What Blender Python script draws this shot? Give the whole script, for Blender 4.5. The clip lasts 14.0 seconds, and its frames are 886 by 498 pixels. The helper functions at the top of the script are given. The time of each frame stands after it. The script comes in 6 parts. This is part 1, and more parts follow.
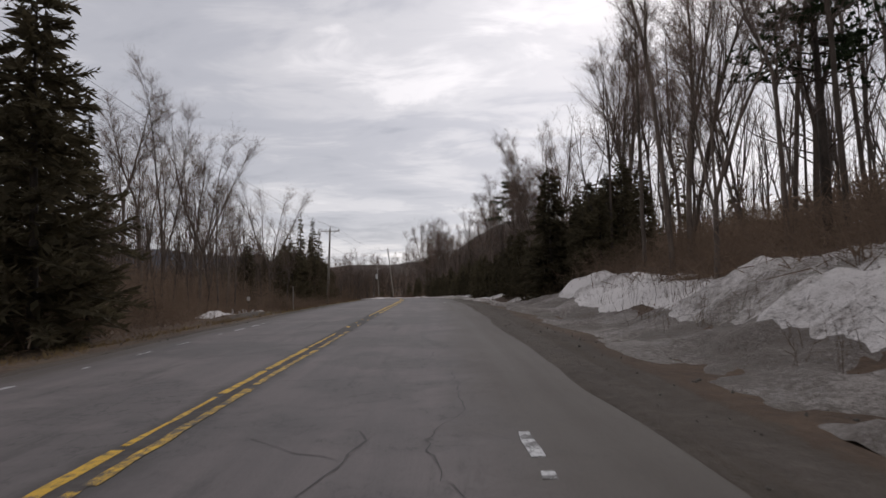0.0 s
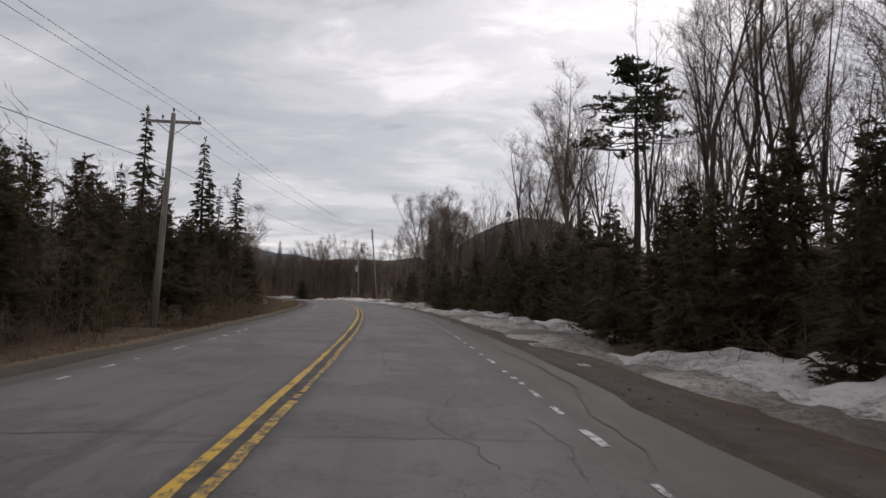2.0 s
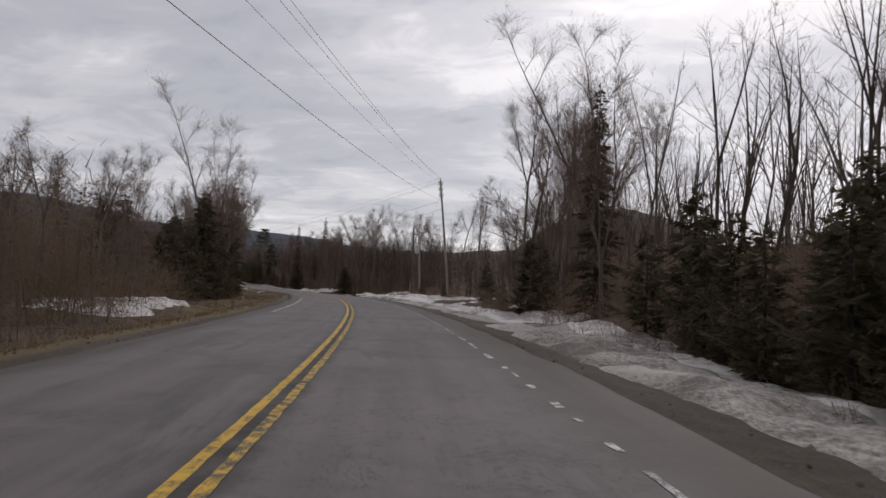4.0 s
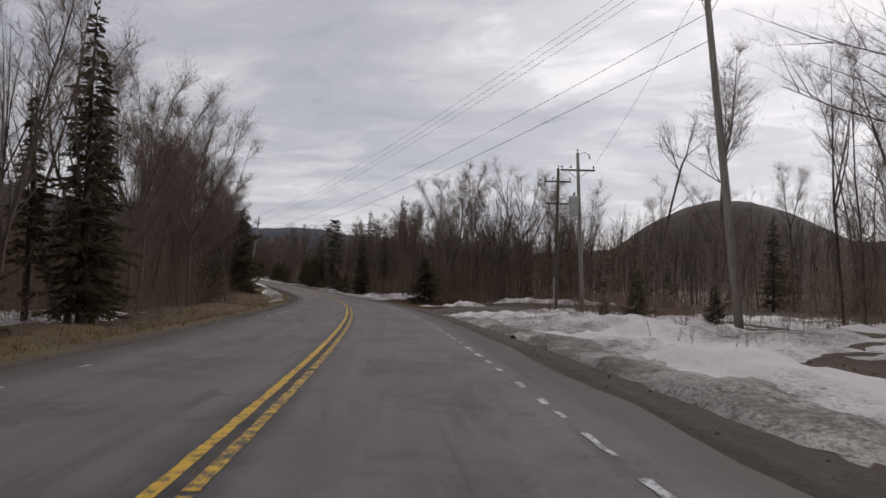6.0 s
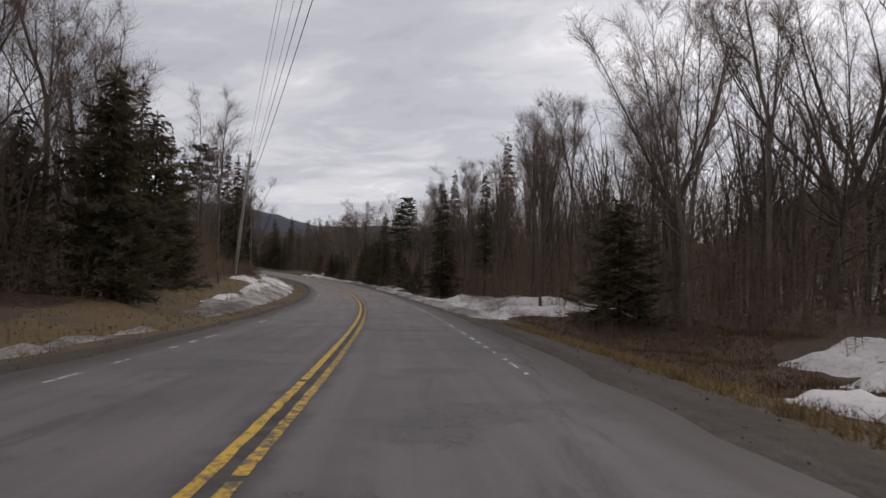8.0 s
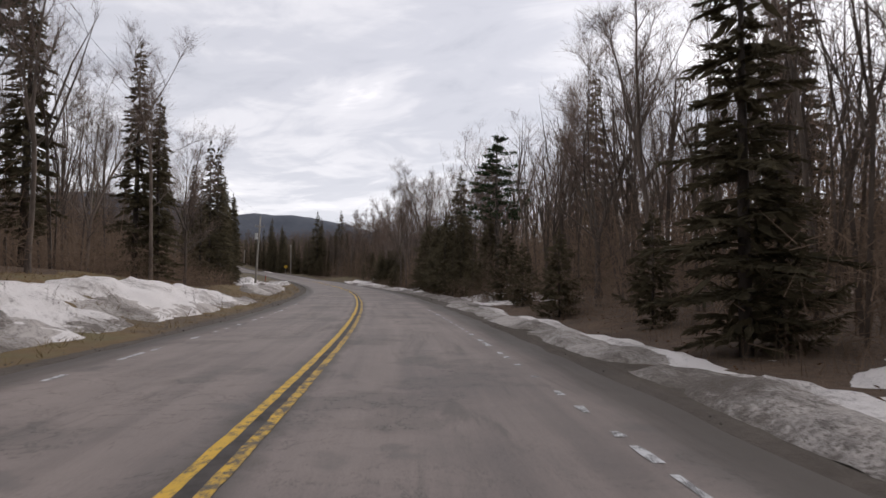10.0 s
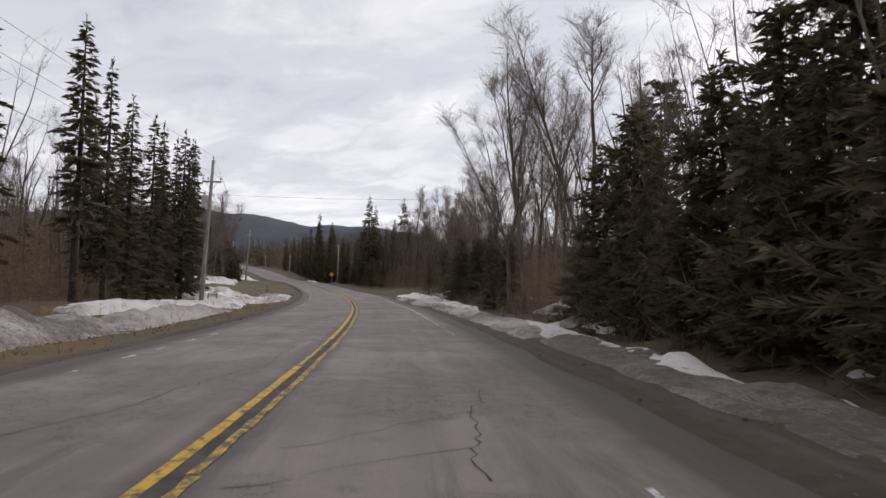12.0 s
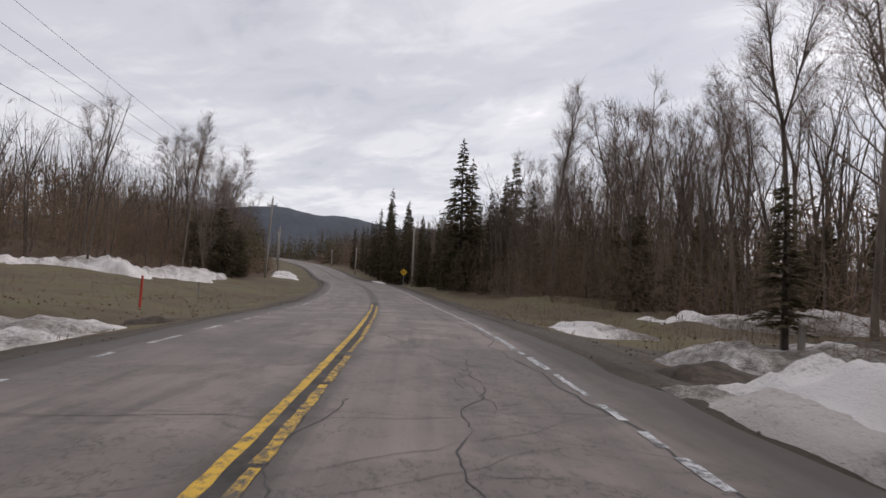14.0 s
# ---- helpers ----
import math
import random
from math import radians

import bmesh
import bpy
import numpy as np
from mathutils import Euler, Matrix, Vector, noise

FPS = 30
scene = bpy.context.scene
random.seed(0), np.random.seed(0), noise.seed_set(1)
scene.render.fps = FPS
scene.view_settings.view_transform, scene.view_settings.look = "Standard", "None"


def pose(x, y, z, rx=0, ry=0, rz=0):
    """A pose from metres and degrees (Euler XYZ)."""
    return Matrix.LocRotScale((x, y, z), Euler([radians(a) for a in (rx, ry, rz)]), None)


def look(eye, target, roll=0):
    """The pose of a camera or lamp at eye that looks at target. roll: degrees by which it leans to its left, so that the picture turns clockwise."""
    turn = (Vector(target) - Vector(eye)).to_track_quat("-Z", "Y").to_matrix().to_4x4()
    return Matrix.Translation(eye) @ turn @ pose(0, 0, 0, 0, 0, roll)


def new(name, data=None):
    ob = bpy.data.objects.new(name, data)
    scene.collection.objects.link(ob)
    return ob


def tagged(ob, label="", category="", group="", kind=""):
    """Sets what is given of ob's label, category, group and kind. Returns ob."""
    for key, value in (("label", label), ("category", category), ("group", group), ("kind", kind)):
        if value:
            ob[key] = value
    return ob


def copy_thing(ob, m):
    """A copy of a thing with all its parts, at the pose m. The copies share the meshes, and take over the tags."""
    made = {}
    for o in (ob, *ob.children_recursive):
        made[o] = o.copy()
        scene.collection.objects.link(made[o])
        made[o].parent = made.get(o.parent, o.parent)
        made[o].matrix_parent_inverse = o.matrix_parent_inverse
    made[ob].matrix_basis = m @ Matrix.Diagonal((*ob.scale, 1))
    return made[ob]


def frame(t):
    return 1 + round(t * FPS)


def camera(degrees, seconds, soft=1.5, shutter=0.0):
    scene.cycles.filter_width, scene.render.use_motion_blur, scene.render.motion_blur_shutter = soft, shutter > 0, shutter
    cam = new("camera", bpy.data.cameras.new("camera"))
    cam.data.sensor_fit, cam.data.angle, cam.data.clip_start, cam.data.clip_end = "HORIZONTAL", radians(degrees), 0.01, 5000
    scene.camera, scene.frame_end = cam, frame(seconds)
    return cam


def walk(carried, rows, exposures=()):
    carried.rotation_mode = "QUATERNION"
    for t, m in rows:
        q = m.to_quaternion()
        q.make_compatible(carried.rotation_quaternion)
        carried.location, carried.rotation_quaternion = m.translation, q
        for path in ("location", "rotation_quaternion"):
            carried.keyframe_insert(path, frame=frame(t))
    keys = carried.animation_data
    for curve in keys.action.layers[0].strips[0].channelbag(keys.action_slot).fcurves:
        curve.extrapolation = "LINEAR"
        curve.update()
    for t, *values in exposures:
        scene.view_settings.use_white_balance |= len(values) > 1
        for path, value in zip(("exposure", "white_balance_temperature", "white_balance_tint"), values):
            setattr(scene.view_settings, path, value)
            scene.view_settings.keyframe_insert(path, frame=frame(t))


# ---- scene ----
# ---- road line, from which all is laid out ----
LINE = (-2.25, -0.06)              # where the yellow lines start
HEADINGS = [(-400, 0.65), (27.5, 0.81), (41.3, 1.31), (54.9, 2.39), (68.5, 3.72), (82.1, 5.13), (95.7, 6.67), (109.2, 8.39), (122.9, 10.21), (136.5, 12.11), (150.1, 14.07), (163.8, 15.99), (177.4, 17.82), (191.0, 19.58), (204.5, 21.23), (218.0, 22.65), (231.4, 23.98), (244.7, 25.38), (258.0, 26.84), (271.3, 28.42), (284.6, 30.06), (297.9, 31.65), (311.2, 33.14), (324.5, 34.59), (337.9, 36.19), (351.2, 38.03), (364.5, 40.03), (377.8, 41.75), (395, 43.26), (410, 44.68), (425, 46.34), (440, 47.73), (455, 49.53), (470, 51.18), (490, 52.16), (515, 52.39), (560, 55.66), (640, 68.9), (700, 76.0), (1100, 80.0)]
LEVELS = [(-400, -9.0), (-100, -2.4), (0.0, 0.06), (27.5, 0.66), (54.9, 0.98), (82.1, 1.04), (109.2, 0.99), (136.5, 0.92), (163.8, 0.76), (191.0, 0.53), (218.0, 0.27), (244.7, -0.02), (271.3, -0.12), (297.9, 0.10), (324.5, 0.55), (351.2, 0.99), (377.8, 1.54), (395, 2.14), (410, 2.44), (425, 2.97), (440, 3.66), (455, 4.35), (470, 5.06), (490, 5.65), (515, 7.04), (560, 10.7), (640, 17.1), (680, 18.6), (720, 19.0), (1100, 19.0)]


def table(rows, smooth):
    """A smoothed curve through (station, value) rows, on a fine grid of stations."""
    grid = np.arange(-400.0, 1100.0, 0.5)
    v = np.interp(grid, [r[0] for r in rows], [r[1] for r in rows])
    k = np.hanning(int(smooth / 0.5) * 2 + 1)
    return grid, np.convolve(np.pad(v, len(k) // 2, mode="edge"), k / k.sum(), mode="valid")


STATIONS, _deg = table(HEADINGS, 10)
_level = table(LEVELS, 14)[1]
_a = np.radians(_deg)
_zero = 800
_x = np.cumsum(-np.sin(_a)) * 0.5
_y = np.cumsum(np.cos(_a)) * 0.5
LINE_X, LINE_Y = _x - _x[_zero] + LINE[0], _y - _y[_zero] + LINE[1]


def heading(s):
    """The road's heading in degrees, counted to the left of north (+y)."""
    return np.interp(s, STATIONS, _deg)


SHIFT = [(-400, -0.15), (10, -0.15), (30, -0.05), (55, 0.06), (82, 0.13), (109, 0.17), (140, 0.17), (200, 0.15), (244, 0.23), (320, 0.27), (350, 0.22), (378, 0.36), (392, 0.42), (430, 0.32), (1100, 0.3)]


def lay(s, u):
    """The plan place at station s along the yellow lines and u metres right of them."""
    a = np.radians(heading(s))
    u = u + np.interp(s, [r[0] for r in SHIFT], [r[1] for r in SHIFT])
    return np.interp(s, STATIONS, LINE_X) + u * np.cos(a), np.interp(s, STATIONS, LINE_Y) + u * np.sin(a)


def road_z(s):
    return np.interp(s, STATIONS, _level)

# ---- camera: seconds, eye, then tilt, lean and heading in degrees ----
cam = camera(66.4, 14.0, soft=1.5, shutter=0.05)
PATH = [
    (0.0, 0.00, 0.00, 1.35, 93.88, 1.39, -0.09),
    (0.5, -0.39, 13.79, 1.68, 94.03, 0.62, -1.28),
    (1.0, -0.82, 27.54, 1.95, 93.89, -0.14, -2.03),
    (1.5, -1.31, 41.25, 2.16, 93.94, -0.59, -1.46),
    (2.0, -1.93, 54.90, 2.28, 93.79, -1.37, -0.63),
    (2.5, -2.74, 68.49, 2.33, 93.55, -2.13, 0.41),
    (3.0, -3.80, 82.05, 2.33, 93.24, -2.36, 1.80),
    (3.5, -5.16, 95.59, 2.31, 93.09, -2.26, 3.43),
    (4.0, -6.90, 109.11, 2.29, 93.05, -2.02, 5.17),
    (4.5, -9.05, 122.58, 2.26, 93.05, -1.75, 6.93),
    (5.0, -11.66, 136.00, 2.21, 93.08, -1.52, 8.59),
    (5.5, -14.75, 149.34, 2.15, 93.05, -1.49, 10.66),
    (6.0, -18.33, 162.55, 2.05, 92.99, -1.60, 12.81),
    (6.5, -22.35, 175.62, 1.94, 92.85, -1.32, 14.71),
    (7.0, -26.77, 188.50, 1.82, 92.79, -1.08, 16.32),
    (7.5, -31.54, 201.19, 1.69, 92.64, -1.16, 17.95),
    (8.0, -36.61, 213.70, 1.56, 92.65, -1.26, 19.65),
    (8.5, -41.92, 226.03, 1.41, 92.53, -0.90, 21.28),
    (9.0, -47.46, 238.18, 1.27, 92.54, -0.50, 22.84),
    (9.5, -53.27, 250.17, 1.19, 92.86, -0.30, 24.28),
    (10.0, -59.39, 262.01, 1.17, 93.26, -0.28, 25.67),
    (10.5, -65.83, 273.69, 1.24, 93.63, -0.39, 27.13),
    (11.0, -72.61, 285.19, 1.40, 93.88, -0.58, 28.70),
    (11.5, -79.73, 296.51, 1.61, 93.97, -0.79, 30.29),
    (12.0, -87.18, 307.62, 1.84, 94.23, -0.67, 31.95),
    (12.5, -94.97, 318.49, 2.05, 94.23, -1.15, 33.77),
    (13.0, -103.11, 329.08, 2.28, 94.39, -1.39, 35.73),
    (13.5, -111.60, 339.40, 2.53, 94.49, -1.83, 37.62),
    (14.0, -120.42, 349.42, 2.81, 94.51, -2.22, 39.37),
]
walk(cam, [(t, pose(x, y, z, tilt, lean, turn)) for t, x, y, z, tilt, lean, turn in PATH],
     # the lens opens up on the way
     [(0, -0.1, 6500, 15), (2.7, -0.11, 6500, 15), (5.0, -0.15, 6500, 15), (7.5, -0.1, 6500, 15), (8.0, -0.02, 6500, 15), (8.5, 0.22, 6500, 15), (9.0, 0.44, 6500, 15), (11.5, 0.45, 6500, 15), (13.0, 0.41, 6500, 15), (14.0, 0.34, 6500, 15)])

# ---- sky and light: a bright overcast, thinnest low on the right ----
SUN_TURN, SUN_UP = -24.0, 30.0     # degrees left of north, degrees over the horizon


def node(tree, kind, ins=None):
    """A new shader node, with numbers for some of its inputs."""
    n = tree.nodes.new(kind)
    for key, value in (ins or {}).items():
        n.inputs[key].default_value = value
    return n


def vector_math(tree, op):
    n = node(tree, "ShaderNodeVectorMath")
    n.operation = op
    return n


def join(tree, *links):
    for a, b in links:
        tree.links.new(a, b)


def calc(tree, op, a, b=None, c=None):
    n = node(tree, "ShaderNodeMath")
    n.operation = op
    for i, v in enumerate((a, b, c)):
        if v is None:
            continue
        if isinstance(v, (int, float)):
            n.inputs[i].default_value = v
        else:
            tree.links.new(v, n.inputs[i])
    return n.outputs[0]


def ramp(tree, value, stops, smooth=False):
    n = node(tree, "ShaderNodeValToRGB")
    n.color_ramp.interpolation = "EASE" if smooth else "LINEAR"
    while len(n.color_ramp.elements) < len(stops):
        n.color_ramp.elements.new(0.5)
    for e, (at, col) in zip(n.color_ramp.elements, stops):
        e.position = at
        e.color = (col, col, col, 1) if isinstance(col, (int, float)) else (*col, 1)
    tree.links.new(value, n.inputs[0])
    return n.outputs[0]


def blend(tree, factor, a, b, how="MIX"):
    n = node(tree, "ShaderNodeMix")
    n.data_type, n.blend_type = "RGBA", how
    for slot, v in ((0, factor), (6, a), (7, b)):
        if isinstance(v, (int, float)):
            n.inputs[slot].default_value = v
        elif isinstance(v, tuple):
            n.inputs[slot].default_value = (*v, 1)
        else:
            tree.links.new(v, n.inputs[slot])
    return n.outputs[2]


def build_sky():
    world = bpy.data.worlds.new("overcast_sky")
    scene.world = world
    world.use_nodes = True
    nt = world.node_tree
    nt.nodes.clear()
    coord = node(nt, "ShaderNodeTexCoord").outputs["Generated"]
    xyz = node(nt, "ShaderNodeSeparateXYZ")
    join(nt, (coord, xyz.inputs[0]))
    up = calc(nt, "MAXIMUM", calc(nt, "ADD", xyz.outputs[2], 0.09), 0.03)
    flat = node(nt, "ShaderNodeCombineXYZ")
    join(nt, (calc(nt, "DIVIDE", xyz.outputs[0], up), flat.inputs[0]), (calc(nt, "DIVIDE", xyz.outputs[1], up), flat.inputs[1]))
    big = node(nt, "ShaderNodeTexNoise", {2: 0.75, 3: 5.0, 4: 0.55, 8: 0.6})
    fine = node(nt, "ShaderNodeTexNoise", {2: 2.4, 3: 6.0, 4: 0.6, 8: 0.8})
    turned = node(nt, "ShaderNodeMapping")
    turned.inputs["Rotation"].default_value = (0, 0, radians(25))
    turned.inputs["Scale"].default_value = (0.9, 1.25, 1)
    turned.inputs["Location"].default_value = (3.1, 1.7, 0)
    join(nt, (flat.outputs[0], turned.inputs[0]), (turned.outputs[0], big.inputs[0]), (turned.outputs[0], fine.inputs[0]))
    cloud = calc(nt, "ADD", calc(nt, "MULTIPLY", big.outputs[0], 0.68), calc(nt, "MULTIPLY", fine.outputs[0], 0.32))
    grey = ramp(nt, cloud, [(0.33, (0.49, 0.51, 0.55)), (0.46, (0.62, 0.635, 0.67)), (0.56, (0.78, 0.785, 0.80)), (0.66, (1.06, 1.05, 1.045))], True)
    # thinner cloud where the sun stands behind it
    a, e = radians(SUN_TURN), radians(SUN_UP - 8)
    to_sun = vector_math(nt, "DOT_PRODUCT")
    to_sun.inputs[1].default_value = (-math.sin(a) * math.cos(e), math.cos(a) * math.cos(e), math.sin(e))
    join(nt, (coord, to_sun.inputs[0]))
    near = calc(nt, "POWER", calc(nt, "MAXIMUM", to_sun.outputs["Value"], 0.0), 10.0)
    low = ramp(nt, xyz.outputs[2], [(0.0, 0.16), (0.22, 0.0)], True)
    glow = calc(nt, "ADD", calc(nt, "ADD", 0.84, low), calc(nt, "MULTIPLY", near, 0.42))
    lit = vector_math(nt, "SCALE")
    join(nt, (grey, lit.inputs[0]), (glow, lit.inputs[3]))
    sky = node(nt, "ShaderNodeTexSky")
    sky.sky_type, sky.sun_disc, sky.sun_elevation, sky.sun_rotation = "NISHITA", False, radians(SUN_UP), radians(-SUN_TURN)
    faint = vector_math(nt, "SCALE")
    faint.inputs[3].default_value = 0.1
    join(nt, (sky.outputs[0], faint.inputs[0]))
    out = node(nt, "ShaderNodeOutputWorld")
    back = node(nt, "ShaderNodeBackground")
    back.inputs[1].default_value = 1.0
    join(nt, (blend(nt, 0.9, faint.outputs[0], lit.outputs[0]), back.inputs[0]), (back.outputs[0], out.inputs[0]))


build_sky()
sun = new("sun", bpy.data.lights.new("sun", "SUN"))
sun.data.energy, sun.data.angle, sun.data.color = 0.7, radians(18), (1.0, 0.97, 0.93)
_a, _e = radians(SUN_TURN), radians(SUN_UP)
sun.matrix_world = look((-math.sin(_a) * 900, math.cos(_a) * 900, 520), (0, 0, 0))

# ---- materials ----
def material(name, build):
    m = bpy.data.materials.new(name)
    m.use_nodes = True
    nt = m.node_tree
    bsdf = nt.nodes["Principled BSDF"]
    build(nt, bsdf)
    return m


def noise_at(nt, scale, detail=4.0, rough=0.55, coord="Object", distort=0.0, stretch=None):
    tc = node(nt, "ShaderNodeTexCoord").outputs[coord]
    if stretch:
        mp = node(nt, "ShaderNodeMapping")
        mp.inputs["Scale"].default_value = stretch
        join(nt, (tc, mp.inputs[0]))
        tc = mp.outputs[0]
    n = node(nt, "ShaderNodeTexNoise", {2: scale, 3: detail, 4: rough, 8: distort})
    join(nt, (tc, n.inputs[0]))
    return n.outputs[0]


def bump(nt, bsdf, height, strength=0.4, distance=0.02):
    b = node(nt, "ShaderNodeBump", {0: strength, 1: distance})
    join(nt, (height, b.inputs["Height"]), (b.outputs[0], bsdf.inputs["Normal"]))


def simple(name, dark, light, scale=6.0, rough=0.85, rise=0.3, stretch=None, vary=0.25, metal=0.0, second=0.5, thin=0.0):
    """A surface of two tones, broken up at two scales, each object a little lighter or darker; thin growth lets some light through."""
    def build(nt, bsdf):
        a = noise_at(nt, scale, 5.0, 0.6, stretch=stretch)
        b = noise_at(nt, scale * 7, 3.0, 0.6, stretch=stretch)
        mixed = calc(nt, "ADD", calc(nt, "MULTIPLY", a, 1 - second / 2), calc(nt, "MULTIPLY", b, second / 2))
        col = blend(nt, ramp(nt, mixed, [(0.36, 0.0), (0.62, 1.0)]), dark, light)
        rnd = node(nt, "ShaderNodeObjectInfo").outputs["Random"]
        scale_ = vector_math(nt, "SCALE")
        join(nt, (col, scale_.inputs[0]), (calc(nt, "ADD", 1 - vary / 2, calc(nt, "MULTIPLY", rnd, vary)), scale_.inputs[3]), (scale_.outputs[0], bsdf.inputs["Base Color"]))
        bsdf.inputs["Roughness"].default_value = rough
        bsdf.inputs["Metallic"].default_value = metal
        if rise:
            bump(nt, bsdf, mixed, rise, 0.03)
        if thin:
            bsdf.inputs["Specular IOR Level"].default_value = 0.1
            pass_ = node(nt, "ShaderNodeBsdfTranslucent")
            both = node(nt, "ShaderNodeMixShader", {0: thin})
            out = nt.nodes["Material Output"]
            join(nt, (scale_.outputs[0], pass_.inputs[0]), (bsdf.outputs[0], both.inputs[1]), (pass_.outputs[0], both.inputs[2]), (both.outputs[0], out.inputs[0]))
    return material(name, build)


def asphalt_build(nt, bsdf):
    lay_map = node(nt, "ShaderNodeUVMap")
    lay_map.uv_map = "lay"
    uv = lay_map.outputs[0]
    part_ = node(nt, "ShaderNodeSeparateXYZ")
    join(nt, (uv, part_.inputs[0]))
    u = part_.outputs[0]
    grain = noise_at(nt, 55, 3.0, 0.7)
    blotch = noise_at(nt, 0.35, 5.0, 0.6)
    streak = node(nt, "ShaderNodeTexNoise", {2: 1.0, 3: 5.0, 4: 0.6})
    mp = node(nt, "ShaderNodeMapping")
    mp.inputs["Scale"].default_value = (2.2, 0.07, 1)
    join(nt, (uv, mp.inputs[0]), (mp.outputs[0], streak.inputs[0]))
    tone = calc(nt, "ADD", calc(nt, "MULTIPLY", blotch, 0.45), calc(nt, "MULTIPLY", streak.outputs[0], 0.55))
    base = blend(nt, ramp(nt, tone, [(0.33, 0.0), (0.66, 1.0)], True), (0.101, 0.087, 0.084), (0.180, 0.155, 0.149))
    # worn, darker patches and hairline cracks
    warp = noise_at(nt, 0.9, 6.0, 0.7, distort=0.6)
    crack = ramp(nt, calc(nt, "ABSOLUTE", calc(nt, "SUBTRACT", warp, 0.5)), [(0.0, 1.0), (0.006, 0.0)])
    where = ramp(nt, noise_at(nt, 0.16, 2.0, 0.5), [(0.5, 0.0), (0.62, 1.0)])
    cracked = calc(nt, "MULTIPLY", crack, where)
    patch = ramp(nt, noise_at(nt, 0.55, 4.0, 0.6, stretch=(1, 1, 1)), [(0.6, 0.0), (0.7, 0.55)], True)
    col = blend(nt, patch, base, (0.078, 0.073, 0.073))
    col = blend(nt, calc(nt, "MULTIPLY", cracked, 0.75), col, (0.03, 0.028, 0.027))
    # a net of fatigue cracks along the wheel tracks
    net = node(nt, "ShaderNodeTexVoronoi", {2: 2.3})
    net.feature = "DISTANCE_TO_EDGE"
    bent = vector_math(nt, "ADD")
    tc = node(nt, "ShaderNodeTexCoord").outputs["Object"]
    shake = node(nt, "ShaderNodeTexNoise", {2: 1.7, 3: 4.0, 4: 0.7})
    small = vector_math(nt, "SCALE")
    small.inputs[3].default_value = 1.1
    join(nt, (tc, shake.inputs[0]), (shake.outputs[1], small.inputs[0]), (tc, bent.inputs[0]), (small.outputs[0], bent.inputs[1]), (bent.outputs[0], net.inputs[0]))
    old = ramp(nt, calc(nt, "DIVIDE", part_.outputs[1], 700.0), [(0.0, 0.06), (0.13, 0.06), (0.16, 0.0), (0.42, 0.0), (0.46, 0.09), (1.0, 0.09)])
    track = ramp(nt, calc(nt, "ABSOLUTE", calc(nt, "SUBTRACT", calc(nt, "ABSOLUTE", u), 1.7)), [(0.3, 0.04), (1.3, -0.0)])
    spread_ = calc(nt, "ADD", calc(nt, "ADD", noise_at(nt, 0.45, 4.0, 0.6), old), track)
    tired = ramp(nt, spread_, [(0.56, 0.0), (0.64, 1.0)])
    lines = calc(nt, "MULTIPLY", ramp(nt, net.outputs[0], [(0.0, 1.0), (0.035, 0.0)]), tired)
    col = blend(nt, calc(nt, "MULTIPLY", lines, 0.85), col, (0.03, 0.027, 0.026))
    col = blend(nt, calc(nt, "MULTIPLY", tired, 0.34), col, (0.06, 0.056, 0.053))
    # oil and tar stains drawn out along the lanes
    drip = node(nt, "ShaderNodeTexNoise", {2: 1.0, 3: 7.0, 4: 0.7, 8: 0.5})
    mp2 = node(nt, "ShaderNodeMapping")
    mp2.inputs["Scale"].default_value = (1.3, 0.16, 1)
    join(nt, (uv, mp2.inputs[0]), (mp2.outputs[0], drip.inputs[0]))
    col = blend(nt, ramp(nt, drip.outputs[0], [(0.54, 0.0), (0.66, 0.5)], True), col, (0.055, 0.05, 0.047))
    # dark, worn seam under the centre lines
    seam = calc(nt, "ADD", calc(nt, "ABSOLUTE", u), calc(nt, "MULTIPLY", noise_at(nt, 1.1, 5.0, 0.65), 0.5))
    col = blend(nt, ramp(nt, seam, [(0.38, 0.8), (0.62, 0.0)], True), col, (0.05, 0.044, 0.039))
    # the asphalt turns paler and warmer between stations 230 and 280
    paler = blend(nt, ramp(nt, calc(nt, "DIVIDE", part_.outputs[1], 700.0), [(0.0, 0.0), (0.33, 0.0), (0.40, 1.0)]), (1.0, 1.0, 1.0), (1.60, 1.51, 1.38))
    col = blend(nt, 1.0, col, paler, "MULTIPLY")
    # sand and damp dirt worked in along the edges of the pavement
    mud = calc(nt, "MULTIPLY", ramp(nt, calc(nt, "DIVIDE", part_.outputs[1], 400.0), [(0.28, 0.95), (0.42, 0.0)]), ramp(nt, calc(nt, "ADD", u, 0.5), [(0.0, 0.0), (1.0, 1.0)]))
    edge = calc(nt, "ADD", calc(nt, "ADD", mud, calc(nt, "ABSOLUTE", calc(nt, "ADD", u, -0.05))), calc(nt, "MULTIPLY", noise_at(nt, 0.8, 5.0, 0.65), 1.5))
    col = blend(nt, ramp(nt, calc(nt, "DIVIDE", edge, 6.0), [(0.66, 0.0), (0.84, 0.9)], True), col, (0.080, 0.065, 0.053))
    # dust drawn out along the paved shoulders
    fringe = calc(nt, "ADD", calc(nt, "ABSOLUTE", calc(nt, "ADD", u, 0.05)), calc(nt, "MULTIPLY", calc(nt, "SUBTRACT", streak.outputs[0], 0.5), 1.6))
    col = blend(nt, ramp(nt, calc(nt, "DIVIDE", fringe, 5.0), [(0.63, 0.0), (0.82, 0.95)], True), col, (0.074, 0.059, 0.047))
    speck = blend(nt, ramp(nt, grain, [(0.3, 0.72), (0.7, 1.25)]), (0, 0, 0), (1, 1, 1))
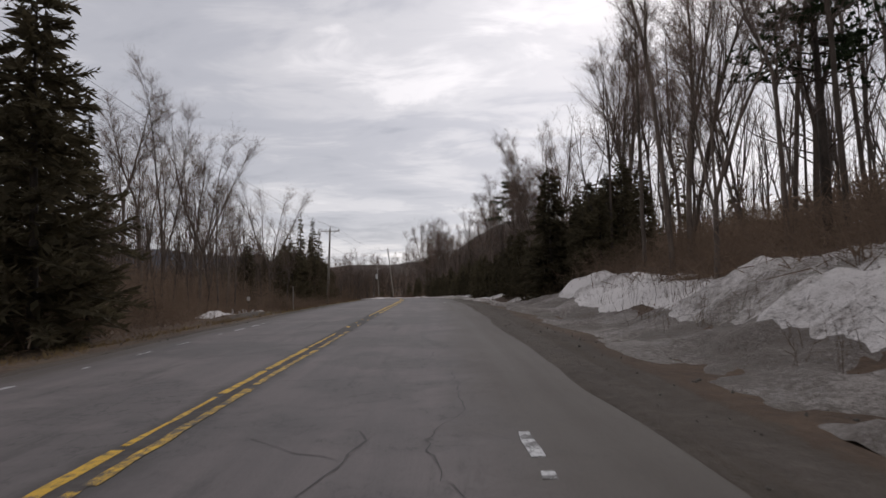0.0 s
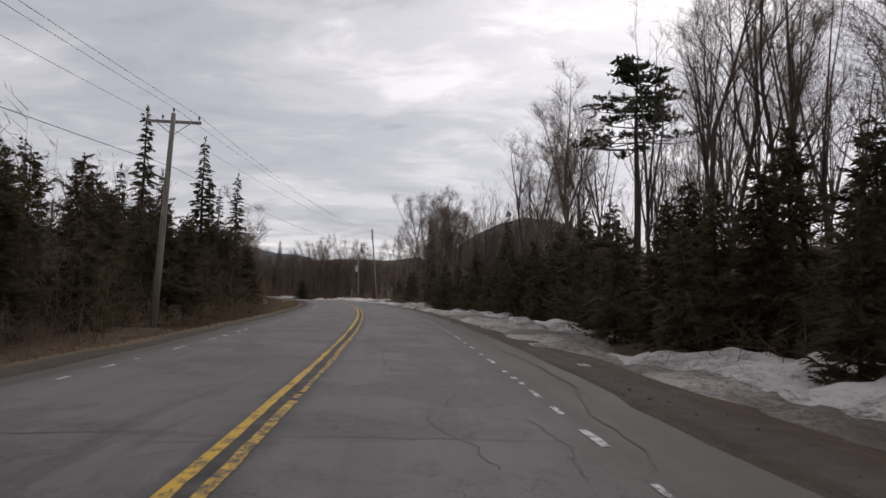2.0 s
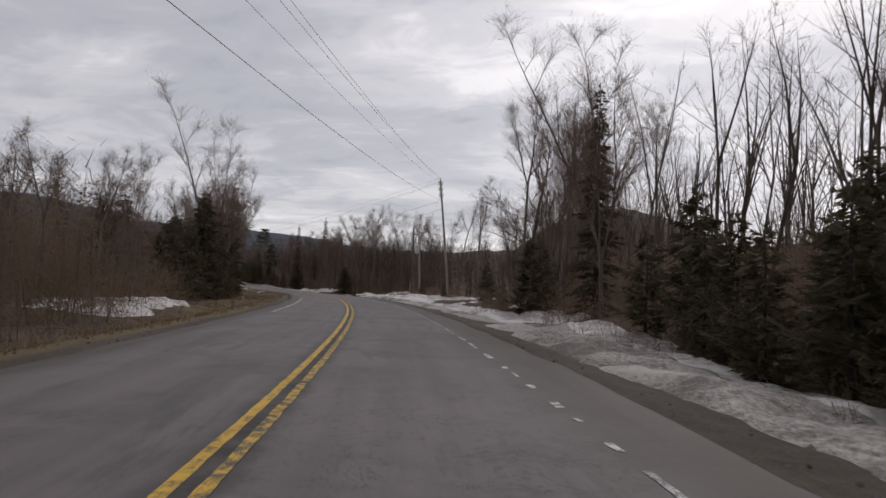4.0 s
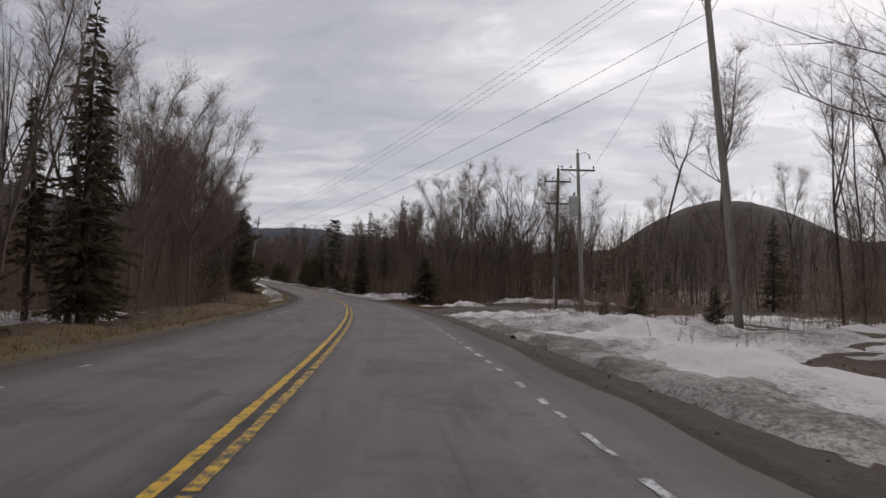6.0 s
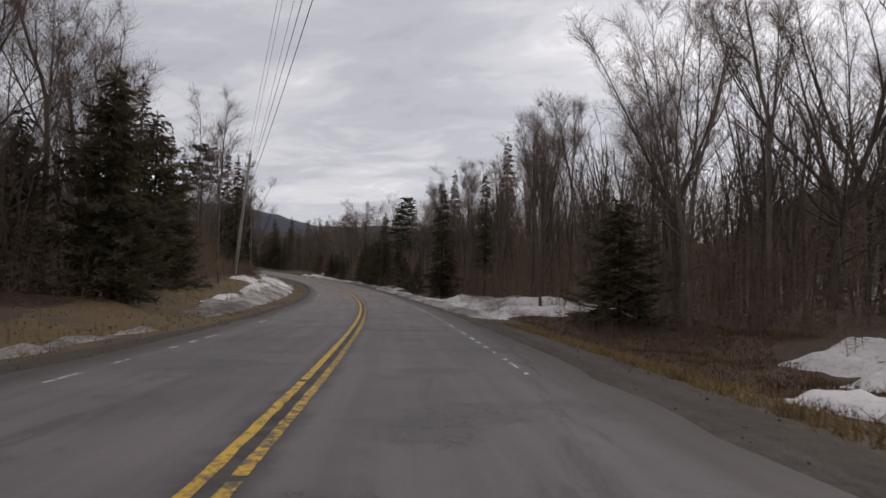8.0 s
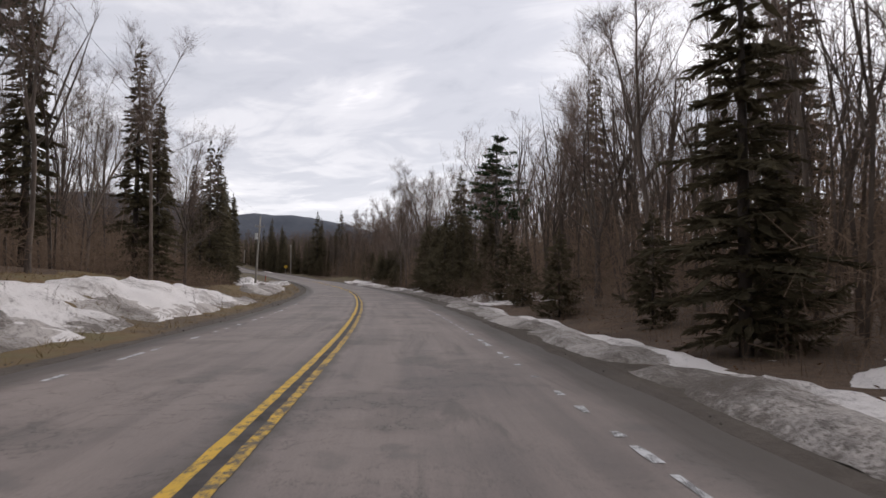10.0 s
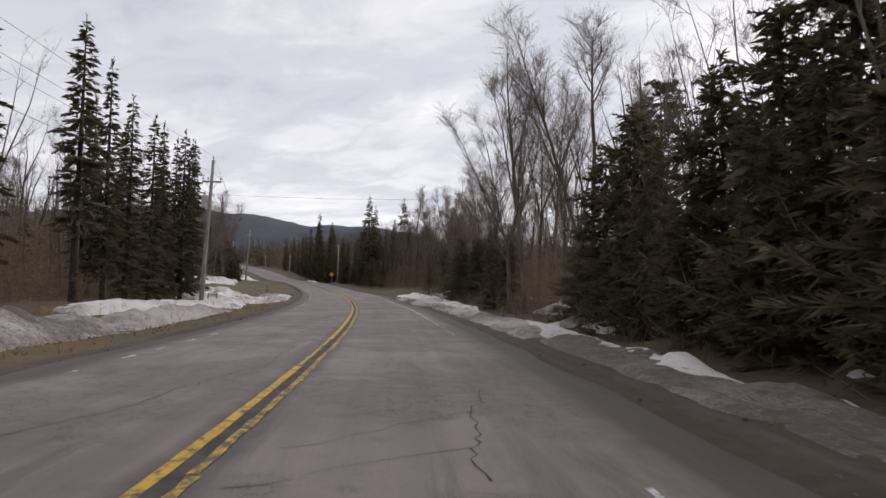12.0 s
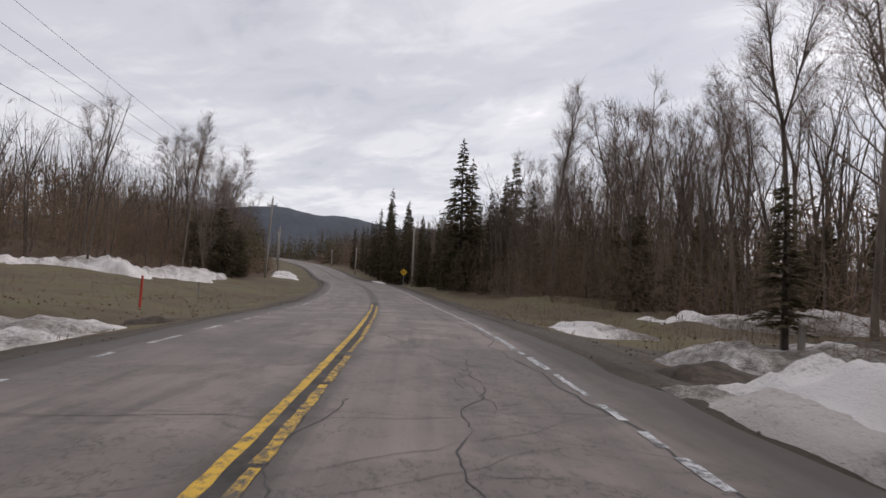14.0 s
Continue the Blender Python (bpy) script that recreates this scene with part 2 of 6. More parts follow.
    join(nt, (blend(nt, 1.0, col, speck, "MULTIPLY"), bsdf.inputs["Base Color"]))
    join(nt, (ramp(nt, tone, [(0.3, 0.62), (0.7, 0.8)]), bsdf.inputs["Roughness"]))
    bump(nt, bsdf, calc(nt, "SUBTRACT", grain, calc(nt, "MULTIPLY", cracked, 1.5)), 0.35, 0.006)


def paint(name, colour, worn, amount):
    def build(nt, bsdf):
        chips = noise_at(nt, 6.5, 8.0, 0.8)
        fine = noise_at(nt, 60, 3.0, 0.6)
        left = ramp(nt, calc(nt, "ADD", calc(nt, "MULTIPLY", chips, 0.75), calc(nt, "MULTIPLY", fine, 0.25)), [(amount - 0.03, 1.0), (amount + 0.05, 0.0)])
        tone = blend(nt, noise_at(nt, 1.3, 4.0), tuple(c * 0.78 for c in colour), tuple(min(1, c * 1.1) for c in colour))
        join(nt, (blend(nt, left, tone, worn), bsdf.inputs["Base Color"]))
        bsdf.inputs["Roughness"].default_value = 0.7
        bump(nt, bsdf, chips, 0.2, 0.003)
    return material(name, build)


def ground_build(nt, bsdf):
    def field(name):
        n = node(nt, "ShaderNodeAttribute")
        n.attribute_name = name
        return n.outputs["Fac"]
    a, b, c = noise_at(nt, 0.5, 5.0, 0.6), noise_at(nt, 4.0, 5.0, 0.65), noise_at(nt, 28.0, 4.0, 0.7)
    mixed = calc(nt, "ADD", calc(nt, "MULTIPLY", a, 0.3), calc(nt, "ADD", calc(nt, "MULTIPLY", b, 0.35), calc(nt, "MULTIPLY", c, 0.35)))
    litter = blend(nt, ramp(nt, mixed, [(0.36, 0.0), (0.64, 1.0)]), (0.042, 0.026, 0.016), (0.145, 0.09, 0.053))
    grass = blend(nt, ramp(nt, mixed, [(0.34, 0.0), (0.66, 1.0)]), (0.082, 0.052, 0.021), (0.225, 0.142, 0.058))
    grass = blend(nt, field("lawn"), grass, blend(nt, ramp(nt, mixed, [(0.34, 0.0), (0.66, 1.0)]), (0.070, 0.058, 0.032), (0.165, 0.138, 0.078)))
    grass = blend(nt, ramp(nt, a, [(0.47, 0.0), (0.62, 0.6)]), grass, (0.10, 0.098, 0.04))
    grass = blend(nt, ramp(nt, noise_at(nt, 0.16, 4.0, 0.6), [(0.46, 0.0), (0.60, 0.75)], True), grass, blend(nt, ramp(nt, mixed, [(0.36, 0.0), (0.64, 1.0)]), (0.055, 0.038, 0.024), (0.14, 0.098, 0.06)))
    grit = blend(nt, ramp(nt, mixed, [(0.34, 0.0), (0.66, 1.0)]), (0.031, 0.0225, 0.015), (0.098, 0.074, 0.050))
    ways = node(nt, "ShaderNodeCombineXYZ")
    join(nt, (calc(nt, "MULTIPLY", field("across"), 1.15), ways.inputs[0]), (calc(nt, "MULTIPLY", field("station"), 0.035), ways.inputs[1]))
    tracks = node(nt, "ShaderNodeTexNoise", {2: 1.0, 3: 4.0, 4: 0.6})
    join(nt, (ways.outputs[0], tracks.inputs[0]))
    grit = blend(nt, ramp(nt, tracks.outputs[0], [(0.42, 0.0), (0.60, 0.75)], True), grit, blend(nt, ramp(nt, mixed, [(0.36, 0.0), (0.64, 1.0)]), (0.062, 0.049, 0.039), (0.130, 0.106, 0.087)))
    ragged = calc(nt, "MULTIPLY", calc(nt, "SUBTRACT", calc(nt, "ADD", calc(nt, "MULTIPLY", b, 0.6), calc(nt, "MULTIPLY", a, 0.4)), 0.5), 1.6)
    pick_grass = ramp(nt, calc(nt, "ADD", field("grass"), ragged), [(0.42, 0.0), (0.58, 1.0)])
    pick_grit = ramp(nt, calc(nt, "ADD", field("grit"), ragged), [(0.40, 0.0), (0.60, 1.0)])
    col = blend(nt, pick_grit, blend(nt, pick_grass, litter, grass), grit)
    join(nt, (col, bsdf.inputs["Base Color"]))
    bsdf.inputs["Roughness"].default_value = 0.92
    bump(nt, bsdf, mixed, 0.9, 0.08)


def snow_build(dirt, tint, clean=(0.70, 0.69, 0.70), sandy=0.60):
    def build(nt, bsdf):
        a, b, c = noise_at(nt, 0.7, 5.0, 0.6), noise_at(nt, 5.0, 5.0, 0.65), noise_at(nt, 40.0, 3.0, 0.7)
        zone = noise_at(nt, 0.22, 4.0, 0.6)
        mixed = calc(nt, "ADD", calc(nt, "MULTIPLY", a, 0.35), calc(nt, "ADD", calc(nt, "MULTIPLY", b, 0.4), calc(nt, "MULTIPLY", c, 0.25)))
        soiled = calc(nt, "ADD", mixed, calc(nt, "MULTIPLY", calc(nt, "SUBTRACT", zone, 0.5), 1.3))
        col = blend(nt, ramp(nt, soiled, [(0.56 - dirt, 0.0), (0.80 - dirt * 0.6, 1.0)], True), clean, tint)
        sand = calc(nt, "ADD", noise_at(nt, 6.0, 6.0, 0.85), calc(nt, "MULTIPLY", calc(nt, "SUBTRACT", zone, 0.5), 0.55))
        gravel = calc(nt, "ADD", noise_at(nt, 26.0, 3.0, 0.7), calc(nt, "MULTIPLY", calc(nt, "SUBTRACT", zone, 0.5), 0.5))
        crumbs = calc(nt, "MAXIMUM", ramp(nt, sand, [(sandy, 0.0), (sandy + 0.12, 0.85)]), ramp(nt, gravel, [(sandy + 0.02, 0.0), (sandy + 0.14, 0.8)]))
        join(nt, (blend(nt, crumbs, col, (0.10, 0.075, 0.055)), bsdf.inputs["Base Color"]))
        bsdf.inputs["Roughness"].default_value = 0.65
        bump(nt, bsdf, calc(nt, "SUBTRACT", mixed, calc(nt, "MULTIPLY", crumbs, 0.3)), 0.9, 0.08)
    return build


ASPHALT = material("asphalt", asphalt_build)
YELLOW = paint("yellow_road_paint", (0.70, 0.42, 0.035), (0.085, 0.073, 0.06), 0.45)
YELLOW_WORN = paint("worn_yellow_road_paint", (0.70, 0.42, 0.035), (0.085, 0.073, 0.06), 0.495)
WHITE = paint("white_road_paint", (0.66, 0.655, 0.65), (0.12, 0.113, 0.108), 0.485)
SEAL = simple("crack_filler", (0.026, 0.022, 0.021), (0.072, 0.062, 0.059), 8, 0.7, 0.2)
JOINT = simple("worn_joint_asphalt", (0.030, 0.024, 0.021), (0.095, 0.082, 0.074), 2.2, 0.85, 0.3)
GROUND = material("forest_and_verge_ground", ground_build)
SNOW = material("old_snow", snow_build(0.09, (0.36, 0.315, 0.28), (0.74, 0.695, 0.665), 0.56))
SNOW_SANDY = material("sand_covered_snow", snow_build(0.14, (0.12, 0.098, 0.080), (0.32, 0.28, 0.252), 0.44))
SNOW_DIRTY = material("sandy_ploughed_snow", snow_build(0.14, (0.21, 0.175, 0.145), (0.50, 0.45, 0.41), 0.50))
BARK = simple("grey_bark", (0.069, 0.053, 0.043), (0.173, 0.135, 0.107), 3.0, 0.9, 0.6, (1, 1, 0.25), 0.5)
TWIG = simple("grey_brown_twigs", (0.112, 0.082, 0.067), (0.212, 0.156, 0.126), 0.5, 0.9, 0.0, None, 0.35, thin=0.45)
BARK_DARK = simple("dark_conifer_bark", (0.03, 0.024, 0.02), (0.085, 0.068, 0.055), 4.0, 0.9, 0.6, (1, 1, 0.3), 0.4)
NEEDLE = simple("dark_spruce_needles", (0.061, 0.052, 0.033), (0.136, 0.114, 0.069), 2.2, 0.8, 0.0, None, 0.5, thin=0.35)
NEEDLE_PINE = simple("pine_needles", (0.022, 0.036, 0.019), (0.058, 0.08, 0.04), 1.6, 0.75, 0.0, None, 0.4, thin=0.25)
BRUSH = simple("brown_brush_stems", (0.136, 0.097, 0.070), (0.252, 0.182, 0.132), 0.35, 0.9, 0.0, None, 0.3, thin=0.45)
STRAW = simple("dead_grass", (0.12, 0.078, 0.032), (0.29, 0.2, 0.088), 1.0, 0.9, 0.0, None, 0.4)
POLE_WOOD = simple("weathered_pole_wood", (0.16, 0.14, 0.115), (0.34, 0.31, 0.27), 2.5, 0.85, 0.4, (6, 6, 0.4), 0.3)
POLE_DARK = simple("creosoted_pole_wood", (0.05, 0.04, 0.032), (0.14, 0.11, 0.085), 2.5, 0.85, 0.4, (6, 6, 0.4), 0.2)
STEEL = simple("dull_galvanised_steel", (0.22, 0.225, 0.23), (0.42, 0.43, 0.44), 5.0, 0.45, 0.1, None, 0.1, 0.8)
CERAMIC = simple("grey_glazed_insulator", (0.12, 0.10, 0.09), (0.25, 0.23, 0.21), 9.0, 0.3, 0.05, None, 0.1)
TANK = simple("pale_grey_painted_tank", (0.50, 0.51, 0.50), (0.66, 0.67, 0.65), 3.0, 0.5, 0.05, None, 0.1)
CABLE = simple("weathered_cable", (0.035, 0.035, 0.037), (0.09, 0.09, 0.092), 3.0, 0.6, 0.0, None, 0.1, 0.3)
WHITE_BOARD = simple("weathered_white_paint", (0.48, 0.47, 0.45), (0.72, 0.71, 0.69), 5.0, 0.7, 0.1)
RED = simple("red_painted_stake", (0.42, 0.03, 0.02), (0.6, 0.06, 0.035), 9.0, 0.6, 0.05)
SIGN_YELLOW = simple("yellow_sign_face", (0.62, 0.36, 0.01), (0.78, 0.47, 0.02), 5.0, 0.4, 0.02)
SIGN_BLACK = simple("black_sign_paint", (0.012, 0.012, 0.012), (0.03, 0.03, 0.03), 5.0, 0.5, 0.02)
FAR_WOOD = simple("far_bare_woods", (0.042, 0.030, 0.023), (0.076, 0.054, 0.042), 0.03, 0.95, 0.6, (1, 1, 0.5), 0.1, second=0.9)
# haze of the distance is put into the mountain's blue-grey base colour
FAR_HAZED = simple("hazed_mountain_woods", (0.052, 0.06, 0.078), (0.085, 0.093, 0.112), 0.006, 0.95, 0.3, None, 0.1)

# ---- mesh helpers ----
class Soup:
    """Points and faces of one mesh in the making."""
    def __init__(self):
        self.verts, self.faces, self.count = [], [], 0

    def add(self, verts, faces):
        self.verts.append(np.asarray(verts, float).reshape(-1, 3))
        self.faces.extend([tuple(int(i) + self.count for i in f) for f in faces])
        self.count += len(self.verts[-1])

    def tube(self, points, radii, sides=6, cap=True):
        pts = [Vector(p) for p in points]
        ring, faces, n = [], [], len(pts)
        for i, (p, r) in enumerate(zip(pts, radii)):
            d = (pts[min(i + 1, n - 1)] - pts[max(i - 1, 0)]).normalized()
            a = d.orthogonal().normalized() if i == 0 else (a - d * a.dot(d)).normalized()
            b = d.cross(a)
            ring += [p + (a * math.cos(2 * math.pi * k / sides) + b * math.sin(2 * math.pi * k / sides)) * r for k in range(sides)]
        for i in range(n - 1):
            for k in range(sides):
                j = (k + 1) % sides
                faces.append((i * sides + k, i * sides + j, (i + 1) * sides + j, (i + 1) * sides + k))
        if cap:
            faces.append(tuple(range((n - 1) * sides, n * sides)))
            faces.append(tuple(reversed(range(sides))))
        self.add(ring, faces)

    def spikes(self, bases, tips, radii):
        """Many three-sided tapering shoots at once."""
        b, t = np.asarray(bases, float), np.asarray(tips, float)
        r = np.broadcast_to(np.asarray(radii, float), (len(b),))[:, None]
        d = t - b
        d = d / np.maximum(np.linalg.norm(d, axis=1, keepdims=True), 1e-9)
        ref = np.where(np.abs(d[:, 2:3]) > 0.9, [[1.0, 0, 0]], [[0, 0, 1.0]])
        x = np.cross(d, ref)
        x /= np.linalg.norm(x, axis=1, keepdims=True)
        y = np.cross(d, x)
        v = np.stack([b + x * r, b + (-0.5 * x + 0.87 * y) * r, b + (-0.5 * x - 0.87 * y) * r, t], 1)
        k = np.arange(len(b))[:, None] * 4
        self.add(v.reshape(-1, 3), np.concatenate([k + [[0, 1, 3]], k + [[1, 2, 3]], k + [[2, 0, 3]]]))

    def prisms(self, bases, tips, lower, upper):
        """Many three-sided tapering shafts at once, open at their ends."""
        b, t = np.asarray(bases, float), np.asarray(tips, float)
        d = t - b
        x = np.cross(d, [[1.0, 0.3, 0]])
        x /= np.maximum(np.linalg.norm(x, axis=1, keepdims=True), 1e-9)
        y = np.cross(d / np.maximum(np.linalg.norm(d, axis=1, keepdims=True), 1e-9), x)
        lo, hi = np.broadcast_to(lower, (len(b),))[:, None], np.broadcast_to(upper, (len(b),))[:, None]
        ring = [(1, 0), (-0.5, 0.87), (-0.5, -0.87)]
        v = np.stack([b + (x * p + y * q) * lo for p, q in ring] + [t + (x * p + y * q) * hi for p, q in ring], 1)
        k = np.arange(len(b))[:, None] * 6
        self.add(v.reshape(-1, 3), np.concatenate([k + [[0, 1, 4, 3]], k + [[1, 2, 5, 4]], k + [[2, 0, 3, 5]]]))

    def slivers(self, r, bases, tips, radii, full=False):
        """Many hair-thin flat shoots at once; full ones swell in the middle."""
        b, t = np.asarray(bases, float), np.asarray(tips, float)
        w = np.broadcast_to(np.asarray(radii, float), (len(b),))[:, None]
        side = np.cross(t - b, r.normal(0, 1, b.shape))
        side = side / np.maximum(np.linalg.norm(side, axis=1, keepdims=True), 1e-9) * w
        if full:
            mid = b + (t - b) * 0.4
            v, per = np.stack([b, mid - side, t, mid + side], 1), 4
        else:
            v, per = np.stack([b - side, b + side, t], 1), 3
        k = np.arange(len(b))[:, None] * per
        self.add(v.reshape(-1, 3), k + [list(range(per))])
    def box(self, centre, size, m=None):
        c, h = Vector(centre), Vector(size) / 2
        v = [Vector((c.x + sx * h.x, c.y + sy * h.y, c.z + sz * h.z)) for sz in (-1, 1) for sx, sy in ((-1, -1), (1, -1), (1, 1), (-1, 1))]
        if m:
            v = [m @ p for p in v]
        self.add(v, [(3, 2, 1, 0), (4, 5, 6, 7), (0, 1, 5, 4), (1, 2, 6, 5), (2, 3, 7, 6), (3, 0, 4, 7)])

    def mesh(self, name, mat, smooth=False):
        me = bpy.data.meshes.new(name)
        v = np.concatenate(self.verts) if self.verts else np.zeros((0, 3))
        me.from_pydata(v.tolist(), [], self.faces)
        me.materials.append(mat)
        if smooth:
            me.shade_smooth()
        return me


def part(name, soup, mat, parent, label="", smooth=False):
    """One mesh object under a thing or a part."""
    ob = new(name, soup.mesh(name, mat, smooth))
    ob.parent = parent
    return tagged(ob, label)


def thing(name, label, category, group="", kind="", m=None):
    ob = new(name)
    ob.empty_display_size = 0.2
    if m is not None:
        ob.matrix_basis = m
    return tagged(ob, label, category, group, kind)


_lattice = np.random.RandomState(7).rand(256, 256)


def rough_field(x, y, size, layers=3):
    """Smooth uneven values about 0, with bumps of the given size in metres."""
    total, weight = np.zeros(np.broadcast(x, y).shape), 1.0
    for i in range(layers):
        a, b = np.asarray(x) / size + 17.3 * i, np.asarray(y) / size + 5.1 * i
        ia, ib = np.floor(a).astype(int), np.floor(b).astype(int)
        fa, fb = a - ia, b - ib
        fa, fb = fa * fa * (3 - 2 * fa), fb * fb * (3 - 2 * fb)
        g = lambda p, q: _lattice[p % 256, q % 256]
        total = total + weight * ((g(ia, ib) * (1 - fa) + g(ia + 1, ib) * fa) * (1 - fb) + (g(ia, ib + 1) * (1 - fa) + g(ia + 1, ib + 1) * fa) * fb - 0.5)
        size, weight = size / 2.1, weight * 0.5
    return total


def ease(a, b, x):
    k = np.clip((x - a) / (b - a), 0, 1)
    return k * k * (3 - 2 * k)


# ---- lie of the land ----
EDGE_LEFT, EDGE_RIGHT = -4.1, 4.15          # edges of the pavement
# by station: height of the bank close to the road on the right, slope behind it right, slope behind left
BANK = [(-400, 1.5), (30, 1.5), (44, 1.3), (62, 0.4), (80, 0.0), (235, 0.0), (262, 0.25), (300, 0.3), (1100, 0.3)]
SLOPE_RIGHT = [(-400, 0.17), (60, 0.17), (130, 0.10), (150, 0.0), (235, 0.0), (300, 0.02), (378, 0.02), (392, -0.04), (425, -0.03), (450, 0.02), (1100, 0.06)]
BANK_LEFT = [(-400, 0.0), (228, 0.0), (252, 0.8), (275, 1.5), (300, 1.4), (322, 0.6), (345, 0.2), (400, 0.0), (1100, 0.0)]
SLOPE_LEFT = [(-400, 0.0), (250, 0.0), (290, 0.05), (340, 0.04), (385, 0.05), (415, 0.085), (450, 0.11), (1100, 0.1)]


DROP_LEFT = [(-400, 0.3), (25, 0.35), (60, 0.7), (112, 0.7), (140, 0.32), (1100, 0.3)]


def of(rows, s):
    return np.interp(s, [r[0] for r in rows], [r[1] for r in rows])


def ground_z(s, u):
    """Height of the ground at station s, u metres right of the yellow lines."""
    s, u = np.asarray(s, float), np.asarray(u, float)
    right, left = np.maximum(u - EDGE_RIGHT, 0), np.maximum(EDGE_LEFT - u, 0)
    z = road_z(s) - 0.05 * ease(0, 0.5, right + left) - 0.03
    z = z - 0.22 * ease(1.0, 3.2, right) * (1 - ease(3.5, 7, right)) - of(DROP_LEFT, s) * ease(1.0, 3.4, left)
    z = z + of(BANK, s) * ease(7.0, 13.0, u) + of(SLOPE_RIGHT, s) * np.minimum(np.maximum(u - 12, 0), 60)
    z = z + of(BANK_LEFT, s) * ease(5.0, 10.0, -u)
    z = z + of(SLOPE_LEFT, s) * np.minimum(np.maximum(-u - 6, 0), 60)
    far = ease(1.2, 5, right + left)
    x, y = lay(s, u)
    bumps = rough_field(x, y, 9.0, 3) * 0.7 + rough_field(x, y, 1.6, 2) * 0.16
    lot = ease(196, 201, s) * (1 - ease(229, 236, s)) * ease(4, 6, u) * (1 - ease(38, 44, u))
    # a wet hollow between the gravel lot and the woods
    z = z - 0.55 * ease(226, 232, s) * (1 - ease(242, 248, s)) * ease(6.4, 8.6, u) * (1 - ease(11.5, 15, u))
    z = z - 0.10 * np.clip(1.2 - ((s - 395.9) / 1.5) ** 2 - ((u + 5.8) / 0.8) ** 2, 0, 1)      # a shallow hollow in the grass
    return z + far * bumps * (1 - 0.85 * lot)


def put(s, u, dz=0.0):
    x, y = lay(s, u)
    return Vector((float(x), float(y), float(ground_z(s, u)) + dz))


def build_ground():
    us = np.concatenate([-np.geomspace(70, 12, 14), np.arange(-11.5, -4.6, 0.5), [-4.45, -4.2, -3.9, 0, 3.9, 4.25, 4.5], np.arange(5, 13.1, 0.5), np.geomspace(14, 70, 14)])
    ss = np.concatenate([np.arange(-120, 0, 4.0), np.arange(0, 420, 1.0), np.arange(420, 720, 4.0)])
    S, U = np.meshgrid(ss, us, indexing="ij")
    X, Y = lay(S, U)
    Z = ground_z(S, U)
    Z = np.where((U > -4.3) & (U < 4.3), road_z(S) - 0.12, Z)
    ns, nu = S.shape
    verts = np.stack([X, Y, Z], -1).reshape(-1, 3)
    i, j = np.meshgrid(np.arange(ns - 1), np.arange(nu - 1), indexing="ij")
    k = (i * nu + j).ravel()
    faces = np.stack([k, k + 1, k + nu + 1, k + nu], 1).tolist()
    # rings from the strip's rim out to the horizon
    rim = [a * nu + nu - 1 for a in range(ns)] + [(ns - 1) * nu + b for b in range(nu - 2, -1, -1)] + [a * nu for a in range(ns - 2, -1, -1)] + list(range(1, nu - 1))
    rim = np.array(rim)
    edge = verts[rim]
    centre = np.array([-110.0, 300.0])
    turn = np.unwrap(np.arctan2(edge[:, 1] - centre[1], edge[:, 0] - centre[0]))
    turn = np.maximum.accumulate(turn) if turn[-1] > turn[0] else np.minimum.accumulate(turn)
    rings = [edge]
    for f in (0.02, 0.06, 0.14, 0.3, 0.6, 1.0):
        out = np.stack([centre[0] + 3800 * np.cos(turn), centre[1] + 3800 * np.sin(turn)], -1)
        xy = edge[:, :2] * (1 - f) + out * f
        z = edge[:, 2] * (1 - f) + f * 4 - 2.0 * ease(0, 0.1, f) + rough_field(xy[:, 0], xy[:, 1], 120, 2) * 5 * f
        rings.append(np.column_stack([xy, z]))
    base, prev, m = len(verts), rim, len(rim)
    for r in rings[1:]:
        cur = np.arange(base, base + m)
        nxt = np.roll(np.arange(m), -1)
        faces += np.stack([prev, cur, cur[nxt], prev[nxt]], 1).tolist()
        base, prev = base + m, cur
    allv = np.concatenate([verts] + rings[1:])
    me = bpy.data.meshes.new("ground")
    me.from_pydata(allv.tolist(), [], faces)
    me.materials.append(GROUND)
    # what grows or lies where: dead grass on the verges, grit by the road and in the lot, leaf litter elsewhere
    wob = rough_field(X, Y, 6.0, 2) * 1.6
    right, left = U - EDGE_RIGHT, EDGE_LEFT - U
    lot = ease(0, 4, S + wob - 198 - 8 * (1 - ease(8.0, 11.0, U))) * (1 - ease(219 + np.clip(4 * (U - 9), 0, 17), 223 + np.clip(4 * (U - 9), 0, 17), S + wob)) * (U > 4) * (1 - ease(40, 44, U + wob))
    grit = np.maximum((1 - ease(0.9, 1.9, right + wob * 0.25)) * (U > 0), (1 - ease(0.4, 1.2, left + wob * 0.25)) * (U < 0))
    apron = ease(30, 38, S) * (1 - ease(58, 68, S)) * (U < 0) * (1 - ease(4.6, 6.4, left + wob * 0.4))
    grit = np.maximum(np.maximum(grit, lot), apron)
    track = ease(389.5, 391.5, S + wob * 0.5) * (1 - ease(395.5, 398, S + wob * 0.5)) * (U > 4) * (1 - ease(20, 26, U))
    grit = np.maximum(grit, 0.75 * track)
    lane = ease(388, 390, S) * (1 - ease(399, 402, S)) * (U > 4) * (1 - ease(24, 28, U))
    verge_left = of([(-400, 4.5), (30, 5.0), (60, 6.0), (130, 6.2), (150, 9.5), (240, 11.0), (330, 11), (380, 13), (395, 34), (430, 34), (445, 12), (1100, 10)], S)
    verge_right = of([(-400, 0), (186, 0), (191, 7.4), (207, 8.8), (209, 0), (219, 0), (223, 6.6), (250, 6.2), (258, 0), (390, 0), (396, 20), (425, 20), (440, 9), (1100, 7)], S)
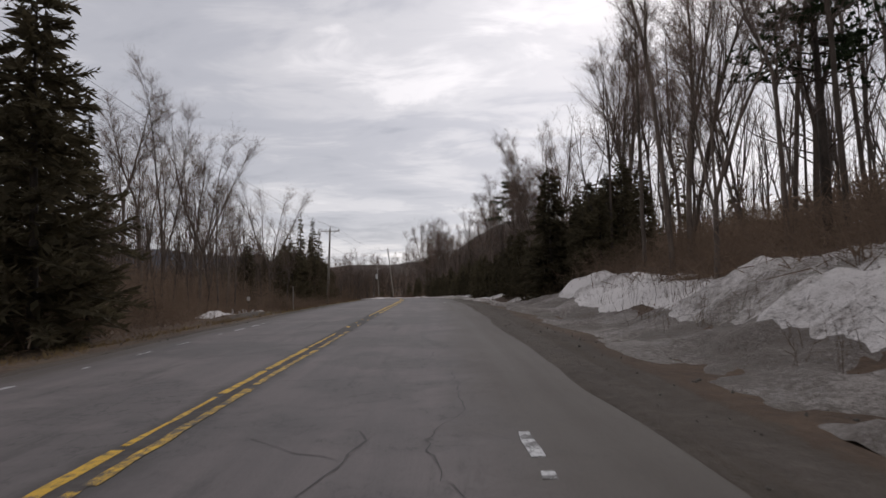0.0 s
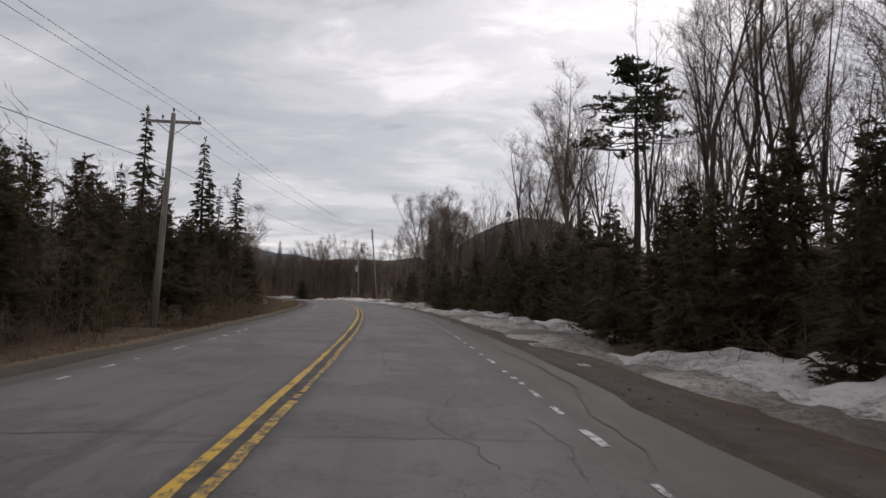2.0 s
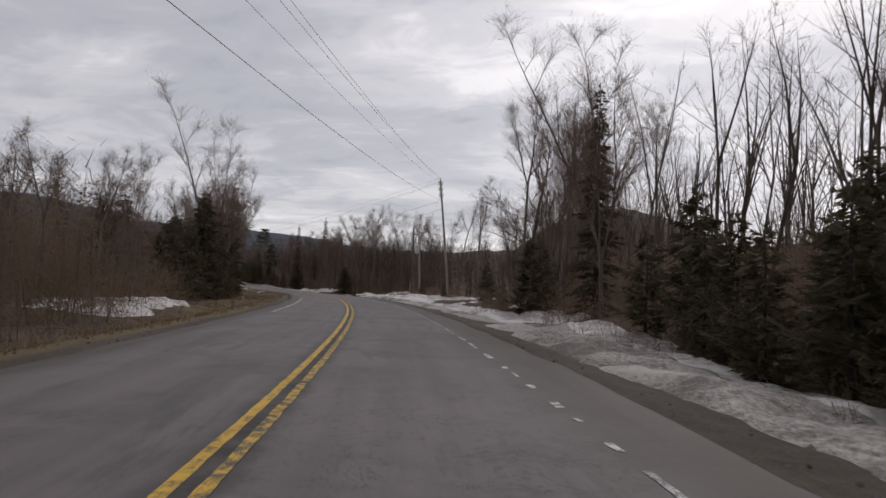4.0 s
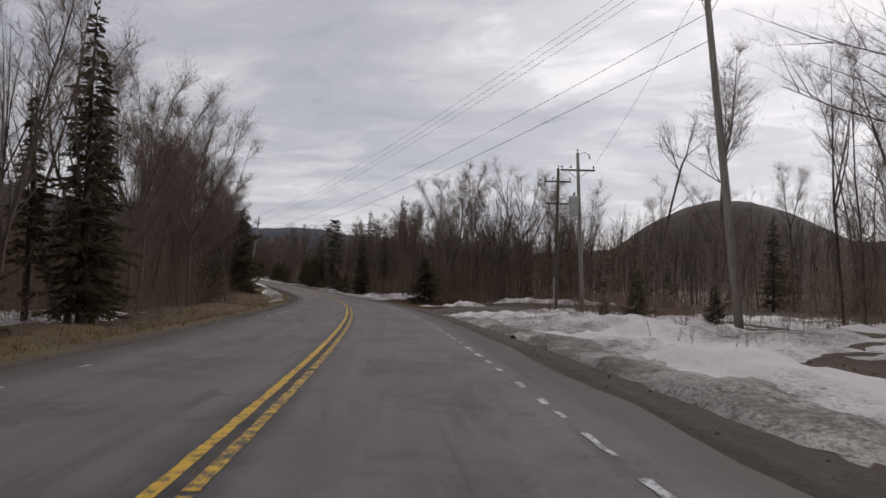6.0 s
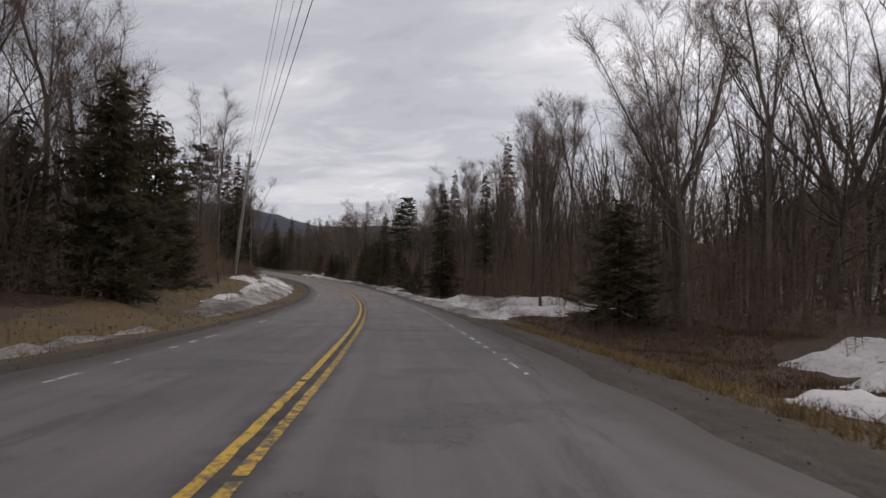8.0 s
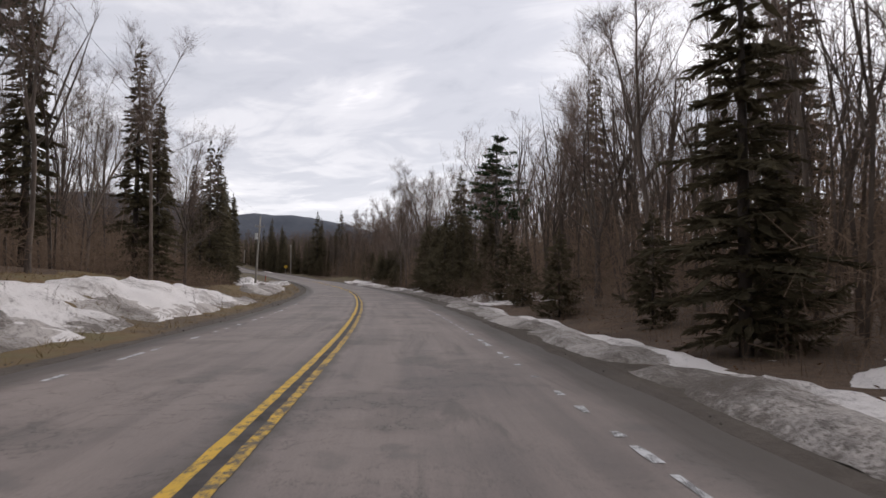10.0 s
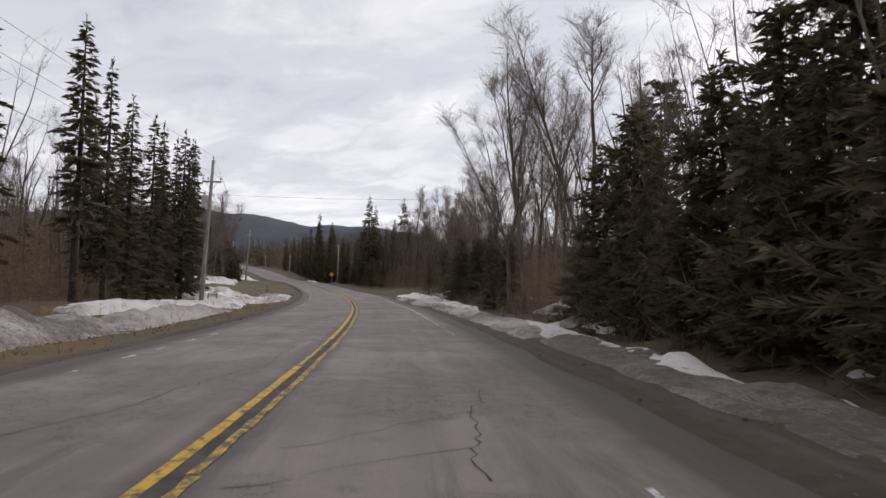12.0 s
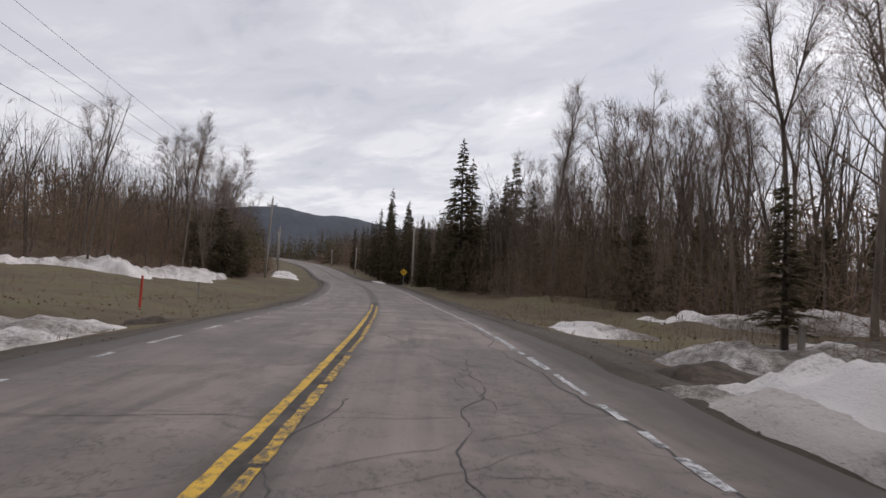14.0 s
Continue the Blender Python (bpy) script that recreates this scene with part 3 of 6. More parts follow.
    grass = np.where(U < 0, 1 - ease(-0.8, 0.8, -U - verge_left + wob), np.maximum(1 - ease(-0.8, 0.8, U - verge_right + wob), lane))
    for name, value in (("grass", grass), ("grit", grit), ("lawn", ease(386, 398, S) * np.where(U < 0, 0.75, 0.6)), ("across", U), ("station", S)):
        full = np.zeros(len(allv))
        full[: ns * nu] = value.ravel()
        me.attributes.new(name, "FLOAT", "POINT").data.foreach_set("value", full.astype(np.float32))
    me.shade_smooth()
    tagged(new("ground", me), "leaf-littered forest ground with dead grass verges and gritty shoulders", "ground", kind="structure")


def road_strip(name, rows, step, mat, lift=0.0, crown=True):
    """A sheet along the road; rows: the offsets across it. It carries its own lay as a map."""
    ss = np.arange(-110, 716, step)
    S, U = np.meshgrid(ss, np.array(rows, float), indexing="ij")
    X, Y = lay(S, U)
    edge = np.where((np.abs(U) > 3.9), rough_field(S, U * 0 + 3, 1.7, 2) * 0.22, 0)
    X, Y = lay(S, U + edge)
    Z = road_z(S) + lift - (0.015 * np.abs(U) / 4 if crown else 0) - np.where(np.abs(U) > 4.0, 0.015, 0)
    Z = Z + rough_field(X, Y, 7.0, 2) * 0.012
    ns, nu = S.shape
    i, j = np.meshgrid(np.arange(ns - 1), np.arange(nu - 1), indexing="ij")
    k = (i * nu + j).ravel()
    me = bpy.data.meshes.new(name)
    me.from_pydata(np.stack([X, Y, Z], -1).reshape(-1, 3).tolist(), [], np.stack([k, k + 1, k + nu + 1, k + nu], 1).tolist())
    uv = me.uv_layers.new(name="lay")
    idx = np.zeros(len(me.loops), int)
    me.loops.foreach_get("vertex_index", idx)
    uv.data.foreach_set("uv", np.stack([U.ravel()[idx], S.ravel()[idx]], 1).ravel().astype(np.float32))
    me.materials.append(mat)
    me.shade_smooth()
    return me


def road_surface(s, u):
    x, y = lay(s, u)
    return road_z(s) - 0.015 * np.abs(u) / 4 + rough_field(x, y, 7.0, 2) * 0.012


def stripe(soup, s0, s1, u, width, rng, lift=0.006, ragged=0.012):
    """A painted line from s0 to s1 along the road, with slightly ragged edges."""
    ss = np.linspace(s0, s1, max(2, int((s1 - s0) / 0.25) + 1))
    wob = np.array([rng.uniform(-ragged, ragged) for _ in range(2 * len(ss))]).reshape(2, -1)
    rowsxyz = []
    for side, w in ((-width / 2, wob[0]), (width / 2, wob[1])):
        uu = u + side + w
        x, y = lay(ss, uu)
        rowsxyz.append(np.stack([x, y, road_surface(ss, uu) + lift], -1))
    v = np.concatenate(rowsxyz)
    n = len(ss)
    soup.add(v, [(i, i + 1, n + i + 1, n + i) for i in range(n - 1)])


def build_road():
    road = tagged(new("road", road_strip("road", [-4.15, -4.05, -3.3, -2.5, -1.6, -0.8, 0, 0.8, 1.6, 2.5, 3.3, 4.05, 4.2], 1.0, ASPHALT)),
                  "worn grey two-lane asphalt road, cracked and patched", "road", kind="structure")
    # sides of the slab, so that its edge has depth
    rng = random.Random(3)
    left, right = Soup(), Soup()
    s = -100.0
    while s < 412:
        bare = 14.5 < s < 25.5                       # rubbed off to the dark seam for some metres
        worn = bare or -5 < s < 30 or 60 < s < 76 or 325 < s < 340 or 362 < s < 376 or s > 396
        long = rng.uniform(0.15, 0.5) if bare else rng.uniform(0.8, 3.5) if worn else rng.uniform(9, 26)
        stripe(left, s, min(s + long, 413), -0.115, rng.uniform(0.05, 0.10) if worn else 0.11, rng, ragged=0.014 if worn else 0.008)
        s += long + (rng.uniform(0.8, 2.2) if bare else rng.uniform(0.04, 0.3) if worn else rng.choice((0.02, 0.15)))
    s = -100.0
    while s < 408:                                 # the right-hand line is worn into pieces in places
        worn = -5 < s < 26 or 52 < s < 82 or 240 < s < 262 or 308 < s < 345 or 380 < s < 402
        long = rng.choice((rng.uniform(0.3, 0.9), rng.uniform(1.0, 4.0))) if worn else rng.uniform(5, 14)
        stripe(right, s, s + long, 0.115 + (rng.uniform(-0.015, 0.015) if worn else 0), rng.uniform(0.07, 0.11) if worn else 0.11, rng, ragged=0.014 if worn else 0.008)
        if 14.5 < s < 25.5:
            s += 2.0
        s += long + (rng.choice((rng.uniform(0.03, 0.15), rng.uniform(0.05, 0.4))) if worn else rng.uniform(0.05, 0.3))
    joint = Soup()                                 # the dark paving joint on which the yellow lines lie
    s = -100.0
    while s < 412:
        long = rng.uniform(2.0, 7.0)
        stripe(joint, s, s + long, rng.uniform(-0.02, 0.02), rng.uniform(0.32, 0.44) if 8 < s < 28 else rng.uniform(0.15, 0.30), rng, 0.003, 0.035)
        s += long
    part("centre_joint", joint, JOINT, road, "dark worn paving joint between the yellow lines")
    part("yellow_line", left, YELLOW, road, "solid yellow painted centre line, chipped")
    part("yellow_line", right, YELLOW_WORN, road, "yellow painted centre line worn into pieces")
    for name, u, gaps in (("white_edge_line", 3.14, (0.25, 1.3)), ("white_edge_line", -3.3, (0.3, 2.2))):
        soup, s = Soup(), -100.0
        while s < 700:
            bare = rough_field(np.array(s), np.array(u * 9), 14.0, 2) > (0.10 if u > 0 else 0.04) and s < 395 and not (u > 0 and 168 < s < 206)
            long = rng.choice((rng.uniform(0.1, 0.35), rng.uniform(0.3, 0.9))) if u > 0 else rng.choice((rng.uniform(0.2, 0.7), rng.uniform(0.4, 3.0 if s > 340 else 1.2)))
            whole = (s > 352 and u > 0) or (u < 0 and 137 < s < 166)          # stretches with more paint left
            if whole:
                long = rng.uniform(0.5, 2.2)
            if whole or not bare:
                stripe(soup, s, s + long, u, rng.uniform(0.08, 0.13) if whole else rng.uniform(0.06, 0.11), rng, ragged=0.016)
            s += long + (rng.uniform(0.06, 0.5) if whole else rng.uniform(*gaps))
        part(name, soup, WHITE, road, "white painted edge line, worn to broken pieces")
    # the open joint beside the right edge line, and long and cross cracks
    crack = Soup()

    def crawl(s, u, ds, du, steps, width, fork=0.0):
        pts = []
        sway = 0.0
        for _ in range(steps):
            pts.append((s, u, width * rng.uniform(0.35, 1.3)))
            sway = 0.8 * sway + rng.uniform(-0.035, 0.035)
            s, u = (s + sway, u) if abs(du) > abs(ds) else (s, u + sway)
            s, u = s + ds * rng.uniform(0.4, 1.5) + rng.uniform(-0.05, 0.05), u + du * rng.uniform(0.4, 1.5) + rng.uniform(-0.06, 0.06)
            if not -4 < u < 4:
                break
            if rng.random() < fork:
                crawl(s, u, ds * rng.choice((1, -1)), (du if abs(du) > 0.05 else rng.choice((-0.2, 0.2))), steps // 3, width * 0.6)
        if len(pts) < 2:
            return
        a = np.array(pts)
        across = abs(du) > abs(ds)
        out = []
        for sign in (-1, 1):
            ss_, uu_ = (a[:, 0] + sign * a[:, 2] / 2, a[:, 1]) if across else (a[:, 0], a[:, 1] + sign * a[:, 2] / 2)
            x, y = lay(ss_, uu_)
            out.append(np.stack([x, y, road_surface(ss_, uu_) + 0.004], -1))
        n = len(pts)
        crack.add(np.concatenate(out), [(i, i + 1, n + i + 1, n + i) for i in range(n - 1)])

    for s0, s1 in ((150, 206), (228, 300), (364, 440), (60, 100)):
        crawl(s0, 3.3, 0.4, 0.0, int((s1 - s0) / 0.38), 0.034)
    for s0 in (9.5, 61, 79, 313, 325.6, 349, 384.4, 410):
        crawl(s0, 3.3, rng.uniform(-0.03, 0.03), -0.22, 34, 0.013, 0.08)
    for s0, u0, n in ((4, 2.6, 40), (18, 2.4, 60), (60, 2.1, 44), (66, 1.2, 40), (74, 2.0, 30), (306, 2.1, 60), (322, 1.6, 34), (330, -2.0, 60), (346, -1.7, 50),
                      (352, 0.9, 50), (360, 1.9, 70), (366, -1.9, 40), (372, 2.0, 80), (378, 0.8, 40), (384.2, 1.9, 34), (392, 2.1, 60), (398, 1.0, 40)):
        crawl(s0, u0, 0.18, 0.0, n, 0.017, 0.12)
    for k in range(28):                            # the old stretch at the end is crazed in both lanes
        s0, u0 = 302 + 4.0 * k + rng.uniform(-1, 1), rng.choice((-2.4, -1.6, -1.0, 0.9, 1.5, 1.9, 2.4)) + rng.uniform(-0.3, 0.3)
        if k % 4 == 0:
            crawl(s0, u0, rng.uniform(-0.06, 0.06), rng.choice((-0.16, 0.16)), rng.randrange(5, 12), 0.014, 0.12)
        else:
            crawl(s0, u0, 0.16, 0.0, rng.randrange(12, 34), rng.uniform(0.012, 0.026), 0.12)
    for k in range(16):                            # and here and there before it
        crawl(4 + 5.6 * k + rng.uniform(-2, 2), rng.choice((-2.2, -1.4, 1.2, 2.0, 2.5)) + rng.uniform(-0.3, 0.3), 0.17, 0.0, rng.randrange(8, 26), 0.022, 0.12)
    part("crack", crack, SEAL, road, "dark open cracks in the asphalt")


def hill(name, label, centre, size, height, mat, turn=0.0, seed=0, cells=40, knobs=0.12):
    """A wooded hill: a smooth dome, rough with crowns, set into the ground."""
    xs = np.linspace(-1, 1, cells)
    A, B = np.meshgrid(xs, xs, indexing="ij")
    r = np.sqrt(A ** 2 + B ** 2)
    z = height * (0.5 + 0.5 * np.cos(np.pi * np.minimum(r, 1.0))) * (1 + rough_field(A * 40 + seed * 31, B * 40, 30, 2) * 0.25)
    z = z + rough_field(A * 400 + seed * 7, B * 400, 6, 2) * height * knobs * (r < 0.97) - 8
    c, s_ = math.cos(radians(turn)), math.sin(radians(turn))
    X = centre[0] + A * size[0] * c - B * size[1] * s_
    Y = centre[1] + A * size[0] * s_ + B * size[1] * c
    n = cells
    i, j = np.meshgrid(np.arange(n - 1), np.arange(n - 1), indexing="ij")
    k = (i * n + j).ravel()
    me = bpy.data.meshes.new(name)
    me.from_pydata(np.stack([X, Y, z], -1).reshape(-1, 3).tolist(), [], np.stack([k, k + n, k + n + 1, k + 1], 1).tolist())
    me.materials.append(mat)
    me.shade_smooth()
    return tagged(new(name, me), label, "hill", kind="structure")


def ridge(name, label, eye, far, depth, rows, mat, step=0.5, rough=0.06):
    """A long mountain ridge round the eye, given by bearings (degrees left of north) and heights of its crest in degrees."""
    b = np.arange(rows[0][0], rows[-1][0] + step / 2, step)
    crest = np.interp(b, [r[0] for r in rows], [r[1] for r in rows])
    k = np.hanning(7)
    crest = np.convolve(np.pad(crest, 3, mode="edge"), k / k.sum(), mode="valid")
    verts, n = [], len(b)
    for f in (-1.0, -0.75, -0.5, -0.25, -0.1, 0.0, 0.15, 0.5, 1.0):
        d = far + f * depth
        shape = 1 - ease(0, 1, abs(f))
        z = np.tan(np.radians(crest)) * far * shape * (1 + rough_field(b * 3.0, b * 0 + f * 2, 9.0, 2) * rough) + rough_field(b * 30, b * 0 + f * 50, 20.0, 2) * 6 * shape - 6
        verts.append(np.stack([eye[0] - np.sin(np.radians(b)) * d, eye[1] + np.cos(np.radians(b)) * d, z], -1))
    m = len(verts)
    faces = [(i * n + j, i * n + j + 1, (i + 1) * n + j + 1, (i + 1) * n + j) for i in range(m - 1) for j in range(n - 1)]
    me = bpy.data.meshes.new(name)
    me.from_pydata(np.concatenate(verts).tolist(), [], faces)
    me.materials.append(mat)
    me.shade_smooth()
    return tagged(new(name, me), label, "mountain", kind="structure")


build_ground()
ridge("mountain_ridge", "long wooded mountain ridge on the horizon, its haze painted blue-grey", (-60, 240), 2600, 500,
      [(10, 3.2), (16, 3.9), (22, 4.5), (27.7, 4.75), (30.1, 4.35), (34, 5.3), (38.6, 6.2), (42.9, 5.9), (47.2, 6.8), (50.4, 6.7), (53.7, 7.2), (60, 6.5), (70, 5), (90, 3.5)], FAR_HAZED)
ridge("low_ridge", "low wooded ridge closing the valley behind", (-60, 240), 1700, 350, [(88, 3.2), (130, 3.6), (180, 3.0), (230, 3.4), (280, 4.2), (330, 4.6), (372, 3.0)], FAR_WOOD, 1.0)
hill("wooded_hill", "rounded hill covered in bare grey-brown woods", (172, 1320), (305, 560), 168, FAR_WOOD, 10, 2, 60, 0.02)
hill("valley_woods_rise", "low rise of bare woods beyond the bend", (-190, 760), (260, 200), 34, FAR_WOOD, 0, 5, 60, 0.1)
build_road()

# ---- trees: a few of each kind are grown, the rest are copies ----
def unit(v):
    return v / np.maximum(np.linalg.norm(v, axis=-1, keepdims=True), 1e-9)


def wild(r, n, rise, spread=1.0):
    """Random headings, more or less upright."""
    return unit(np.stack([r.normal(0, spread, n), r.normal(0, spread, n), r.uniform(*rise, n)], -1))


def along(pts, f):
    """The place at the share f of a line of points, and the way it runs there."""
    n = len(pts) - 1
    i = min(int(f * n), n - 1)
    return pts[i].lerp(pts[i + 1], f * n - i), (pts[i + 1] - pts[i]).normalized()


def bend_line(rng, p, d, length, n, wander, lift):
    """A wandering line of n steps that slowly turns upward."""
    pts, q, dd = [Vector(p)], Vector(p), Vector(d).normalized()
    for _ in range(n):
        dd = (dd + Vector((rng.gauss(0, wander), rng.gauss(0, wander), rng.gauss(lift, wander * 0.6)))).normalized()
        q = q + dd * length / n
        pts.append(q.copy())
    return pts


def grow_bare(seed, tall=15.0, spread=0.26, fork=0.45, leaders=3, limbs=9, lean=0.0, low=0.0, thick=1.0, open_=0.32, twigs=1.0):
    """A leafless broadleaf: a trunk that parts into rising leaders, limbs on them, and a rounded haze of fine twigs."""
    rng = random.Random(seed)
    r = np.random.RandomState(seed)
    wood, crown = Soup(), Soup()
    sprays = []                                    # lines that carry twigs: start, end, reach
    bb, bt, br = [], [], []

    def limb(p, d, length, rad):
        pts = bend_line(rng, p, d, length, 4, 0.13, 0.09)
        wood.tube(pts, [rad * (1 - 0.78 * i / 4) for i in range(5)], 4, False)
        for k in range(7):
            f = rng.uniform(0.15, 0.98)
            at, way = along(pts, f)
            side = Vector((rng.gauss(0, 1), rng.gauss(0, 1), rng.gauss(0.25, 0.5))).normalized()
            long = length * rng.uniform(0.35, 0.75) * (1.2 - 0.5 * f)
            end = at + (way * 0.9 + side * 0.75).normalized() * long
            bb.append(at[:]); bt.append(end[:]); br.append(rad * 0.34 + 0.003)
            sprays.append((at[:], end[:]))
        sprays.append((pts[2][:], pts[3][:]))
        sprays.append((pts[3][:], pts[4][:]))

    r0 = tall * 0.0085 * thick
    trunk = bend_line(rng, (0, 0, -0.25), (lean, 0, 1), tall * fork + 0.25, 6, 0.03, 0.02)
    wood.tube(trunk, [r0 * (1.35, 1.0, 0.95, 0.9, 0.86, 0.82, 0.78)[i] for i in range(7)], 8, False)
    way = along(trunk, 1.0)[1]
    turn0 = rng.uniform(0, 6.28)
    for k in range(leaders):
        a = turn0 + 2 * math.pi * k / leaders + rng.uniform(-0.5, 0.5)
        tilt = rng.uniform(0.4, 1.25) * open_ if leaders > 1 else 0.03
        length = tall * (1 - fork) * (rng.uniform(0.8, 1.04) if k else 1.02)
        start, _ = along(trunk, 1.0 if k == 0 else rng.uniform(0.8, 0.99))
        pts = bend_line(rng, start, way + Vector((math.cos(a), math.sin(a), 0)) * tilt, length, 8, 0.05, 0.035)
        rad = r0 * (0.74 if k == 0 else 0.56)
        wood.tube(pts, [rad * (1 - 0.9 * i / 8) for i in range(9)], 6, False)
        for j in range(limbs):
            f = 0.06 + 0.92 * (j + rng.random()) / limbs
            at, dd = along(pts, f)
            b = rng.uniform(0, 6.28) if leaders == 1 else a + rng.gauss(0, 1.15)
            out = Vector((math.cos(b), math.sin(b), rng.uniform(0.5, 1.5)))
            limb(at, out + dd * 0.5, tall * spread * rng.uniform(0.55, 1.1) * (1.05 - 0.72 * f), rad * (1 - 0.85 * f) * 0.5 + 0.008)
    for j in range(int(low)):                       # low limbs that the trunk kept
        at, _ = along(trunk, rng.uniform(0.45, 0.95))
        b = rng.uniform(0, 6.28)
        limb(at, Vector((math.cos(b), math.sin(b), rng.uniform(0.15, 0.8))), tall * spread * rng.uniform(0.7, 1.25), r0 * 0.3)
    wood.spikes(bb, bt, br)
    a, b = np.array([s[0] for s in sprays]), np.array([s[1] for s in sprays])
    d = b - a
    long = np.linalg.norm(d, axis=1)
    for k in range(int(8 * twigs)):                 # twigs, then the finest shoots on them
        f = r.uniform(0.1, 1.0, len(a))[:, None]
        p = a + d * f
        w = unit(d / long[:, None] * 0.75 + wild(r, len(a), (-0.35, 1.15)) * 0.8)
        q = p + w * (tall * r.uniform(0.025, 0.085, len(a)))[:, None]
        crown.slivers(r, p, q, r.uniform(0.0042, 0.0066, len(a)))
        for _ in range(2):
            g = r.uniform(0.25, 0.9, len(a))[:, None]
            p2 = p + (q - p) * g
            q2 = p2 + unit(w * 0.8 + wild(r, len(a), (-0.3, 1.2)) * 0.7) * (tall * r.uniform(0.014, 0.04, len(a)))[:, None]
            crown.slivers(r, p2, q2, 0.0045)
    return wood, crown


def grow_spruce(seed, tall=12.0, wide=0.17, low=0.06, gaps=0.1, dense=1.0, droop=0.25, core=5, bushy=0.0):
    """A spruce or fir: straight trunk, whorls of drooping boughs, each a web of needles with a feathered fringe."""
    rng = random.Random(seed)
    wood, crown = Soup(), Soup()
    wood.tube([(0, 0, -0.2), (0, 0, tall * 0.3), (0.03, 0.02, tall * 0.7), (0, 0, tall)], [tall * 0.014, tall * 0.011, tall * 0.005, 0.012], 7)
    bases, tips, widths = [], [], []
    web, quads = [], []
    size = (0.55 + tall / 26)
    whorls = int((20 + tall * 0.9) * dense)
    for w in range(whorls):
        f = low + (0.965 - low) * (w + rng.uniform(0, 0.6)) / whorls
        reach = tall * wide * ((1 - f) ** (0.9 - 0.22 * bushy)) * rng.choice((0.72, 0.9, 1.0, 1.12)) + tall * 0.012
        if f < low + 0.10:
            reach *= 0.8
        n = max(4, int(6.5 - 2 * f))
        a0 = rng.uniform(0, 6.28)
        for k in range(n):
            if rng.random() < gaps:
                continue
            a = a0 + 2 * math.pi * k / n + rng.uniform(-0.25, 0.25)
            out = Vector((math.cos(a), math.sin(a), 0))
            cross = Vector((-out.y, out.x, 0))
            length = reach * rng.uniform(0.6, 1.15)
            z = f * tall + rng.uniform(-0.35, 0.35) * (tall / 12) * (1 + 1.5 * bushy)
            sag = droop * rng.uniform(0.7, 1.5) - bushy * rng.uniform(-0.1, 0.6)
            line = [Vector((0, 0, z)) + out * length * g + Vector((0, 0, length * (0.16 * g - (sag + 0.16) * g * g + 0.12 * g ** 4))) for g in (0, 0.35, 0.7, 1.0)]
            # a ragged, drooping web of needles under the bough
            half = (0.045, 0.08, 0.06, 0.008)
            row = len(web)
            for q, h in zip(line, half):
                h = h * length * rng.uniform(0.75, 1.3) * (1 - 0.35 * bushy) + 0.02
                web += [(q - cross * h - Vector((0, 0, h * rng.uniform(0.15, 0.7))))[:], q[:], (q + cross * h - Vector((0, 0, h * rng.uniform(0.15, 0.7))))[:]]
            for i in range(3):
                for c in range(2):
                    b = row + i * 3 + c
                    quads.append((b, b + 1, b + 4, b + 3))
            m = max(5, int(4 + length * 6.5))
            for i in range(m):
                g = 0.25 + 0.75 * i / (m - 1)
                p, _ = along(line, min(g, 0.999))
                for sd in ((-1, 1, rng.uniform(-1, 1), rng.uniform(-0.6, 0.6)) if i < m - 1 else (-0.4, 0.4)):
                    way = (out * rng.uniform(0.4, 0.9) + cross * sd * rng.uniform(0.5, 1.0) + Vector((0, 0, rng.uniform(-0.6, 0.12 + 0.5 * bushy)))) * min(0.14 + 0.34 * length * (1.12 - g), 0.44) * rng.uniform(0.7, 1.3)
                    bases.append(p[:]); tips.append((p + way)[:]); widths.append(rng.uniform(0.026, 0.045) * size)
        for k in range(2 * core):                   # inner shoots that close the crown
            a = rng.uniform(0, 6.28)
            z = f * tall + rng.uniform(-0.6, 0.6) * tall / whorls
            p = Vector((math.cos(a), math.sin(a), 0)) * reach * rng.uniform(0.0, 0.45) + Vector((0, 0, z))
            way = Vector((math.cos(a + rng.uniform(-0.7, 0.7)), math.sin(a + rng.uniform(-0.7, 0.7)), rng.uniform(-0.9, 0.2))) * min(0.12 + reach * rng.uniform(0.3, 0.6), 0.55)
            bases.append(p[:]); tips.append((p + way)[:]); widths.append(0.04 + min(reach, 1.2) * rng.uniform(0.03, 0.07))
    for k in range(9):
        a = rng.uniform(0, 6.28)
        p = Vector((0, 0, tall * rng.uniform(0.93, 1.0)))
        bases.append(p[:]); tips.append((p + Vector((math.cos(a) * 0.15, math.sin(a) * 0.15, 0.2)))[:]); widths.append(0.05)
    crown.add(web, quads)
    crown.slivers(np.random.RandomState(seed), bases, tips, widths, True)
    return wood, crown


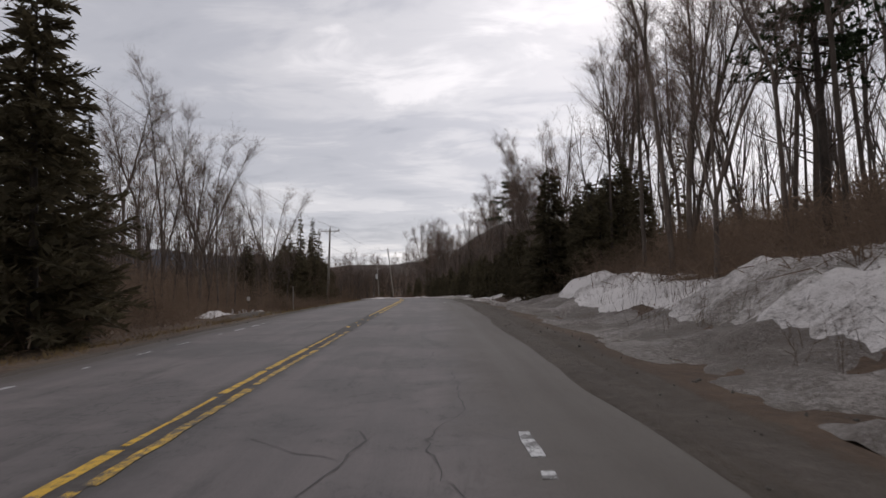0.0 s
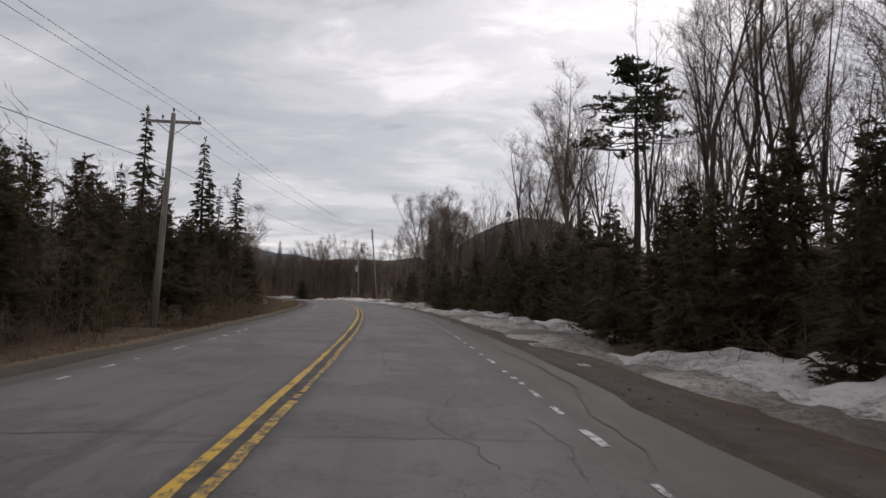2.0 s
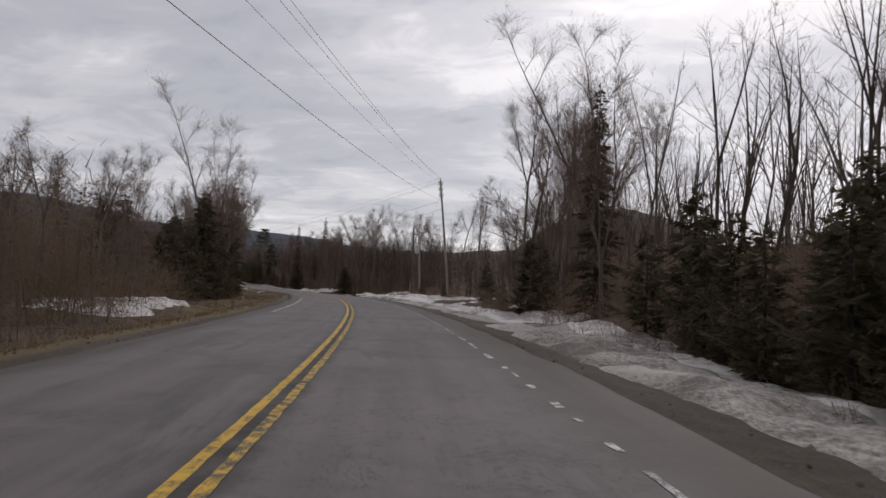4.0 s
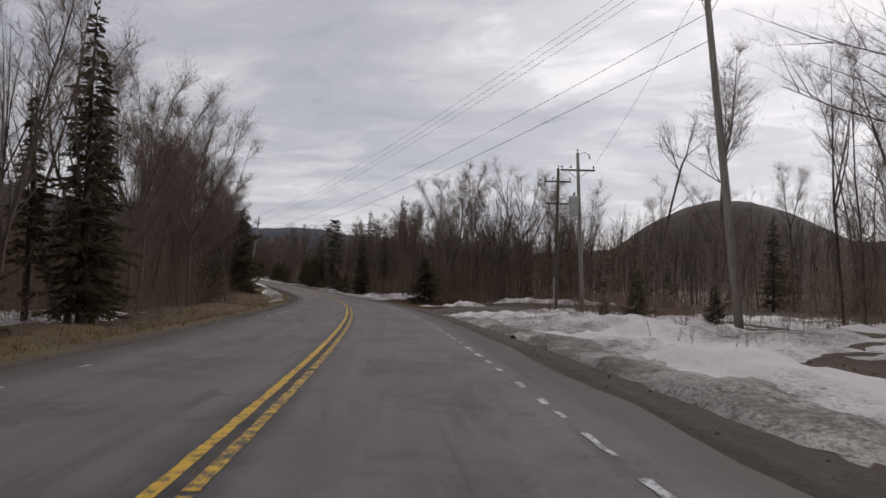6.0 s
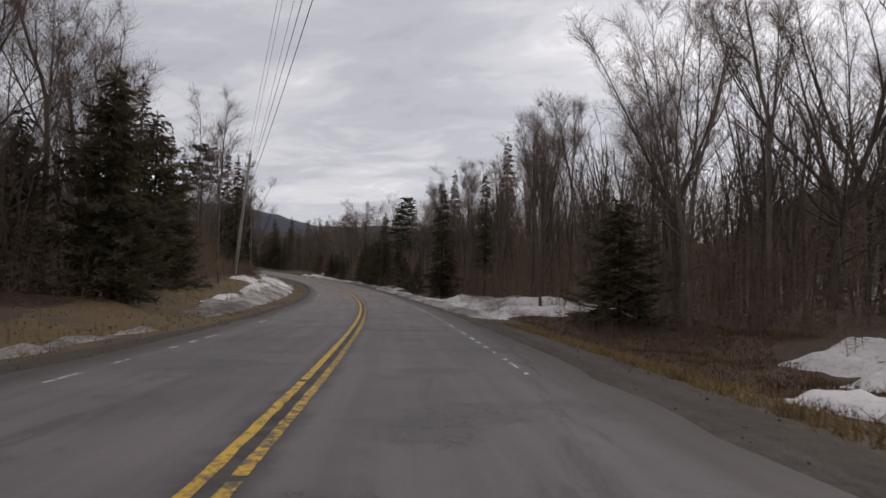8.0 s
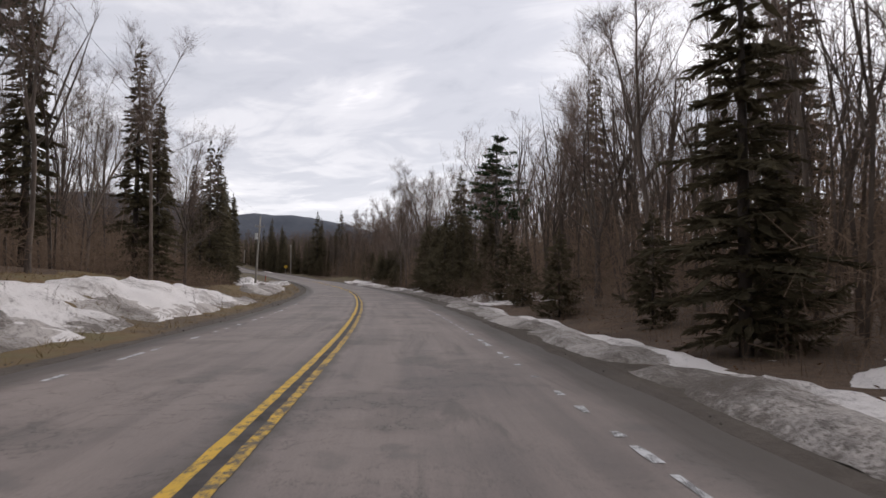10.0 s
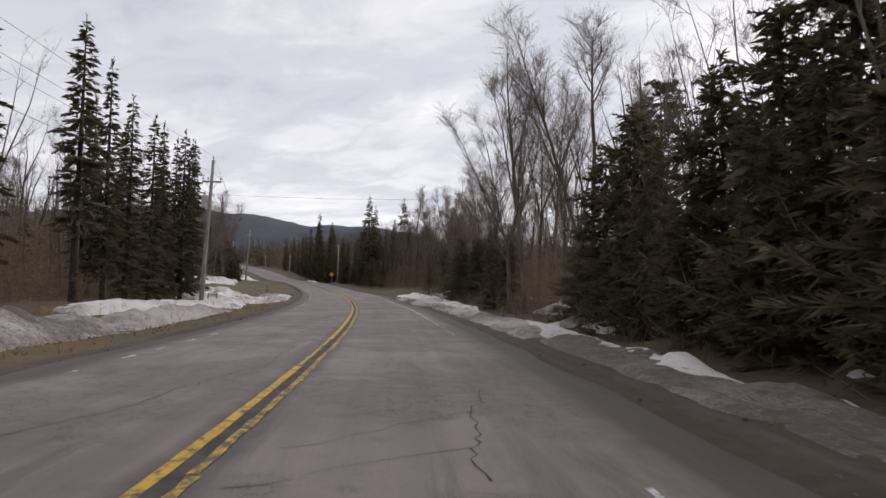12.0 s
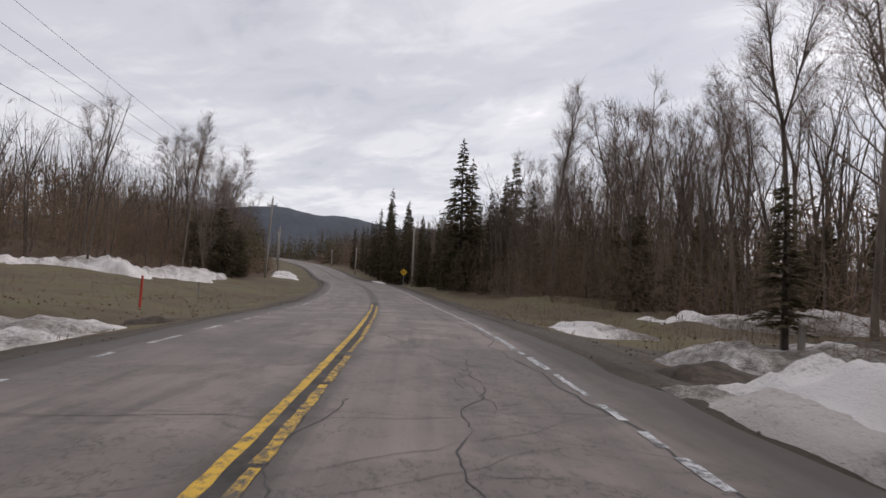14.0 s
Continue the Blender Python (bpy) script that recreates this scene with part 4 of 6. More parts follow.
def grow_pine(seed, tall=15.0, low=0.5):
    """A tall pine: bare lower trunk, and level boughs that end in tufts."""
    rng = random.Random(seed)
    wood, crown = Soup(), Soup()
    wood.tube([(0, 0, -0.2), (0.1, 0, tall * 0.35), (0.05, 0.1, tall * 0.7), (0, 0, tall)], [tall * 0.014, tall * 0.012, tall * 0.007, 0.02], 7)
    bases, tips, widths = [], [], []
    for w in range(15):
        f = low + (0.98 - low) * (w + rng.random() * 0.7) / 15
        for k in range(rng.choice((3, 4, 4, 5))):
            a = rng.uniform(0, 6.28)
            length = tall * 0.20 * (1.12 - f) / (1.12 - low) * rng.uniform(0.6, 1.2) + 0.25
            out = Vector((math.cos(a), math.sin(a), rng.uniform(-0.05, 0.22))).normalized()
            p0 = Vector((0.05, 0.05, f * tall))
            p1 = p0 + out * length
            wood.tube([p0, p0.lerp(p1, 0.5) + Vector((0, 0, -0.05 * length)), p1], [0.045, 0.03, 0.012], 4, False)
            for i in range(16):
                c = p0.lerp(p1, rng.uniform(0.4, 1.05)) + Vector((rng.gauss(0, 0.12), rng.gauss(0, 0.12), rng.uniform(0, 0.12))) * (0.6 + length * 0.5)
                for j in range(5):
                    way = Vector((rng.gauss(0, 1), rng.gauss(0, 1), rng.gauss(0.45, 0.5))).normalized() * rng.uniform(0.18, 0.36) * (tall / 15)
                    bases.append(c[:]); tips.append((c + way)[:]); widths.append(rng.uniform(0.045, 0.075))
    crown.slivers(np.random.RandomState(seed), bases, tips, widths, True)
    return wood, crown


def grow_brush(seed, tall=4.0, stems=26, reach=1.8):
    """A thicket of bare saplings and whips with a haze of fine shoots."""
    r = np.random.RandomState(seed)
    soup = Soup()
    n = stems
    h = tall * r.uniform(0.35, 1.0, n)
    root = np.stack([r.uniform(-reach, reach, n), r.uniform(-reach, reach, n), np.full(n, -0.3)], -1)
    top = root + np.stack([r.normal(0, 0.14, n) * h, r.normal(0, 0.14, n) * h, h + 0.3], -1)
    soup.spikes(root, top, 0.007 + 0.0035 * h)
    for k in range(int(5 + tall * 2.6)):
        p = root + (top - root) * r.uniform(0.12, 0.97, n)[:, None]
        q = p + wild(r, n, (0.1, 1.6)) * (r.uniform(0.3, 0.9, n) * (0.4 + 0.16 * h))[:, None]
        soup.slivers(r, p, q, 0.0085)
        for _ in range(2):
            p2 = p + (q - p) * r.uniform(0.2, 0.9, n)[:, None]
            soup.slivers(r, p2, p2 + wild(r, n, (-0.4, 1.2)) * r.uniform(0.2, 0.5, n)[:, None], 0.0075)
    return soup


def tree_kind(name, soups, woodmat, leafmat, label, category, group, crown_name="crown"):
    """The pattern of a tree, kept off stage until it is copied and then taken down."""
    root = thing(name, label, category, group)
    part("trunk", soups[0], woodmat, root, smooth=True)
    part(crown_name, soups[1], leafmat, root)
    return root


WOODS = "roadside woods"
BARE = [tree_kind("bare_tree", grow_bare(10 + i, 15.0, *args), BARK, TWIG, la, "tree", WOODS) for i, (args, la) in enumerate((
    ((0.20, 0.52, 2, 10, 0.02, 2, 0.9, 0.26), "tall slender leafless maple with grey bark in the woods"),
    ((0.22, 0.45, 3, 8, -0.06, 2, 1.0, 0.34), "leafless grey maple leaning slightly among the roadside woods"),
    ((0.23, 0.22, 3, 11, 0.03, 1, 0.9, 0.36), "leafless maple parting low into upswept limbs beside the road"),
    ((0.18, 0.60, 2, 9, 0.0, 1, 0.9, 0.22), "tall leafless tree with a bare lower trunk in the woods"),
    ((0.30, 0.34, 4, 9, 0.04, 5, 1.1, 0.55), "broad leafless tree with spreading grey limbs at the wood's edge"),
    ((0.20, 0.06, 4, 9, 0.03, 0, 0.75, 0.30), "clump of leafless grey stems at the wood's edge"),
    ((0.19, 0.70, 1, 15, 0.03, 4, 0.9, 0.2), "straight slender leafless tree with short limbs in the woods")))]
OAK = tree_kind("bare_oak", grow_bare(31, 14.0, 0.40, 0.34, 5, 8, 0.05, 8, 1.4, 1.0), BARK, TWIG, "wide leafless oak with heavy crooked limbs", "tree", WOODS)
BIG = tree_kind("bare_oak", grow_bare(33, 18.0, 0.36, 0.58, 1, 18, 0.02, 30, 1.35, 0.2), BARK, TWIG, "big straight leafless oak with long fine limbs", "tree", WOODS)
SNAG = tree_kind("dead_tree", grow_bare(35, 14.0, 0.16, 0.78, 2, 5, 0.0, 1, 0.75, 0.6, 0.4), BARK, TWIG, "thin dead tree with few broken twigs at its top", "tree", WOODS)
LEANER = tree_kind("bare_oak", grow_bare(37, 14.0, 0.27, 0.55, 3, 9, -0.2, 3, 0.95, 0.4), BARK, TWIG, "big leafless tree leaning out towards the road", "tree", WOODS)
SPRUCE = [tree_kind("spruce", grow_spruce(50 + i, 12.0, w, lo, g, d, dr), BARK_DARK, NEEDLE, la, "tree", WOODS) for i, (w, lo, g, d, dr, la) in enumerate((
    (0.14, 0.05, 0.08, 1.0, 0.25, "dark narrow spruce with a pointed top"),
    (0.12, 0.10, 0.14, 1.05, 0.30, "thin dark spruce with a ragged spire"),
    (0.19, 0.03, 0.05, 1.0, 0.20, "full dark green spruce down to the ground"),
    (0.15, 0.25, 0.22, 0.9, 0.28, "dark spruce with a bare lower trunk and gaps between its boughs")))]
HEMLOCK = [tree_kind("hemlock", grow_spruce(64 + i, 9.0, w, 0.01, 0.06, 1.15, 0.30, 8, 1.0), BARK_DARK, NEEDLE, "broad black-green hemlock feathered down to the ground", "tree", WOODS) for i, w in enumerate((0.29, 0.34))]
FIR = [tree_kind("young_fir", grow_spruce(70 + i, 5.0, 0.36, 0.01, 0.04, 0.62, 0.12, 6, 0.8), BARK_DARK, NEEDLE, "bushy dark young fir at the wood's edge", "tree", WOODS) for i in range(2)]
PINE = [tree_kind("pine", grow_pine(80 + i, 15.0, lo), BARK_DARK, NEEDLE_PINE, "tall pine with a bare trunk and tufted green boughs", "tree", WOODS) for i, lo in enumerate((0.62, 0.45))]
THICKET = []
for i, (h, n, r) in enumerate(((4.5, 30, 2.0), (3.2, 34, 1.9), (6.5, 22, 2.2), (1.7, 36, 1.6))):
    root = tagged(new("brush_thicket", grow_brush(90 + i, h, n, r).mesh("brush_thicket", BRUSH)), "brown leafless saplings and whips crowding the wood's edge", "brush", "undergrowth", "stuff")
    THICKET.append(root)

rng = random.Random(2024)
PLANTED = []


def plant(kind, s, u, tall=None, native=15.0, spin=None, wide=1.0):
    """A copy of a tree, set on the ground and scaled to its height."""
    k = (tall or native) / native * 1.03
    at = put(s, u)
    m = Matrix.Translation(at) @ Matrix.Rotation(rng.uniform(0, 6.28) if spin is None else spin, 4, "Z")
    ob = copy_thing(kind, m)
    wide *= k * rng.uniform(0.92, 1.1)
    ob.matrix_basis = m @ Matrix.Diagonal((wide, wide, k, 1))
    PLANTED.append((s, u))
    return ob


# trees that stand out, by station, offset and height
for s, u, h in ((92.8, -12, 6.6), (112.9, -16, 11.2), (110.2, -12.3, 13.4), (117.9, -13, 11.6), (124, -13, 11), (125.4, -11.5, 12.9), (98, -13.4, 12.7),
        (102, -16, 10), (195.5, -11.3, 11.8), (193, -13, 9.5), (258.7, -13, 12.2), (254, -14, 10), (278.4, -16, 12.4),
        (301.2, -14, 14.3), (312.5, -13, 13.8), (313.3, -12, 11), (335, -15, 8), (343.5, -14, 14.6), (350.3, -14, 15), (346, -16, 12.2),
        (355, -17, 12), (362.5, -14.8, 15.2), (366, -14.5, 13.8), (372, -15, 13.4), (376.2, -14.6, 13.4), (380.9, -15, 13.8), (379.1, -14.5, 11.8),):
    plant(SPRUCE[rng.choice((0, 1, 0, 3))] if u < 0 else SPRUCE[rng.choice((0, 2))], s, u, h, 12.0)
for s, u, h in ((384.3, -14, 13.9), (386.6, -13.8, 13.5), (389, -14, 13.8), (381.3, -18, 13), (391, -16, 14), (186.5, -12, 9.5),
        (193.4, -11, 13.2), (188, -14, 11), (249.1, -11, 9.9), (291.8, -12, 12.3), (271.4, -13.5, 9.7), (317, -13, 11.4), (371, -17, 13),
        (338, -14, 10), (285.5, 8.9, 11.5), (325, 20, 18), (79, 21.2, 12), (337.6, 11, 12), (451, 10.5, 16.4),
        (453.5, 12.2, 14.5), (447, 14.5, 12), (458, 11, 11.5), (466, 12, 11), (444, 16.5, 11), (507, 10, 17.6), (503, 9.2, 15), (511, 10.4, 15.5), (499, 8.8, 12.5),):
    plant(SPRUCE[rng.choice((0, 1, 0, 3))] if u < 0 else SPRUCE[rng.choice((0, 2))], s, u, h, 12.0)
for s, u, h in ((495, 8.6, 11), (515, 9, 14), (521, 8.8, 12), (490, 8.8, 10), (505, 13, 15), (500, 12, 14), (484, 9.6, 9.5), (480, 11, 10), (528, 9, 12),
        (494, 11.5, 12), (488, 12.5, 11), (474, 10.8, 9), (470, 12, 10), (463, 10.2, 8.5), (536, 9, 11), (546, 9.5, 11), (557, 9, 11)):
    plant(SPRUCE[rng.choice((0, 1, 0, 3))] if u < 0 else SPRUCE[rng.choice((0, 2))], s, u, h, 12.0)
for s, u, h in ((18.8, -8.6, 10.4), (22.8, -11.0, 9.0), (44.2, 10.2, 8.3), (38.4, 12.0, 5), (40.8, 13.2, 6), (42.6, 14.6, 7), (37, 14, 5.2), (47.5, 10.6, 5.2), (41, 12, 5.0), (39.2, 11.2, 4.2), (43, 12.8, 5.5),
        (50.5, 10.6, 4.6), (53.5, 10.4, 3.8), (55.6, 11.2, 4.2), (58.4, 10.4, 5.6), (61, 10.8, 4.0), (64, 10.4, 3.6), (67.5, 10.6, 3.6),
        (49, 13, 5.5), (56, 13.5, 5), (323.6, 10.5, 6.4), (332.7, 10.2, 7.0), (338.6, 10, 7.7), (345.9, 9.4, 7.4), (348.6, 9.4, 6.4),
        (350.5, 12, 7.5), (380.9, 9.4, 5.6), (375.9, 9.6, 5.0), (378.4, 9.0, 4.6), (384.2, 9.9, 4.8), (372, 10, 5.2), (368.5, 10.2, 4.8),):
    plant(rng.choice(HEMLOCK), s, u, h, 9.0)
for s, u, h in ((382.5, 11.5, 5.2), (340.2, 9.4, 6.9), (336, 9.2, 6.0), (248, -10.8, 9.6), (261, -12.8, 10.5), (169, -11.6, 8.8), (148.5, 10.6, 4.4), (250, -15.5, 8.0), (69.5, 13.5, 5.5), (75, 13.6, 6.5), (81, 13.2, 6.0), (387.8, 12.2, 5.4), (385.5, 13.2, 6.2),):
    plant(rng.choice(HEMLOCK), s, u, h, 9.0)
for s, u, h in ((148.3, 11, 4.6), (144.3, 10, 4.2), (179.8, 16.4, 3.9), (168.5, 13.1, 3.1), (171.5, 15.5, 2.4), (320, 8.4, 3.4), (324, 8.2, 3.8), (328, 8.3, 4.2), (333.3, 8.6, 5.4), (337.3, 8.8, 5.0), (341, 9.0, 5.4), (343.5, 8.8, 4.6), (355, 10.5, 4.0), (366.5, 8.8, 3.4),
                (386.4, 10.8, 3.8), (43.5, 9.6, 3.0), (47.5, 9.6, 3.4), (50.6, 9.4, 3.0), (54, 9.4, 3.4), (59, 9.2, 3.0), (66, 9.2, 3.2)):
    plant(rng.choice(FIR), s, u, h, 5.0)
for i in range(27):
    plant(rng.choice(FIR), 73 + i * 2.15, 9.3 + rng.uniform(-0.5, 0.6), rng.uniform(2.9, 4.0), 5.0)
    if i % 2 == 0:
        plant(rng.choice(FIR), 74 + i * 2.15, 11.6 + rng.uniform(-0.6, 1.2), rng.uniform(3.6, 4.8), 5.0)
for s, u, h in ((189.8, 11.5, 2.2), (187.5, 13.5, 1.6), (196, 12.5, 1.2), (286, 10, 4.4), (292, 9.5, 3.6), (301, 9, 3.8), (308, 9, 3.4), (314, 9.5, 4.6), (446, 9.4, 4), (452, 9.2, 4.5), (458, 8.9, 4.2), (470, 9.3, 4.5), (486, 8.6, 5), (449.3, -13.4, 4.5), (453.4, -13.5, 5), (457.4, -13.9, 5.5), (462.5, -14.5, 5), (467.6, -14.9, 5), (447.3, -14.1, 6), (451.2, -14.9, 7), (454.2, -16.1, 6.5), (445.1, -16.5, 6), (262, -11.5, 5), (226, -12, 4), (236, -13, 5)):
    plant(rng.choice(FIR), s, u, h, 5.0)
for i in range(16):                              # low dark evergreens under the woods on the early stretch
    plant(rng.choice(HEMLOCK), 73 + i * 3.7 + rng.uniform(-1, 1), -9.4 - rng.uniform(0, 2.6), rng.uniform(4.6, 7.0), 9.0)
    plant(rng.choice(HEMLOCK), 74 + i * 3.6 + rng.uniform(-1, 1), -13.5 - rng.uniform(0, 4), rng.uniform(6.0, 8.5), 9.0)
    plant(rng.choice(HEMLOCK), 64 + i * 3.8 + rng.uniform(-1, 1), 10.2 + rng.uniform(0, 1.4), rng.uniform(4.2, 5.6), 9.0)
for i in range(13):                              # dark evergreens in the low wood across from the snow field
    plant(rng.choice(HEMLOCK), 158 + i * 2.3 + rng.uniform(-1, 1), -11.2 - rng.uniform(0, 2.0), rng.uniform(4.4, 6.4), 9.0)
    plant(rng.choice(HEMLOCK), 156 + i * 2.6 + rng.uniform(-1, 1), -14.5 - rng.uniform(0, 4), rng.uniform(5.5, 8.0), 9.0)
    plant(rng.choice(HEMLOCK), 163 + i * 1.7 + rng.uniform(-1, 1), 19.5 + rng.uniform(0, 7), rng.uniform(3.2, 5.2), 9.0)
for i in range(12):                              # and in the woods past the grassy track
    plant(rng.choice(HEMLOCK), 440 + i * 3.2 + rng.uniform(-1, 1), 9.6 + rng.uniform(0, 1.4), rng.uniform(3.6, 5.6), 9.0)
    plant(rng.choice(HEMLOCK), 408 + i * 3.2 + rng.uniform(-1, 1), 20 + rng.uniform(0, 6), rng.uniform(4.0, 7.0), 9.0)
    plant(BARE[(0, 3, 2, 1)[i % 4]], 420 + i * 2.6 + rng.uniform(-1, 1), 19 + rng.uniform(0, 8), rng.uniform(13.5, 16.0))
for i in range(4):                               # black evergreens behind the tall spruce on the first bank
    plant(rng.choice(HEMLOCK), 44.5 + i * 1.3 + rng.uniform(-0.5, 0.5), 10.4 + rng.uniform(0, 1.0), rng.uniform(3.4, 5.0), 9.0)
    plant(rng.choice(HEMLOCK), 44.5 + i * 1.6 + rng.uniform(-0.5, 0.5), 13.0 + rng.uniform(0, 2.5), rng.uniform(5.0, 7.5), 9.0)
for i in range(8):                               # taller ones behind
    plant(SPRUCE[(0, 2)[i % 2]], 446 + i * 3.8 + rng.uniform(-1, 1), 12.5 + rng.uniform(0, 5), rng.uniform(8, 12), 12.0)
    plant(rng.choice(HEMLOCK), 414 + i * 4.0 + rng.uniform(-1, 1), 15 + rng.uniform(0, 3), rng.uniform(3.6, 6.5), 9.0)
plant(HEMLOCK[1], 246.9, 11.3, 5.3, 9.0, wide=1.5), plant(SPRUCE[3], 277.5, 11.4, 11.5, 12.0), plant(SPRUCE[2], 467, 21.5, 17.5, 12.0), plant(SPRUCE[0], 301, 20.5, 19, 12.0), plant(SPRUCE[3], 324.5, 8.5, 6.8, 12.0), plant(SPRUCE[3], 390.0, 8.1, 3.7, 12.0, wide=1.6)
for s, u, h, k in ((95.2, 17.0, 15.6, 0), (23.5, 16.3, 12.5, 1), (9, 15, 13, 1), (4, 17, 14, 1), (323.1, 11, 12.5, 1), (382, 28.5, 20, 0), (303, -17, 15, 0)):
    plant(PINE[k], s, u, h)
for s, u, h, k in ((45, -18, 15, 0), (49, -17, 16.5, 2), (48.1, -14, 13.6, 4), (53, -20, 16, 0), (72.4, -14, 13, 4), (58, -18, 14, 1), (115.2, 16, 17.5, 2),
        (105.5, 16, 17, 1), (173.5, -11.8, 17.5, 2), (182.1, -15, 11, 0), (173.5, 20.7, 19, 2), (166.5, 21.7, 18.5, 1), (169, 25, 17, 0), (157, 15.5, 15.5, 1),
        (203.2, 22.9, 17.0, 0), (166, 20.5, 17.5, 4), (171, 23, 18, 1), (177, 27, 17, 4), (163, 14.5, 17, 3), (192, 31, 15, 4), (47, 16, 16, 1), (50, 17.5, 17, 4), (44, 15.5, 15, 0), (53, 18, 17, 3), (386, 15, 11.5, 3), (384, 17.5, 12, 0), (389.5, 17, 11.5, 1), (252, 16.5, 17, 4), (256, 17.5, 16, 2), (24, 20, 15, 3), (28, 22, 16, 0), (20.5, 18, 14.5, 1), (33, 24, 16, 3), (23, 14.6, 12, 0), (27, 17, 14, 3), (245.9, 14, 17, 2), (244, 16.5, 16.5, 0),):
    plant(BARE[k], s, u, h)
for s, u, h, k in ((249.3, 25, 17, 4), (248.7, 30, 16, 0), (252, 33, 16, 2), (256, 37, 16, 4), (271.7, 14, 14, 0), (261.2, 11, 13, 0), (257.2, 10.5, 11, 3),
        (266, 12.5, 13, 1), (284.3, -15, 15.5, 2), (286.1, -13, 16.5, 0), (393.2, 13.4, 15, 2), (398.5, 16.2, 15.5, 3), (444.8, 19.6, 14.5, 2), (429.7, 20.5, 13.5, 0),
        (437.5, 22.1, 14, 1), (416, 19.2, 12.5, 0), (422, 19.9, 13, 3), (405, 17.6, 14.5, 3), (407.6, 19.5, 14.5, 0), (410.7, 18.4, 12, 1),):
    plant(BARE[k], s, u, h)
for i in range(10):                              # the tall overhanging edge of the woods across from the gravel lot
    plant(BARE[(2, 4, 5, 4, 2)[i % 5]], 188 + i * 5.0 + rng.uniform(-1, 1), -11.0 - rng.uniform(0, 3), rng.uniform(11.5, 15.5))
for i in range(12):                              # and of the woods on the right, past the lot
    plant(BARE[(0, 3, 1, 2, 5)[i % 5]], 252 + i * 6.5 + rng.uniform(-2, 2), 12.5 + rng.uniform(0, 5), rng.uniform(12, 15))
for i in range(14):                              # a second row behind the evergreens on the left, and one behind the young firs
    plant(BARE[(0, 2, 4, 1, 5)[i % 5]], 226 + i * 2.6 + rng.uniform(-1, 1), -14 - rng.uniform(0, 5), rng.uniform(13.5, 17))
    s, u = 64 + i * 2.8 + rng.uniform(-1, 1), 11.8 + rng.uniform(0, 6)
    if abs((u - 2) / (s - 55) - 0.38) > 0.05:    # none crowds the tall pine
        plant(BARE[(4, 0, 3, 2, 1)[i % 5]], s, u, rng.uniform(12, 15.5))
for s, u, h, k in ((451.2, -15.9, 12.5, 2), (455.3, -15.2, 13, 0), (459.2, -17, 12.5, 4), (463.4, -15.7, 11.5, 1), (467.5, -16.9, 11.5, 5), (447, -17.6, 13, 0), (453.9, -20.1, 13.5, 3), (471.6, -16.1, 10.5, 2), (444.2, -15.4, 12.5, 5)):
    plant(BARE[k], s, u, h)
plant(OAK, 337.6, 15, 14.5, 14.0, 0.6), plant(OAK, 244.8, 19.7, 14.6, 14.0), plant(LEANER, 361.0, 13.4, 15.5, 14.0, radians(32)), plant(BIG, 185.2, 23.2, 19.5, 18.0), plant(SNAG, 209.8, 22.0, 13.6, 14.0), plant(LEANER, 33, 15, 14, 14.0, 2.2)


# by station: how tall the trees and the undergrowth stand on either side
TALL_LEFT = [(-400, 12), (22, 12), (28, 8), (85, 7.5), (95, 7.5), (130, 8), (140, 8), (182, 8), (194, 15), (235, 16), (262, 11), (300, 12), (420, 12), (436, 13.5), (480, 13), (520, 11), (1100, 10)]
TALL_RIGHT = [(-400, 14), (40, 14), (80, 15), (150, 13), (162, 10.5), (195, 9.5), (236, 14), (300, 14), (360, 14), (370, 15.5), (394, 15), (402, 13), (440, 13), (460, 10), (1100, 9)]
UNDER_LEFT = [(-400, 4.0), (62, 4.0), (72, 2.8), (125, 3.0), (132, 5.0), (145, 7.8), (185, 8.2), (225, 7.6), (255, 7.2), (280, 5.6), (330, 5), (420, 5), (440, 8), (1100, 6)]
UNDER_RIGHT = [(-400, 2.0), (40, 2.2), (66, 2.8), (135, 3.6), (150, 4.5), (200, 6), (236, 9), (300, 8), (360, 8), (367, 2.0), (387, 2.0), (393, 8), (420, 8.5), (1100, 7)]


def tall_woods(s, u):
    """Usual height of a broadleaf at a place; the low young growth by the road gives way to taller trees behind."""
    h = np.where(np.asarray(u) > 0, of(TALL_RIGHT, s), of(TALL_LEFT, s))
    deep = np.where(np.asarray(u) > 0, 14.0, of([(-400, 13), (125, 13), (140, 10), (180, 9), (190, 7.5), (250, 7.5), (268, 13), (1100, 14)], s))
    return h + (deep - h) * ease(14, 22, np.abs(u))


def clear(s, u, near):
    return all((s - a) ** 2 + (u - b) ** 2 > near ** 2 for a, b in PLANTED)


# the wood's edge, by station: how far off the road the woods begin on either side
EDGE_WOODS_LEFT = [(-400, 8.3), (32, 8.6), (40, 11.6), (58, 11.2), (68, 8.6), (125, 8.2), (140, 9.0), (160, 11), (330, 11.5), (350, 14), (392, 15), (396, 38), (425, 35), (434, 18), (450, 14), (470, 13), (1100, 12)]
EDGE_WOODS_RIGHT = [(-400, 11.5), (60, 10.5), (140, 9.5), (146, 13), (160, 15), (172, 19), (198, 24), (201, 46), (236, 44), (241.5, 15), (248, 13), (262, 10.5), (300, 9), (380, 8.5), (388, 20), (400, 17), (412, 12.5), (430, 10.5), (445, 9.5), (480, 10), (1100, 8.5)]


